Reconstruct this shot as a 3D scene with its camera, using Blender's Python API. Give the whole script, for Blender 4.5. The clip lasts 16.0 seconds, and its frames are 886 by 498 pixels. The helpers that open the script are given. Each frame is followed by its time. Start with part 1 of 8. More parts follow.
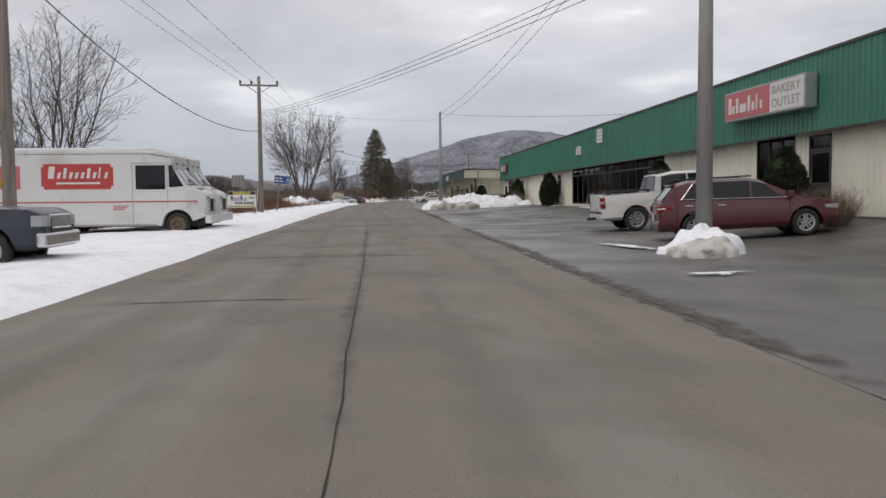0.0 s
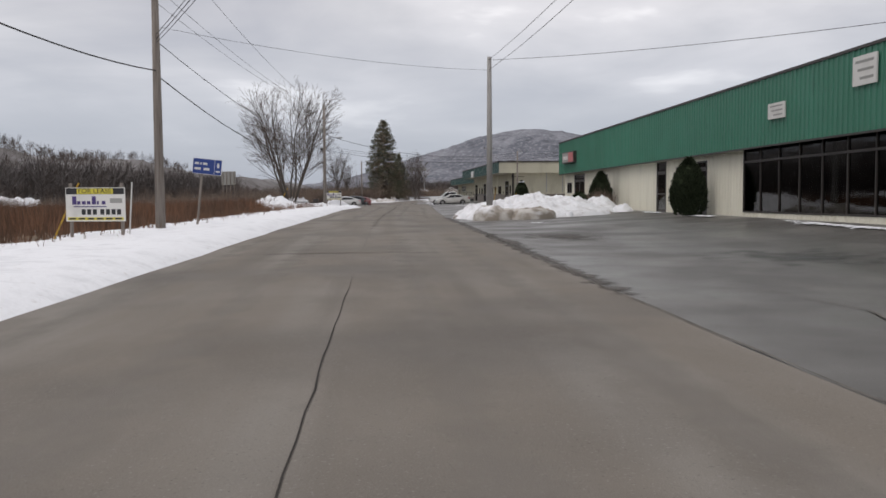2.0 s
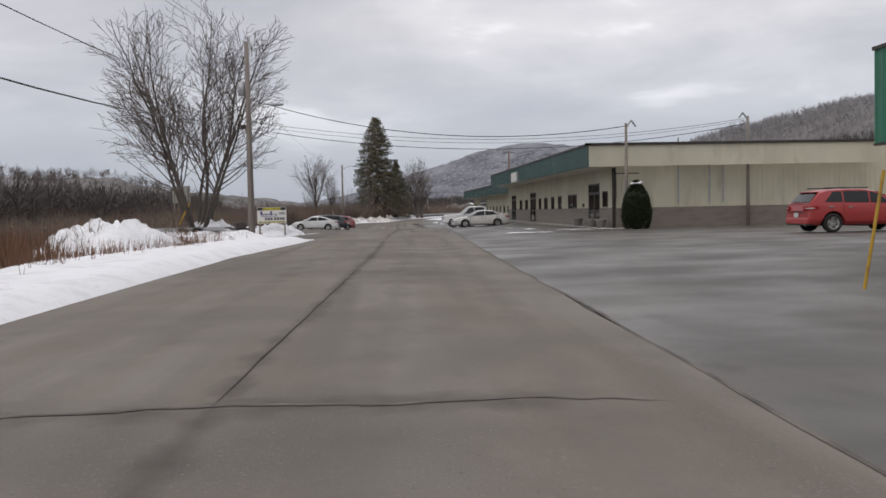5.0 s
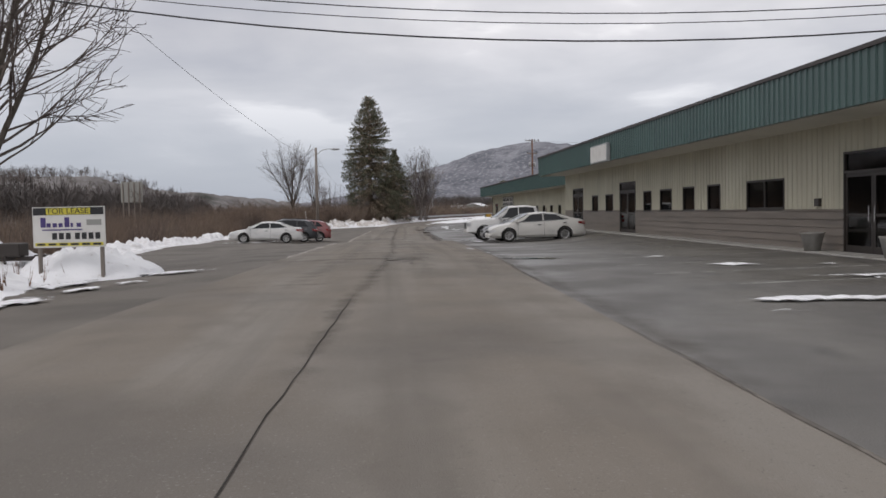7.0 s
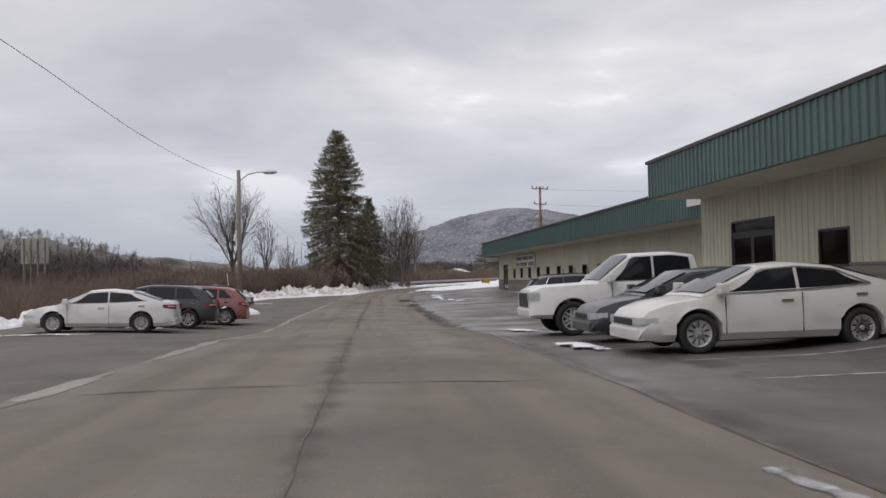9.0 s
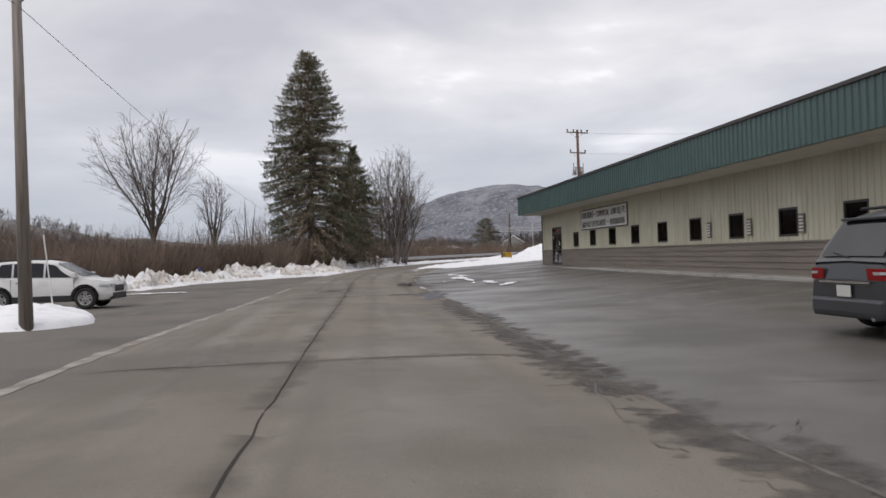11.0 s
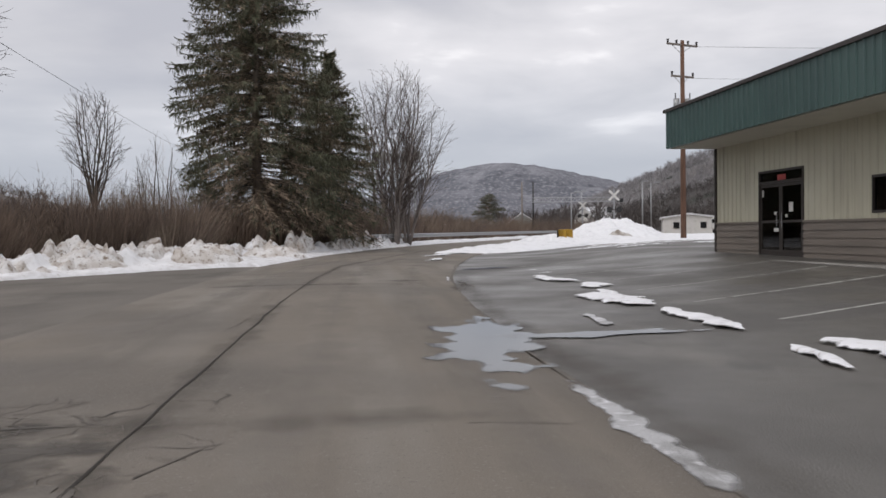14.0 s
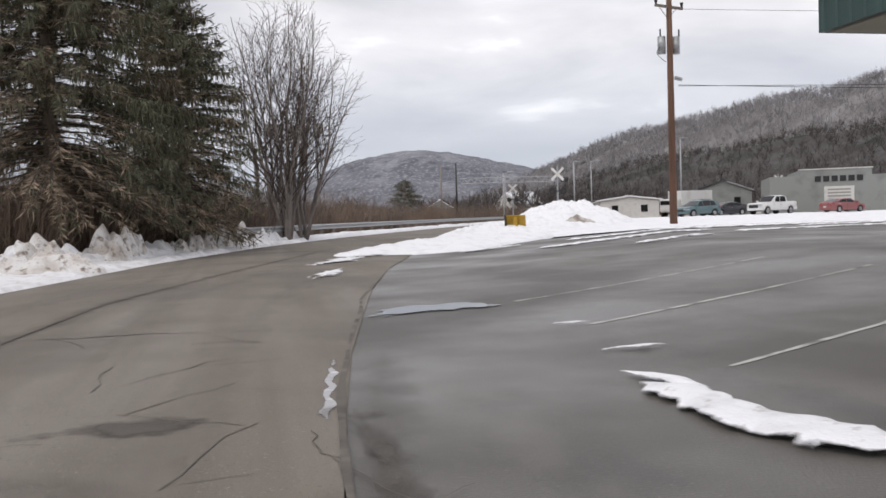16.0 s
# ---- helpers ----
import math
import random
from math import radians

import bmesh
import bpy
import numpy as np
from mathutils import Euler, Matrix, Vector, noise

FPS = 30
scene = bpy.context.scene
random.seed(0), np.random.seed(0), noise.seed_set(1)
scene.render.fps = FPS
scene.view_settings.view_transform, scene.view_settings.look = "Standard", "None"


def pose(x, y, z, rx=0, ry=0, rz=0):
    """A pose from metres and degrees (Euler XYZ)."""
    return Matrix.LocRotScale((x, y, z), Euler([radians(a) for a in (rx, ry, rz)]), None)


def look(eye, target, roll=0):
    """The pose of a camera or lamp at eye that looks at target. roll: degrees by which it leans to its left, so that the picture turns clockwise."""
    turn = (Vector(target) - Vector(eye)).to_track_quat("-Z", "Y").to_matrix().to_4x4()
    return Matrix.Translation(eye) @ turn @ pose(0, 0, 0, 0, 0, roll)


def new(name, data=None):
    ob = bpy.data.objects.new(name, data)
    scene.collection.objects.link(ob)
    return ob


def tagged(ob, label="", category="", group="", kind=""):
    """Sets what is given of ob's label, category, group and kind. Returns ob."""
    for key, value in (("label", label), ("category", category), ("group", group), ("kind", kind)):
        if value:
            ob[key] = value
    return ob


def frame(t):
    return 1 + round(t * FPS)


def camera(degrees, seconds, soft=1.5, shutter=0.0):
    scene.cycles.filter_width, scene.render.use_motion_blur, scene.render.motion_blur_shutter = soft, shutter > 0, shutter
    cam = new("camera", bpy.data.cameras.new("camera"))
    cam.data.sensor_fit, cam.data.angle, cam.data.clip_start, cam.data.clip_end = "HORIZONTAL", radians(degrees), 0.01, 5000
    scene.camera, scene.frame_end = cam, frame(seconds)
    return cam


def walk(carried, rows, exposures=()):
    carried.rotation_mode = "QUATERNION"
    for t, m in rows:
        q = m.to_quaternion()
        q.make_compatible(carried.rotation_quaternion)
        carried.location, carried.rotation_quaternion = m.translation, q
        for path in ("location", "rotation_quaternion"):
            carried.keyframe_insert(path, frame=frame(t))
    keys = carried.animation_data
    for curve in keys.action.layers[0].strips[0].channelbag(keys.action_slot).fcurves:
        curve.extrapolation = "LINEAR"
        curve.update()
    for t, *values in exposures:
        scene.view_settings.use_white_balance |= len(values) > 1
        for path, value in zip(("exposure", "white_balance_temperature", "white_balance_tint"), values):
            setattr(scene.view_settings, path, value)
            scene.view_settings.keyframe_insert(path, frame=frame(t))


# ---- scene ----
cam = camera(54.0, 16.0, soft=1.6)
PATH = [
    (0, (0.649, -1.582, 1.388), (0.802, 0.408, 1.26), -0.5),
    (0.5, (0.674, 5.916, 1.397), (0.826, 7.906, 1.267), -0.6),
    (1, (0.701, 13.26, 1.364), (0.847, 15.251, 1.237), -0.5),
    (1.5, (0.759, 20.507, 1.401), (0.897, 22.498, 1.271), -0.4),
    (2, (0.783, 27.508, 1.389), (0.917, 29.5, 1.26), -0.3),
    (2.5, (0.7, 35.109, 1.294), (0.84, 37.1, 1.168), -0.2),
    (3, (0.9, 42.837, 1.223), (1.043, 44.829, 1.107), -0.5),
    (3.5, (1.037, 50.441, 1.247), (1.181, 52.432, 1.133), -0.7),
    (4, (1.164, 58.121, 1.274), (1.31, 60.113, 1.169), -0.8),
    (4.2, (1.256, 61.147, 1.321), (1.4, 63.139, 1.221), -1.0),
    (6.3, (2.571, 95.28, 1.307), (2.7, 97.274, 1.219), -1.1),
    (6.5, (2.565, 98.412, 1.331), (2.698, 100.406, 1.241), -1.2),
    (7, (2.732, 106.155, 1.401), (2.865, 108.148, 1.311), -1.2),
    (7.5, (2.979, 113.863, 1.342), (3.114, 115.857, 1.256), -1.2),
    (8, (3.197, 121.085, 1.239), (3.346, 123.078, 1.154), -1.3),
    (8.5, (3.335, 128.31, 1.203), (3.517, 130.302, 1.179), -1.2),
    (8.7, (3.404, 131.189, 1.164), (3.59, 133.179, 1.227), -1.1),
    (10.8, (3.96, 161.438, 0.463), (4.174, 163.427, 0.486), -2.0),
    (11, (4.126, 163.905, 0.542), (4.337, 165.894, 0.554), -1.9),
    (11.5, (4.393, 170.121, 0.545), (4.597, 172.11, 0.488), -1.6),
    (12, (4.547, 175.754, 0.551), (4.748, 177.743, 0.496), -0.9),
    (12.5, (4.749, 181.152, 0.529), (4.956, 183.141, 0.476), -0.9),
    (13, (4.904, 186.395, 0.518), (5.116, 188.383, 0.474), -0.6),
    (13.5, (5.063, 191.357, 0.473), (5.285, 193.345, 0.432), -0.6),
    (14, (5.302, 196.147, 0.379), (5.529, 198.134, 0.342), -0.7),
    (14.5, (5.599, 200.421, 0.368), (5.841, 202.405, 0.331), -1.1),
    (15, (5.997, 204.545, 0.316), (6.266, 206.527, 0.274), -1.2),
    (15.5, (6.679, 208.3, 0.253), (7.03, 210.269, 0.209), -1.8),
    (16, (7.478, 211.972, 0.419), (7.896, 213.927, 0.351), -1.8),
]
walk(cam, [(t, look(eye, target, roll)) for t, eye, target, roll in PATH], exposures=[(0, 0.08, 6590, 13), (8.5, 0.08, 6590, 13), (11, 0.20, 6590, 13), (11.5, 0.22, 6590, 13), (12, -0.13, 6590, 13), (13.5, 0.02, 6590, 13), (14.5, 0.2, 6590, 13), (15.5, 0.30, 6590, 13), (16, 0.32, 6590, 13)])

# ---- world and light: an overcast winter sky ----
world = bpy.data.worlds.new("overcast_sky")
scene.world = world
world.use_nodes = True
wn, wl = world.node_tree.nodes, world.node_tree.links
wn.clear()


def wnode(kind, **values):
    n = wn.new(kind)
    for key, value in values.items():
        n.inputs[key].default_value = value
    return n


w_out = wnode("ShaderNodeOutputWorld")
w_bg = wnode("ShaderNodeBackground", Strength=1.0)
sky = wn.new("ShaderNodeTexSky")
sky.sky_type, sky.sun_disc = "NISHITA", False
sky.sun_elevation, sky.sun_rotation = radians(60), radians(230)
tc = wn.new("ShaderNodeTexCoord")
sep = wn.new("ShaderNodeSeparateXYZ")
wl.new(tc.outputs["Generated"], sep.inputs[0])
# project the view direction on a flat cloud deck
zz = wn.new("ShaderNodeMath")
zz.operation = "MAXIMUM"
zz.inputs[1].default_value = 0.0
wl.new(sep.outputs["Z"], zz.inputs[0])
zz2 = wn.new("ShaderNodeMath")
zz2.operation = "ADD"
zz2.inputs[1].default_value = 0.16
wl.new(zz.outputs[0], zz2.inputs[0])
dv = []
for axis in "XY":
    d = wn.new("ShaderNodeMath")
    d.operation = "DIVIDE"
    wl.new(sep.outputs[axis], d.inputs[0])
    wl.new(zz2.outputs[0], d.inputs[1])
    dv.append(d)
comb = wn.new("ShaderNodeCombineXYZ")
wl.new(dv[0].outputs[0], comb.inputs[0])
wl.new(dv[1].outputs[0], comb.inputs[1])
comb.inputs[2].default_value = 3.7
cl = wnode("ShaderNodeTexNoise", Scale=1.15, Detail=6.0, Roughness=0.5, Distortion=0.25)
wl.new(comb.outputs[0], cl.inputs["Vector"])
ramp = wn.new("ShaderNodeValToRGB")
el = ramp.color_ramp.elements
el[0].position, el[0].color = 0.30, (0.455, 0.465, 0.50, 1)
el[1].position, el[1].color = 0.69, (1.0, 1.0, 1.0, 1)
e = el.new(0.47)
e.color = (0.575, 0.58, 0.60, 1)
e = el.new(0.60)
e.color = (0.70, 0.70, 0.715, 1)
wl.new(cl.outputs["Fac"], ramp.inputs[0])
# the deck is bluer and darker towards the horizon
hz = wn.new("ShaderNodeMapRange")
hz.inputs["From Min"].default_value, hz.inputs["From Max"].default_value = 0.02, 0.20
wl.new(sep.outputs["Z"], hz.inputs["Value"])
hmix = wn.new("ShaderNodeMix")
hmix.data_type = "RGBA"
hmix.inputs["A"].default_value = (0.37, 0.41, 0.48, 1)
wl.new(hz.outputs[0], hmix.inputs["Factor"])
wl.new(ramp.outputs[0], hmix.inputs["B"])
smix = wn.new("ShaderNodeMix")
smix.data_type, smix.blend_type = "RGBA", "ADD"
smix.inputs["Factor"].default_value = 0.012
wl.new(hmix.outputs["Result"], smix.inputs["A"])
wl.new(sky.outputs[0], smix.inputs["B"])
wl.new(smix.outputs["Result"], w_bg.inputs["Color"])
wl.new(w_bg.outputs[0], w_out.inputs["Surface"])

sun = new("sun", bpy.data.lights.new("sun", "SUN"))
sun.data.energy, sun.data.angle, sun.data.color = 1.1, radians(50), (1.0, 0.97, 0.93)
sun.matrix_world = look((0, 0, 60), (22, 18, 11))

# ---- materials ----


def material(name, base, rough=0.7, metal=0.0, spots=(), bump=0.0, bump_scale=20.0, spec=0.5, coat=0.0, rough_var=0.0, rough_scale=1.0):
    """A principled material. spots: (colour, scale, low, high, stretch) layers of noise over the base colour."""
    m = bpy.data.materials.new(name)
    m.use_nodes = True
    nodes, links = m.node_tree.nodes, m.node_tree.links
    b = nodes["Principled BSDF"]
    b.inputs["Base Color"].default_value = (*base, 1)
    b.inputs["Roughness"].default_value, b.inputs["Metallic"].default_value = rough, metal
    b.inputs["Specular IOR Level"].default_value = spec
    b.inputs["Coat Weight"].default_value = coat
    geo = nodes.new("ShaderNodeNewGeometry")

    def mapped(scale, stretch):
        mp = nodes.new("ShaderNodeMapping")
        mp.inputs["Scale"].default_value = (scale * stretch[0], scale * stretch[1], scale * stretch[2])
        links.new(geo.outputs["Position"], mp.inputs["Vector"])
        return mp

    last = None
    for colour, scale, low, high, stretch in spots:
        mp = mapped(scale, stretch)
        nz = nodes.new("ShaderNodeTexNoise")
        nz.inputs["Scale"].default_value, nz.inputs["Detail"].default_value = 1.0, 6.0
        links.new(mp.outputs[0], nz.inputs["Vector"])
        rg = nodes.new("ShaderNodeMapRange")
        rg.inputs["From Min"].default_value, rg.inputs["From Max"].default_value = low, high
        links.new(nz.outputs["Fac"], rg.inputs["Value"])
        mx = nodes.new("ShaderNodeMix")
        mx.data_type = "RGBA"
        mx.inputs["A"].default_value = (*base, 1)
        if last:
            links.new(last, mx.inputs["A"])
        mx.inputs["B"].default_value = (*colour, 1)
        links.new(rg.outputs[0], mx.inputs["Factor"])
        last = mx.outputs["Result"]
    if last:
        links.new(last, b.inputs["Base Color"])
    if rough_var:
        mp = mapped(rough_scale, (1, 1, 1))
        nz = nodes.new("ShaderNodeTexNoise")
        nz.inputs["Scale"].default_value, nz.inputs["Detail"].default_value = 1.0, 4.0
        links.new(mp.outputs[0], nz.inputs["Vector"])
        rg = nodes.new("ShaderNodeMapRange")
        rg.inputs["From Min"].default_value, rg.inputs["From Max"].default_value = 0.35, 0.65
        rg.inputs["To Min"].default_value, rg.inputs["To Max"].default_value = rough - rough_var, rough + rough_var
        links.new(nz.outputs["Fac"], rg.inputs["Value"])
        links.new(rg.outputs[0], b.inputs["Roughness"])
    if bump:
        mp = mapped(bump_scale, (1, 1, 1))
        nz = nodes.new("ShaderNodeTexNoise")
        nz.inputs["Scale"].default_value, nz.inputs["Detail"].default_value = 1.0, 5.0
        links.new(mp.outputs[0], nz.inputs["Vector"])
        bp = nodes.new("ShaderNodeBump")
        bp.inputs["Strength"].default_value, bp.inputs["Distance"].default_value = bump, 0.02
        links.new(nz.outputs["Fac"], bp.inputs["Height"])
        links.new(bp.outputs[0], b.inputs["Normal"])
    return m


def varied(m, amount):
    """Lets the colour of a material differ from piece to piece."""
    nodes, links = m.node_tree.nodes, m.node_tree.links
    b = nodes["Principled BSDF"]
    geo = nodes.new("ShaderNodeNewGeometry")
    rg = nodes.new("ShaderNodeMapRange")
    rg.inputs["To Min"].default_value, rg.inputs["To Max"].default_value = 1 - amount, 1 + amount
    links.new(geo.outputs["Random Per Island"], rg.inputs["Value"])
    hs = nodes.new("ShaderNodeHueSaturation")
    links.new(rg.outputs[0], hs.inputs["Value"])
    if b.inputs["Base Color"].links:
        links.new(b.inputs["Base Color"].links[0].from_socket, hs.inputs["Color"])
    else:
        hs.inputs["Color"].default_value = b.inputs["Base Color"].default_value[:]
    links.new(hs.outputs[0], b.inputs["Base Color"])
    return m


def soft(m, scale=2.2, hard=2.0, most=1.0, rag=2.4):
    """Lets a stain or a puddle end raggedly: its cover thins out where its mesh's fade falls to nothing."""
    nodes, links = m.node_tree.nodes, m.node_tree.links
    at = nodes.new("ShaderNodeAttribute")
    at.attribute_name = "fade"
    geo = nodes.new("ShaderNodeNewGeometry")
    nz = nodes.new("ShaderNodeTexNoise")
    nz.inputs["Scale"].default_value, nz.inputs["Detail"].default_value = scale, 7.0
    links.new(geo.outputs["Position"], nz.inputs["Vector"])
    a = nodes.new("ShaderNodeMath")
    a.operation = "MULTIPLY_ADD"
    a.inputs[1].default_value = rag
    links.new(nz.outputs["Fac"], a.inputs[0])
    links.new(at.outputs["Fac"], a.inputs[2])
    rg = nodes.new("ShaderNodeMapRange")
    rg.inputs["From Min"].default_value, rg.inputs["From Max"].default_value = 0.3 + rag / 2, 0.3 + rag / 2 + 1 / hard
    rg.inputs["To Max"].default_value = most
    links.new(a.outputs[0], rg.inputs["Value"])
    clear, mix = nodes.new("ShaderNodeBsdfTransparent"), nodes.new("ShaderNodeMixShader")
    links.new(rg.outputs[0], mix.inputs[0])
    links.new(clear.outputs[0], mix.inputs[1])
    links.new(nodes["Principled BSDF"].outputs[0], mix.inputs[2])
    links.new(mix.outputs[0], nodes["Material Output"].inputs["Surface"])
    return m


def glass_material(name, tint, shine=0.04):
    m = bpy.data.materials.new(name)
    m.use_nodes = True
    nodes, links = m.node_tree.nodes, m.node_tree.links
    nodes.clear()
    out = nodes.new("ShaderNodeOutputMaterial")
    tr, gl, fr, mx = (nodes.new("ShaderNode" + k) for k in ("BsdfTransparent", "BsdfGlossy", "Fresnel", "MixShader"))
    tr.inputs["Color"].default_value = (*tint, 1)
    gl.inputs["Roughness"].default_value = shine
    fr.inputs["IOR"].default_value = 1.5
    links.new(fr.outputs[0], mx.inputs[0])
    links.new(tr.outputs[0], mx.inputs[1])
    links.new(gl.outputs[0], mx.inputs[2])
    links.new(mx.outputs[0], out.inputs["Surface"])
    return m


def glowing(name, colour, strength):
    m = bpy.data.materials.new(name)
    m.use_nodes = True
    b = m.node_tree.nodes["Principled BSDF"]
    b.inputs["Base Color"].default_value = (*colour, 1)
    b.inputs["Emission Color"].default_value = (*colour, 1)
    b.inputs["Emission Strength"].default_value = strength
    return m


U = (1, 1, 1)
ASPHALT = material("worn_road_asphalt", (0.184, 0.162, 0.136), 0.85, spots=[
    ((0.212, 0.194, 0.170), 0.8, 0.45, 0.62, (1, 0.06, 1)), ((0.128, 0.114, 0.097), 1.2, 0.54, 0.76, (1, 0.03, 1)),
    ((0.135, 0.122, 0.107), 0.22, 0.48, 0.66, U), ((0.150, 0.133, 0.113), 0.9, 0.50, 0.74, (1, 0.5, 1)), ((0.25, 0.235, 0.215), 45, 0.60, 0.74, U), ((0.10, 0.092, 0.08), 38, 0.62, 0.76, U)], bump=0.35, bump_scale=70, rough_var=0.1, rough_scale=0.6, spec=0.25)
LOT_ASPHALT = material("wet_lot_asphalt", (0.102, 0.095, 0.085), 0.47, spots=[
    ((0.080, 0.075, 0.068), 0.35, 0.45, 0.62, U), ((0.140, 0.131, 0.117), 0.6, 0.52, 0.70, (1, 0.4, 1)), ((0.07, 0.066, 0.06), 1.7, 0.60, 0.72, (1, 0.6, 1)),
    ((0.17, 0.162, 0.148), 50, 0.6, 0.75, U), ((0.06, 0.057, 0.052), 42, 0.62, 0.76, U)], bump=0.3, bump_scale=60, rough_var=0.16, rough_scale=0.35, spec=0.6)
WEST_ASPHALT = material("grey_pull_off_asphalt", (0.135, 0.122, 0.106), 0.8, spots=[((0.095, 0.086, 0.075), 0.35, 0.45, 0.65, U), ((0.165, 0.15, 0.13), 0.8, 0.52, 0.72, (1, 0.4, 1)), ((0.18, 0.17, 0.155), 55, 0.6, 0.75, U)], bump=0.3, bump_scale=60, spec=0.3)
OLD_TAR = material("old_worn_tar", (0.115, 0.102, 0.087), 0.85, spots=[((0.065, 0.058, 0.05), 3, 0.45, 0.65, U), ((0.16, 0.143, 0.122), 2.2, 0.52, 0.62, U)], bump=0.3, bump_scale=40)
TAR = material("tar_crack_filler", (0.035, 0.031, 0.027), 0.85, bump=0.3, bump_scale=30, spec=0.2)
PATCH = soft(material("asphalt_patch", (0.088, 0.078, 0.067), 0.8, spots=[((0.060, 0.054, 0.048), 2.5, 0.45, 0.7, U), ((0.125, 0.112, 0.096), 1.2, 0.5, 0.7, U)], bump=0.5, bump_scale=50), 2.6, 1.6, 0.9)
STAIN = soft(material("dark_road_stain", (0.112, 0.098, 0.083), 0.8, spots=[((0.085, 0.075, 0.064), 1.5, 0.45, 0.7, U)], bump=0.3, bump_scale=60), 1.6, 0.6, 0.62)
PALE_WEAR = soft(material("pale_worn_road", (0.265, 0.242, 0.214), 0.85, bump=0.3, bump_scale=60), 0.9, 0.7, 0.5)
SNOW = material("white_snow", (0.80, 0.81, 0.83), 0.75, spots=[((0.66, 0.67, 0.69), 1.6, 0.5, 0.75, U), ((0.48, 0.45, 0.42), 7, 0.64, 0.8, U)], bump=0.9, bump_scale=9)
DIRTY_SNOW = material("dirty_ploughed_snow", (0.50, 0.475, 0.44), 0.8, spots=[
    ((0.27, 0.235, 0.195), 1.7, 0.42, 0.6, U), ((0.12, 0.10, 0.085), 2.6, 0.58, 0.74, U), ((0.8, 0.8, 0.82), 1.1, 0.55, 0.7, U)], bump=1.0, bump_scale=7)
PILE_SNOW = material("grey_crusted_snow", (0.74, 0.745, 0.76), 0.8, spots=[((0.56, 0.55, 0.55), 2.2, 0.45, 0.7, U), ((0.40, 0.37, 0.34), 6.5, 0.60, 0.78, U), ((0.84, 0.845, 0.86), 1.2, 0.55, 0.7, U)], bump=1.0, bump_scale=11)
DEBRIS_SNOW = material("snow_with_brown_debris", (0.68, 0.67, 0.66), 0.85, spots=[((0.48, 0.44, 0.40), 1.6, 0.42, 0.62, U), ((0.22, 0.175, 0.135), 4.5, 0.54, 0.68, U), ((0.16, 0.125, 0.095), 14, 0.60, 0.72, U)], bump=1.0, bump_scale=9)
THIN_SNOW = soft(material("thin_melting_snow", (0.78, 0.79, 0.81), 0.7, spots=[((0.60, 0.605, 0.62), 2.5, 0.5, 0.72, U), ((0.40, 0.375, 0.35), 9, 0.60, 0.76, U)], bump=0.9, bump_scale=12), 3.2, 5.0, rag=1.5)
SLUSH = soft(material("wet_slush", (0.40, 0.40, 0.405), 0.35, spots=[((0.20, 0.195, 0.19), 3.0, 0.45, 0.62, U), ((0.7, 0.7, 0.72), 6, 0.55, 0.7, U)], bump=0.5, bump_scale=25), 2.5, 4.0, rag=1.6)
FIELD = material("snowy_rough_grass", (0.15, 0.115, 0.08), 0.9, spots=[
    ((0.21, 0.14, 0.085), 0.6, 0.45, 0.65, U), ((0.72, 0.73, 0.75), 0.22, 0.52, 0.62, U), ((0.10, 0.075, 0.05), 3.0, 0.52, 0.7, U)], bump=1.0, bump_scale=6)
PUDDLE = soft(material("puddle_water", (0.03, 0.03, 0.03), 0.03, spec=0.6), 1.5, 9.0, rag=1.6)
WET = soft(material("wet_dark_asphalt", (0.075, 0.073, 0.070), 0.35, bump=0.15, bump_scale=40), 1.4, 1.0, 0.8)
PAINT_LINE = material("worn_white_line_paint", (0.46, 0.46, 0.43), 0.7, spots=[((0.15, 0.145, 0.135), 4, 0.48, 0.66, U)])
EDGE_PAINT = material("worn_edge_paint", (0.29, 0.268, 0.238), 0.8, spots=[((0.185, 0.165, 0.142), 1.3, 0.42, 0.60, U), ((0.40, 0.385, 0.36), 3.5, 0.58, 0.72, U)])
CONCRETE = material("kerb_concrete", (0.33, 0.32, 0.30), 0.85, spots=[((0.22, 0.21, 0.19), 1.5, 0.5, 0.7, U)], bump=0.4, bump_scale=30)
GREEN = material("green_ribbed_steel", (0.036, 0.165, 0.106), 0.42, spots=[((0.042, 0.19, 0.125), 0.5, 0.45, 0.7, U), ((0.02, 0.10, 0.06), 2.0, 0.6, 0.8, (1, 3, 0.3))])
TEAL = material("dull_green_ribbed_steel", (0.048, 0.090, 0.084), 0.35, spots=[((0.058, 0.11, 0.10), 0.5, 0.45, 0.7, U)])
CREAM = material("cream_ribbed_steel", (0.53, 0.505, 0.39), 0.5, spots=[((0.44, 0.418, 0.32), 0.7, 0.5, 0.75, (1, 2, 0.3)), ((0.60, 0.58, 0.46), 0.3, 0.5, 0.7, U), ((0.40, 0.37, 0.28), 1.3, 0.58, 0.75, (1, 5, 0.25))])
PALE = material("pale_ribbed_steel", (0.74, 0.71, 0.59), 0.5, spots=[((0.62, 0.59, 0.48), 0.7, 0.5, 0.75, (1, 2, 0.3))])
SOFFIT = material("pale_soffit_panel", (0.62, 0.60, 0.52), 0.6, spots=[((0.54, 0.52, 0.45), 1.0, 0.5, 0.75, U)])
LAP = material("taupe_lap_siding", (0.195, 0.165, 0.138), 0.6, spots=[((0.15, 0.128, 0.107), 1.2, 0.45, 0.7, (1, 0.3, 4))], bump=0.2, bump_scale=25)
DARK_TRIM = material("dark_brown_trim", (0.035, 0.028, 0.024), 0.5)
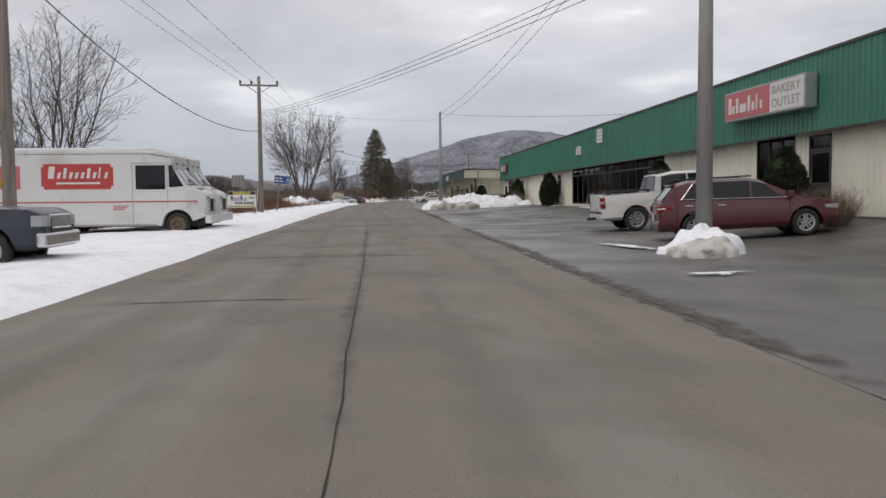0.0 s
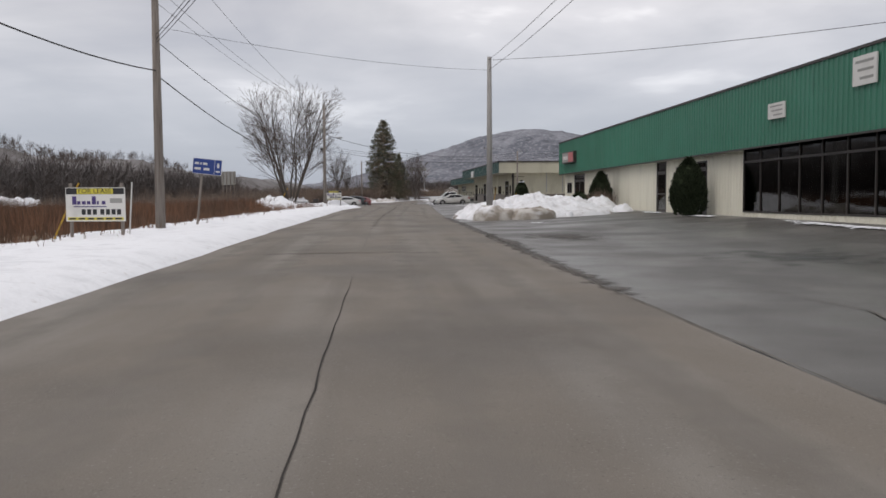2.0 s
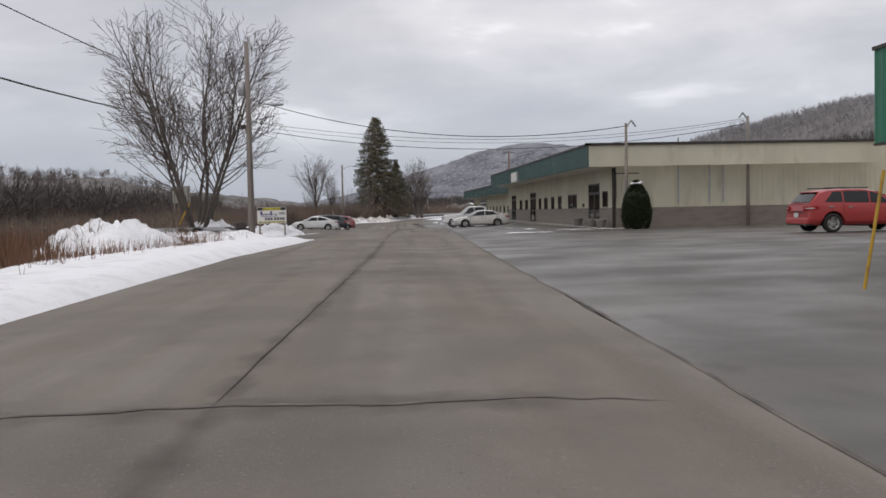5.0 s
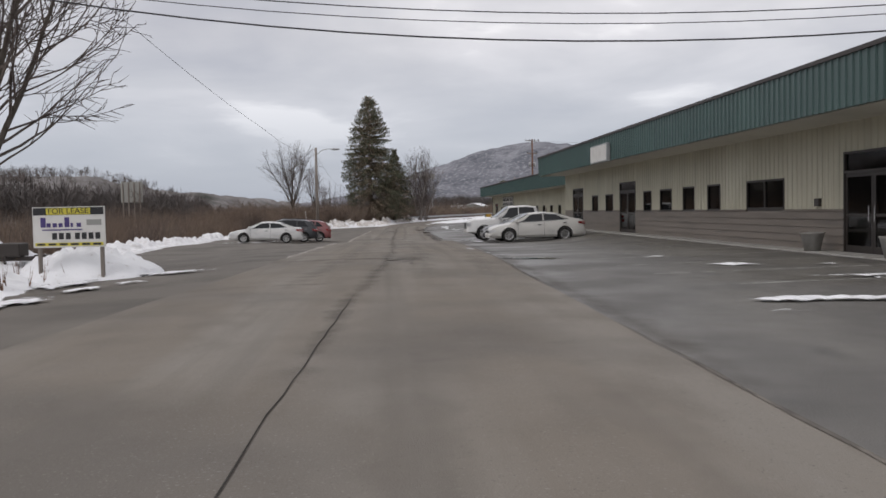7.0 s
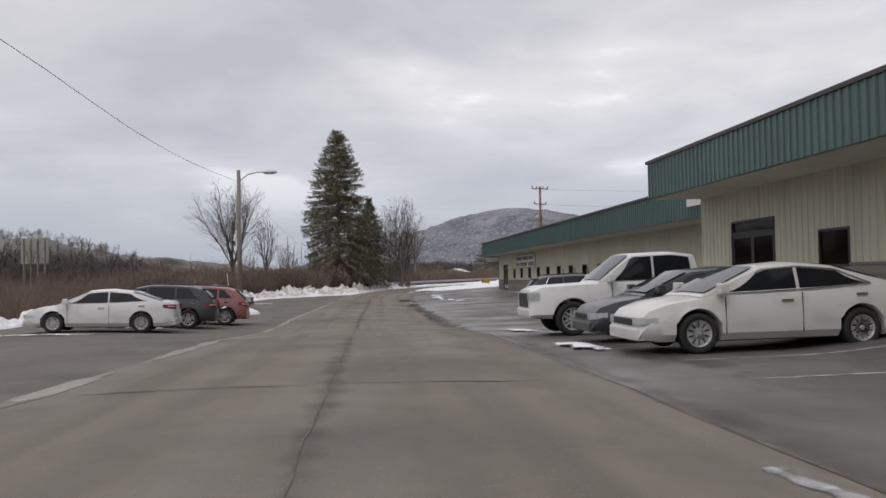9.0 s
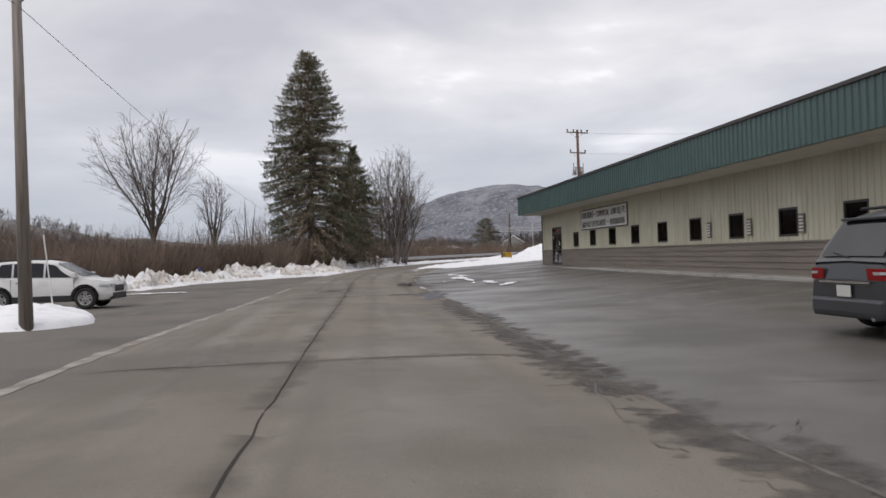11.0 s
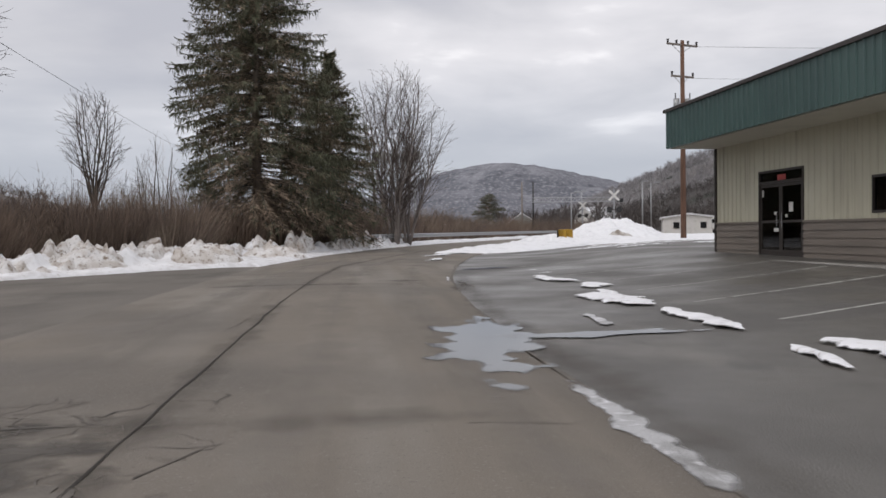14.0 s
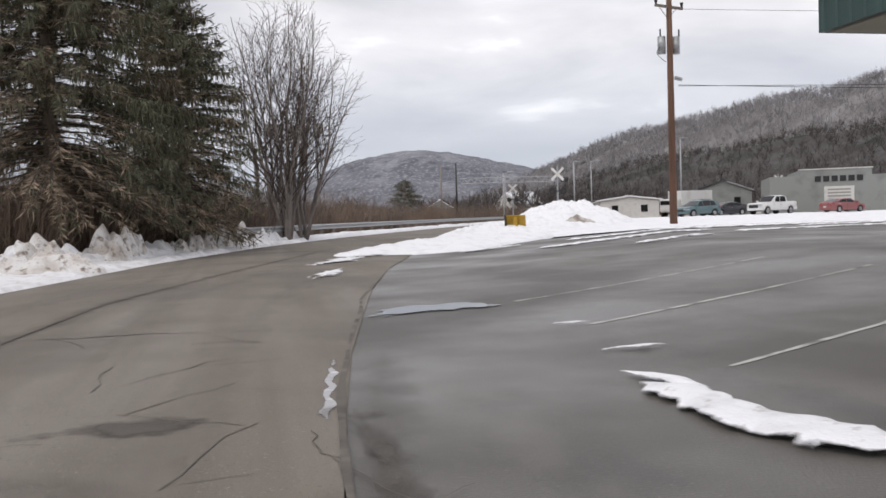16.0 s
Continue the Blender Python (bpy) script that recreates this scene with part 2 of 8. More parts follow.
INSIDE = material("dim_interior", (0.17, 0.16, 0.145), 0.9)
PANE = glass_material("window_glass", (0.30, 0.31, 0.32))
CAR_GLASS = material("tinted_car_glass", (0.012, 0.013, 0.015), 0.05, spec=0.4)
BLACK = material("black_plastic", (0.018, 0.018, 0.019), 0.55)
RUBBER = material("tyre_rubber", (0.022, 0.021, 0.02), 0.85, bump=0.2, bump_scale=40)
RIM = material("alloy_rim", (0.50, 0.50, 0.50), 0.4, metal=0.4, spots=[((0.2, 0.19, 0.18), 9, 0.5, 0.7, U)])
STEEL_RIM = material("rusty_steel_wheel", (0.23, 0.17, 0.11), 0.7, spots=[((0.12, 0.08, 0.05), 12, 0.5, 0.7, U)])
CHROME = material("chrome_trim", (0.62, 0.62, 0.62), 0.15, metal=1.0)
TAIL = material("red_tail_lens", (0.42, 0.018, 0.02), 0.2)
HEAD = material("clear_headlamp", (0.62, 0.63, 0.64), 0.15, spec=0.7)
PLATE = material("pale_plate", (0.55, 0.55, 0.52), 0.5)


def paint(name, colour, rough=0.3):
    return material(name, colour, rough, spots=[(tuple(c * 0.72 + 0.02 for c in colour), 1.4, 0.5, 0.8, (1, 1, 2.5))], coat=0.35)


WHITE_CAR = paint("white_car_paint", (0.66, 0.66, 0.65))
SILVER_WHITE = paint("pearl_white_paint", (0.60, 0.59, 0.56))
MAROON = paint("maroon_car_paint", (0.085, 0.016, 0.020))
NAVY = paint("dark_blue_car_paint", (0.016, 0.020, 0.034))
DARK_GREY = paint("dark_grey_car_paint", (0.030, 0.032, 0.036))
RED_CAR = paint("red_car_paint", (0.26, 0.09, 0.09))
GREEN_CAR = paint("grey_green_car_paint", (0.09, 0.15, 0.16))
VAN_WHITE = material("white_van_panel", (0.62, 0.62, 0.60), 0.45, spots=[((0.50, 0.49, 0.46), 0.9, 0.5, 0.75, U), ((0.38, 0.36, 0.32), 2.2, 0.62, 0.8, (1, 1, 0.4))])
WOOD_POLE = material("weathered_pole_wood", (0.23, 0.20, 0.175), 0.9, spots=[((0.13, 0.11, 0.095), 3.0, 0.45, 0.7, (6, 6, 0.3)), ((0.30, 0.27, 0.24), 2.0, 0.55, 0.75, (8, 8, 0.2))], bump=0.5, bump_scale=30)
BROWN_POLE = material("brown_pole_wood", (0.16, 0.085, 0.055), 0.9, spots=[((0.09, 0.055, 0.04), 3.0, 0.45, 0.7, (6, 6, 0.3))], bump=0.5, bump_scale=30)
GREY_POLE = material("grey_pole", (0.30, 0.29, 0.275), 0.75, spots=[((0.21, 0.20, 0.19), 2.0, 0.5, 0.7, (5, 5, 0.4))], bump=0.3, bump_scale=25)
GALV = material("galvanised_steel", (0.40, 0.41, 0.42), 0.5, metal=0.6, spots=[((0.28, 0.28, 0.28), 6, 0.5, 0.7, U)])
WIRE = material("black_cable", (0.03, 0.03, 0.032), 0.6)
PORCELAIN = material("dark_insulator", (0.035, 0.03, 0.028), 0.3)
BARK = material("grey_bark", (0.105, 0.090, 0.075), 0.95, spots=[((0.06, 0.05, 0.042), 4, 0.45, 0.7, (3, 3, 0.6)), ((0.16, 0.145, 0.125), 3, 0.55, 0.75, (3, 3, 0.5))], bump=0.7, bump_scale=20)
DARK_TWIG = varied(material("dark_bare_twigs", (0.088, 0.078, 0.074), 0.95), 0.3)
# twigs of the far ridge, their base colour lifted to stand for mist
HAZE_TWIG = varied(material("hazy_grey_twigs", (0.285, 0.275, 0.28), 0.95), 0.25)
TWIG = varied(material("bare_twigs", (0.105, 0.084, 0.074), 0.95), 0.3)
SPRUCE_BARK = material("spruce_bark", (0.215, 0.175, 0.14), 0.95, spots=[((0.12, 0.095, 0.075), 3, 0.45, 0.7, (3, 3, 0.6)), ((0.27, 0.235, 0.195), 3, 0.55, 0.75, (4, 4, 0.5))], bump=0.8, bump_scale=18)
PALE_BARK = varied(material("pale_grey_twigs", (0.20, 0.175, 0.16), 0.95), 0.25)
NEEDLE = varied(material("spruce_needles", (0.132, 0.137, 0.094), 1.0, spec=0.08, spots=[((0.135, 0.112, 0.080), 0.45, 0.48, 0.62, U)]), 0.45)
DEAD_NEEDLE = varied(material("brown_dead_sprays", (0.35, 0.275, 0.205), 1.0, spec=0.08), 0.4)
ARBOR = varied(material("arborvitae_leaf", (0.034, 0.044, 0.025), 1.0, spec=0.08), 0.5)
REED = varied(material("dry_brown_reeds", (0.165, 0.085, 0.048), 0.9, spots=[((0.11, 0.065, 0.042), 0.15, 0.45, 0.62, U)]), 0.4)
BRUSH = varied(material("brown_brush_twigs", (0.175, 0.128, 0.098), 0.95, spots=[((0.115, 0.088, 0.074), 0.08, 0.45, 0.6, U), ((0.21, 0.165, 0.125), 0.3, 0.52, 0.68, U)]), 0.4)
# base painted paler for the haze over the east ridge, besides its snow
WOODS = material("hazy_hillside_woods", (0.225, 0.215, 0.212), 1.0, spec=0.05, spots=[((0.145, 0.133, 0.126), 0.02, 0.42, 0.6, U), ((0.27, 0.262, 0.265), 0.45, 0.52, 0.75, (1, 1, 0.4)), ((0.33, 0.325, 0.33), 0.015, 0.55, 0.75, U), ((0.05, 0.058, 0.05), 0.012, 0.62, 0.7, U)], bump=1.0, bump_scale=0.4)
DARK_WOODS = material("dark_hillside_woods", (0.092, 0.088, 0.087), 1.0, spec=0.05, spots=[((0.07, 0.064, 0.06), 0.03, 0.42, 0.6, U), ((0.15, 0.14, 0.135), 0.4, 0.52, 0.75, (1, 1, 0.4)), ((0.05, 0.058, 0.05), 0.02, 0.6, 0.7, U)], bump=1.0, bump_scale=0.4)
# blue-grey distance haze is mixed into these colours, along with the snow
FAR_WOODS = material("far_hazy_snowy_woods", (0.175, 0.178, 0.20), 1.0, spec=0.05, spots=[((0.13, 0.135, 0.155), 0.008, 0.42, 0.6, U), ((0.33, 0.34, 0.365), 0.16, 0.50, 0.74, (1, 1, 0.5)), ((0.30, 0.305, 0.33), 0.01, 0.5, 0.7, U), ((0.08, 0.085, 0.10), 0.05, 0.55, 0.75, U)])
SIGN_WHITE = material("white_sign_panel", (0.66, 0.65, 0.62), 0.5, spots=[((0.55, 0.54, 0.51), 2, 0.5, 0.75, U)])
SIGN_RED = material("red_sign_panel", (0.45, 0.055, 0.05), 0.5, spots=[((0.36, 0.05, 0.045), 2, 0.5, 0.75, U)])
PINK_RED = material("faded_red_sign", (0.50, 0.13, 0.13), 0.5, spots=[((0.42, 0.11, 0.11), 2, 0.5, 0.75, U)])
SIGN_BLUE = material("blue_sign_panel", (0.02, 0.05, 0.22), 0.45)
SIGN_YELLOW = material("yellow_sign_strip", (0.60, 0.52, 0.06), 0.5)
INK = material("black_lettering", (0.02, 0.02, 0.022), 0.6)
PURPLE = material("purple_lettering", (0.06, 0.04, 0.16), 0.6)
GREY_INK = material("grey_lettering", (0.30, 0.30, 0.28), 0.6)
YELLOW = material("yellow_steel", (0.42, 0.25, 0.02), 0.5, spots=[((0.2, 0.11, 0.02), 4, 0.52, 0.7, U)])
GREY_BLOCK = material("grey_painted_block", (0.27, 0.285, 0.27), 0.85, spots=[((0.21, 0.22, 0.21), 0.6, 0.5, 0.7, U)], bump=0.3, bump_scale=6)
ROOFING = material("dark_roofing", (0.07, 0.07, 0.072), 0.85, spots=[((0.3, 0.3, 0.31), 0.3, 0.55, 0.65, U)])
NEON = glowing("red_neon_sign", (1.0, 0.03, 0.03), 3.0)
TUBE_LIGHT = glowing("ceiling_tube_light", (1.0, 0.97, 0.85), 3.0)

# ---- helpers for shapes ----


def thing(name, x, y, z, rz=0.0, label="", category="", group="", kind=""):
    ob = new(name)
    ob.matrix_world = pose(x, y, z, 0, 0, rz)
    return tagged(ob, label, category, group, kind)


def part(name, bm, mat, parent=None, label="", smooth=False):
    """Links a bmesh as one mesh object under a thing or part."""
    me = bpy.data.meshes.new(name)
    bm.to_mesh(me)
    bm.free()
    return put(name, me, mat, parent, label, smooth)


def put(name, me, mat, parent=None, label="", smooth=False):
    me.materials.append(mat)
    if smooth:
        me.shade_smooth()
    ob = new(name, me)
    if parent:
        ob.parent = parent
    return tagged(ob, label)


def raw(name, verts, faces, mat, parent=None, label="", smooth=False):
    me = bpy.data.meshes.new(name)
    me.from_pydata([tuple(v) for v in verts], [], [tuple(f) for f in faces])
    me.update()
    return put(name, me, mat, parent, label, smooth)


def box(bm, x0, x1, y0, y1, z0, z1, bevel=0.0):
    r = bmesh.ops.create_cube(bm, size=1.0, matrix=Matrix.Translation(((x0 + x1) / 2, (y0 + y1) / 2, (z0 + z1) / 2)) @ Matrix.Diagonal((x1 - x0, y1 - y0, z1 - z0, 1)))
    if bevel:
        edges = list({e for v in r["verts"] for e in v.link_edges})
        bmesh.ops.bevel(bm, geom=edges, offset=bevel, segments=2, affect="EDGES", profile=0.6)
    return bm


def boxed(*a, bevel=0.0):
    return box(bmesh.new(), *a, bevel=bevel)


def rod(bm, p, q, r0, r1=None, n=8):
    p, q = Vector(p), Vector(q)
    turn = (q - p).to_track_quat("Z", "Y").to_matrix().to_4x4()
    bmesh.ops.create_cone(bm, cap_ends=True, segments=n, radius1=r0, radius2=r0 if r1 is None else r1, depth=(q - p).length, matrix=Matrix.Translation((p + q) / 2) @ turn)
    return bm


def rodded(*a, **k):
    return rod(bmesh.new(), *a, **k)


def quad_prism(bm, outline, x0, x1):
    """A closed outline of (y, z), pushed from x0 to x1."""
    a = [bm.verts.new((x0, y, z)) for y, z in outline]
    b = [bm.verts.new((x1, y, z)) for y, z in outline]
    bm.faces.new(a), bm.faces.new(b[::-1])
    for i in range(len(a)):
        j = (i + 1) % len(a)
        bm.faces.new((a[j], a[i], b[i], b[j]))
    bmesh.ops.recalc_face_normals(bm, faces=bm.faces)
    return bm


def smooth01(v):
    v = min(1.0, max(0.0, v))
    return v * v * (3 - 2 * v)


def wobble(x, y, s=1.0, seed=0.0):
    return noise.noise(Vector((x * s, y * s, seed)))


# ---- the lie of the land ----
LEFT = [(-120, -3.6), (0, -3.6), (60, -3.3), (100, -2.7), (114, -1.5), (130, -0.5), (146, -0.4), (164, -0.15), (179, 0.0), (186, 0.28), (194, 0.6), (205, 1.0), (215, 1.45), (228, 2.3), (240, 4.4), (252, 7.5), (270, 13.5), (300, 26), (340, 45), (400, 76), (520, 150)]
RIGHT = [(-120, 4.0), (44, 4.0), (75, 4.15), (95, 4.8), (112, 5.4), (130, 5.9), (145, 6.4), (165, 6.9), (176, 6.95), (190, 7.1), (205, 7.25), (211, 7.45), (215, 7.75), (219, 8.15), (225, 9.0), (233, 10.6), (244, 13.6), (257, 17.6), (275, 24.5), (300, 36), (340, 55), (400, 86), (520, 160)]


def table(rows, v):
    return float(np.interp(v, [r[0] for r in rows], [r[1] for r in rows]))


def road_left(y):
    return table(LEFT, y)


def road_right(y):
    return table(RIGHT, y)


def gz(x, y):
    """The ground's height."""
    z = table([(-100, 0), (205, 0), (255, 0.32), (420, 0.75)], y)
    r, l = road_right(y), road_left(y)
    if x > r:
        wall = table([(100, 15.0), (170, 15.0), (185, 17.4), (230, 17.4), (260, 30)], y)
        rise = table([(0, 0.56), (28, 0.54), (44, 0.46), (61, 0.40), (95, 0.28), (105, 0.18), (118, 0.06), (165, 0.08), (186, 0.42), (235, 0.46), (300, 0.35)], y)
        z += rise * min(1.0, max(0.0, (x - r) / max(4.0, wall - r))) ** table([(45, 4.5), (60, 1.4)], y)
    elif x < l:
        drop = table([(100, 0.05), (130, 0.25), (150, 0.15), (164, -0.2), (175, -0.32), (187, 0.0), (240, 0.0)], y)
        z -= drop * smooth01((l - x) / 6)
        z -= 0.5 * smooth01((l - 10 - x) / 12)
    if l <= x <= r:
        u = (x - l) / (r - l) * 2 - 1
        z += 0.05 * (1 - u * u)
    return z


def sheet(name, rows, mat, lift=0.0, parent=None, label="", relief=None):
    """A surface through rows of points (x, y) laid on the ground."""
    verts, faces, n = [], [], len(rows[0])
    for row in rows:
        for x, y in row:
            verts.append((x, y, gz(x, y) + lift + (relief(x, y) if relief else 0.0)))
    for i in range(len(rows) - 1):
        for j in range(n - 1):
            a = i * n + j
            faces.append((a, a + 1, a + n + 1, a + n))
    return raw(name, verts, faces, mat, parent, label, smooth=True)


def spread(a, b, n):
    return [a + (b - a) * i / (n - 1) for i in range(n)]


# ground: one sheet to the horizon
gx = sorted(set([-2500, -1400, -800, -500, -320, -220, -150] + [round(v, 1) for v in np.arange(-110, 111, 5.0)] + [150, 220, 320, 500, 800, 1400, 2500]))
gy = [-600, -300, -150] + [float(v) for v in np.arange(-80, 421, 5.0)] + [460, 520, 620, 800, 1100, 1700, 2600, 3600]


def ground_relief(x, y):
    edge = min(1.0, max(0.0, max(road_left(y) - 3 - x, x - road_right(y) - 26) / 8))
    return -0.09 - 0.3 * smooth01((x - road_right(y)) / 2) * (1 - edge) + edge * (0.18 * wobble(x, y, 0.11) + 0.08 * wobble(x, y, 0.5))


tagged(sheet("ground", [[(x, y) for x in gx] for y in gy], FIELD, relief=ground_relief), "rough brown grass field patched with thin snow", "ground", kind="structure")

# road
ys = [float(v) for v in np.arange(-110, 240, 2.5)] + [float(v) for v in np.arange(240, 521, 4)]
tagged(sheet("road", [[(x + 0.10 * wobble(x, y, 0.7) * (i in (0, 8)), y) for i, x in enumerate(spread(road_left(y), road_right(y), 9))] for y in ys], ASPHALT), "worn two-lane grey-brown asphalt road with tar-sealed cracks", "road", kind="structure")

# paved lots beside the road
tagged(sheet("pavement_lot_east", [[(x, y) for x in spread(road_right(y), 33 if y > 224 else 26, 56)] for y in np.arange(-60, 246, 1.25)], LOT_ASPHALT, -0.012), "damp dark asphalt parking lot beside the buildings", "parking lot", kind="structure")


def lot_west_edge(y):
    return table([(110, 0.0), (114, -3.5), (124, -5.5), (136, -7.5), (150, -9.6), (176, -10.3), (206, -9.5), (213, -7.6), (222, -6.2), (228, 0.8)], y)


tagged(sheet("pavement_lot_west", [[(x, y) for x in spread(min(road_left(y) - 0.05, lot_west_edge(y)), road_left(y) + 0.02, 6)] for y in np.arange(112, 229, 2.0)], WEST_ASPHALT, -0.015), "dark asphalt pull-off beside the road", "parking lot", kind="structure")

# tar lines and patches on the road
rng = random.Random(5)


def ribbon(bm, points, width, lift=0.006, ragged=0.4, taper=4):
    last = None
    for i, (x, y) in enumerate(points):
        nx, ny = points[min(i + 1, len(points) - 1)][0] - points[max(i - 1, 0)][0], points[min(i + 1, len(points) - 1)][1] - points[max(i - 1, 0)][1]
        d = math.hypot(nx, ny) or 1
        w = width * max(0.15, 1 + 1.5 * ragged * noise.noise(Vector((x * 1.1, y * 1.1, 7.0))) + 0.3 * ragged * rng.uniform(-1, 1)) / 2
        if taper:
            w *= min(1.0, (i + 0.15) / taper, (len(points) - 0.85 - i) / taper)
        pair = []
        for s in (-1, 1):
            px, py = x - ny / d * w * s, y + nx / d * w * s
            pair.append(bm.verts.new((px, py, gz(px, py) + lift)))
        if last:
            bm.faces.new((last[0], last[1], pair[1], pair[0]))
        last = pair
    return bm


def centre(y):
    return table([(0, 0.4), (17, 0.4), (32, 0.29), (47, 0.25), (60, 0.3), (80, 0.7), (100, 1.55), (114, 2.0), (120, 2.2), (128, 2.72), (137, 3.0), (158, 3.2), (172, 3.31), (176, 3.38), (183, 3.53), (194, 3.83), (206, 4.05), (212, 4.2), (218, 4.5), (226, 5.2), (232, 6.6), (244, 9.8), (260, 13.9), (300, 30.7)], y)


def fade(ob, values):
    """How fully a stain covers, at each of its vertices."""
    ob.data.attributes.new("fade", "FLOAT", "POINT").data.foreach_set("value", values)


def soft_band(name, points, width, mat, label, lift=0.003, category="asphalt patch", group="cracks in the road"):
    """A stain along a line, thinning out to its sides and ends."""
    verts, faces, cover, m = [], [], [], 7
    for i, (x, y) in enumerate(points):
        a, b = points[max(0, i - 1)], points[min(len(points) - 1, i + 1)]
        d = math.hypot(b[0] - a[0], b[1] - a[1]) or 1
        end = min(1.0, i / 4, (len(points) - 1 - i) / 4)
        for j in range(m):
            u = 2 * j / (m - 1) - 1
            px, py = x - (b[1] - a[1]) / d * u * width / 2, y + (b[0] - a[0]) / d * u * width / 2
            verts.append((px, py, gz(px, py) + lift))
            cover.append((1 - abs(u)) * end)
    for i in range(len(points) - 1):
        for j in range(m - 1):
            k = i * m + j
            faces.append((k, k + 1, k + m + 1, k + m))
    ob = raw(name, verts, faces, mat, smooth=True)
    fade(ob, cover)
    return tagged(ob, label, category, group, "structure")


def crack(name, points, width, label, mat=TAR, ragged=0.5):
    tagged(part(name, ribbon(bmesh.new(), points, width, ragged=ragged), mat), label, "road crack", "cracks in the road", "structure")


seam = [(centre(y) + 0.035 * wobble(y, 0, 0.8) + 0.012 * rng.uniform(-1, 1), y) for y in np.arange(-20, 250, 0.6)]
for a, b, w in ((0, 105, 0.022), (112, 150, 0.03), (165, 235, 0.028), (240, 300, 0.03), (300, 449, 0.04)):
    crack("tar_seam", seam[a:b], w * 0.55, "long tar-sealed seam along the middle of the road", OLD_TAR if a in (112, 240) else TAR)
for y, x0, x1, w in ((9.6, -3.0, 0.4, 0.07), (17.35, -2.6, 0.35, 0.09), (17.2, 0.4, 2.4, 0.04), (30.0, -3.0, 0.1, 0.08), (47.1, -2.9, 2.4, 0.07), (61.5, -2.6, 1.6, 0.05), (79.6, -2.6, 4.0, 0.11), (92, -2.4, 3.6, 0.06), (105.5, -1.6, 5.0, 0.06), (122.6, -1.0, 2.2, 0.10), (131.3, -0.5, 4.6, 0.16), (135.7, 0, 4.5, 0.09),
                     (146, -0.2, 6.2, 0.08), (158, 0.2, 6.6, 0.07), (175.9, 0.4, 6.8, 0.10), (187, 1.3, 3.4, 0.05), (194.6, 4.4, 6.6, 0.05), (202.0, 1.0, 3.7, 0.10), (216.4, 1.2, 3.9, 0.07), (222, 3, 8.0, 0.05)):
    pts = [(x, y + 0.16 * wobble(x, y, 0.9) + 0.03 * rng.uniform(-1, 1)) for x in np.arange(x0, x1, 0.18)]
    crack("tar_cross_joint", pts, w * 0.5, "tar-sealed joint across the road", OLD_TAR if y > 40 else TAR, 0.8)
# crumbling seam between the road and the lot
edge = [(road_right(y) + 0.07 * wobble(y, 3, 0.5), y) for y in np.arange(-10, 232, 0.8)]
for a, b, w in ((0, 95, 0.07), (95, 160, 0.09), (165, 230, 0.10), (230, 302, 0.10)):
    crack("edge_seam", edge[a:b], w * 0.45, "crumbling dark seam between road and parking lot", OLD_TAR, 0.8)
CRACKS = (((6.1, 39.9), (6.35, 37.3), (5.8, 33.7), (6.1, 32.4), (6.05, 30.7), (5.9, 29.0)), ((7.5, 36), (9.8, 34.2), (13, 31)), ((8, 46), (11, 45.2), (14, 43)), ((6.1, 62.0), (6.5, 58.5), (7.2, 56.6)),
          ((4.42, 215.6), (4.5, 217.0), (4.67, 218.4), (5.48, 218.8)), ((6.38, 218.8), (7.02, 219.9), (7.47, 220.0)), ((7.11, 218.6), (7.82, 218.4)), ((3.75, 207.2), (3.87, 208.1), (3.95, 209.3)),
          ((7.17, 185.0), (7.5, 184.65), (8.3, 184.55)), ((6.3, 170.6), (6.5, 172.4), (6.8, 174.0)), ((7.9, 172.6), (9.4, 172.2), (11.2, 172.6)), ((3.36, 127.6), (3.42, 128.9), (3.5, 129.6), (3.74, 129.8)))
for line in CRACKS:
    pts = []
    for (x0, y0), (x1, y1) in zip(line, line[1:]):
        n = max(4, int(math.hypot(x1 - x0, y1 - y0) / 0.22))
        pts += [(x0 + (x1 - x0) * i / n + 0.10 * wobble(x0 + i * 0.3, y0), y0 + (y1 - y0) * i / n + 0.10 * wobble(i * 0.3, y0, 1, 5)) for i in range(n)]
    crack("asphalt_crack", pts, 0.022, "wandering crack in the asphalt", OLD_TAR, 0.9)


# darker band of old patching along the lot's edge
for a, b, off, w in ((38, 78, 0.12, 0.26), (4, 34, 0.15, 0.25), (163, 192, -0.15, 0.55)):
    soft_band("edge_band", [(road_right(y) + off + 0.12 * wobble(y, 4, 0.6), y) for y in np.arange(a, b, 0.5)], w * 2.4, PATCH, "dark band of old patched asphalt")
soft_band("edge_band", [(road_right(y) + 0.2 + 0.12 * wobble(y, 4, 0.6), y) for y in np.arange(112, 160, 0.5)], 0.7, STAIN, "brown dirt along the edge of the lot")
soft_band("edge_band", [(road_right(y) + 0.25 + 0.15 * wobble(y, 4, 0.6), y) for y in np.arange(194, 221, 0.5)], 0.8, STAIN, "brown dirt along the edge of the lot")
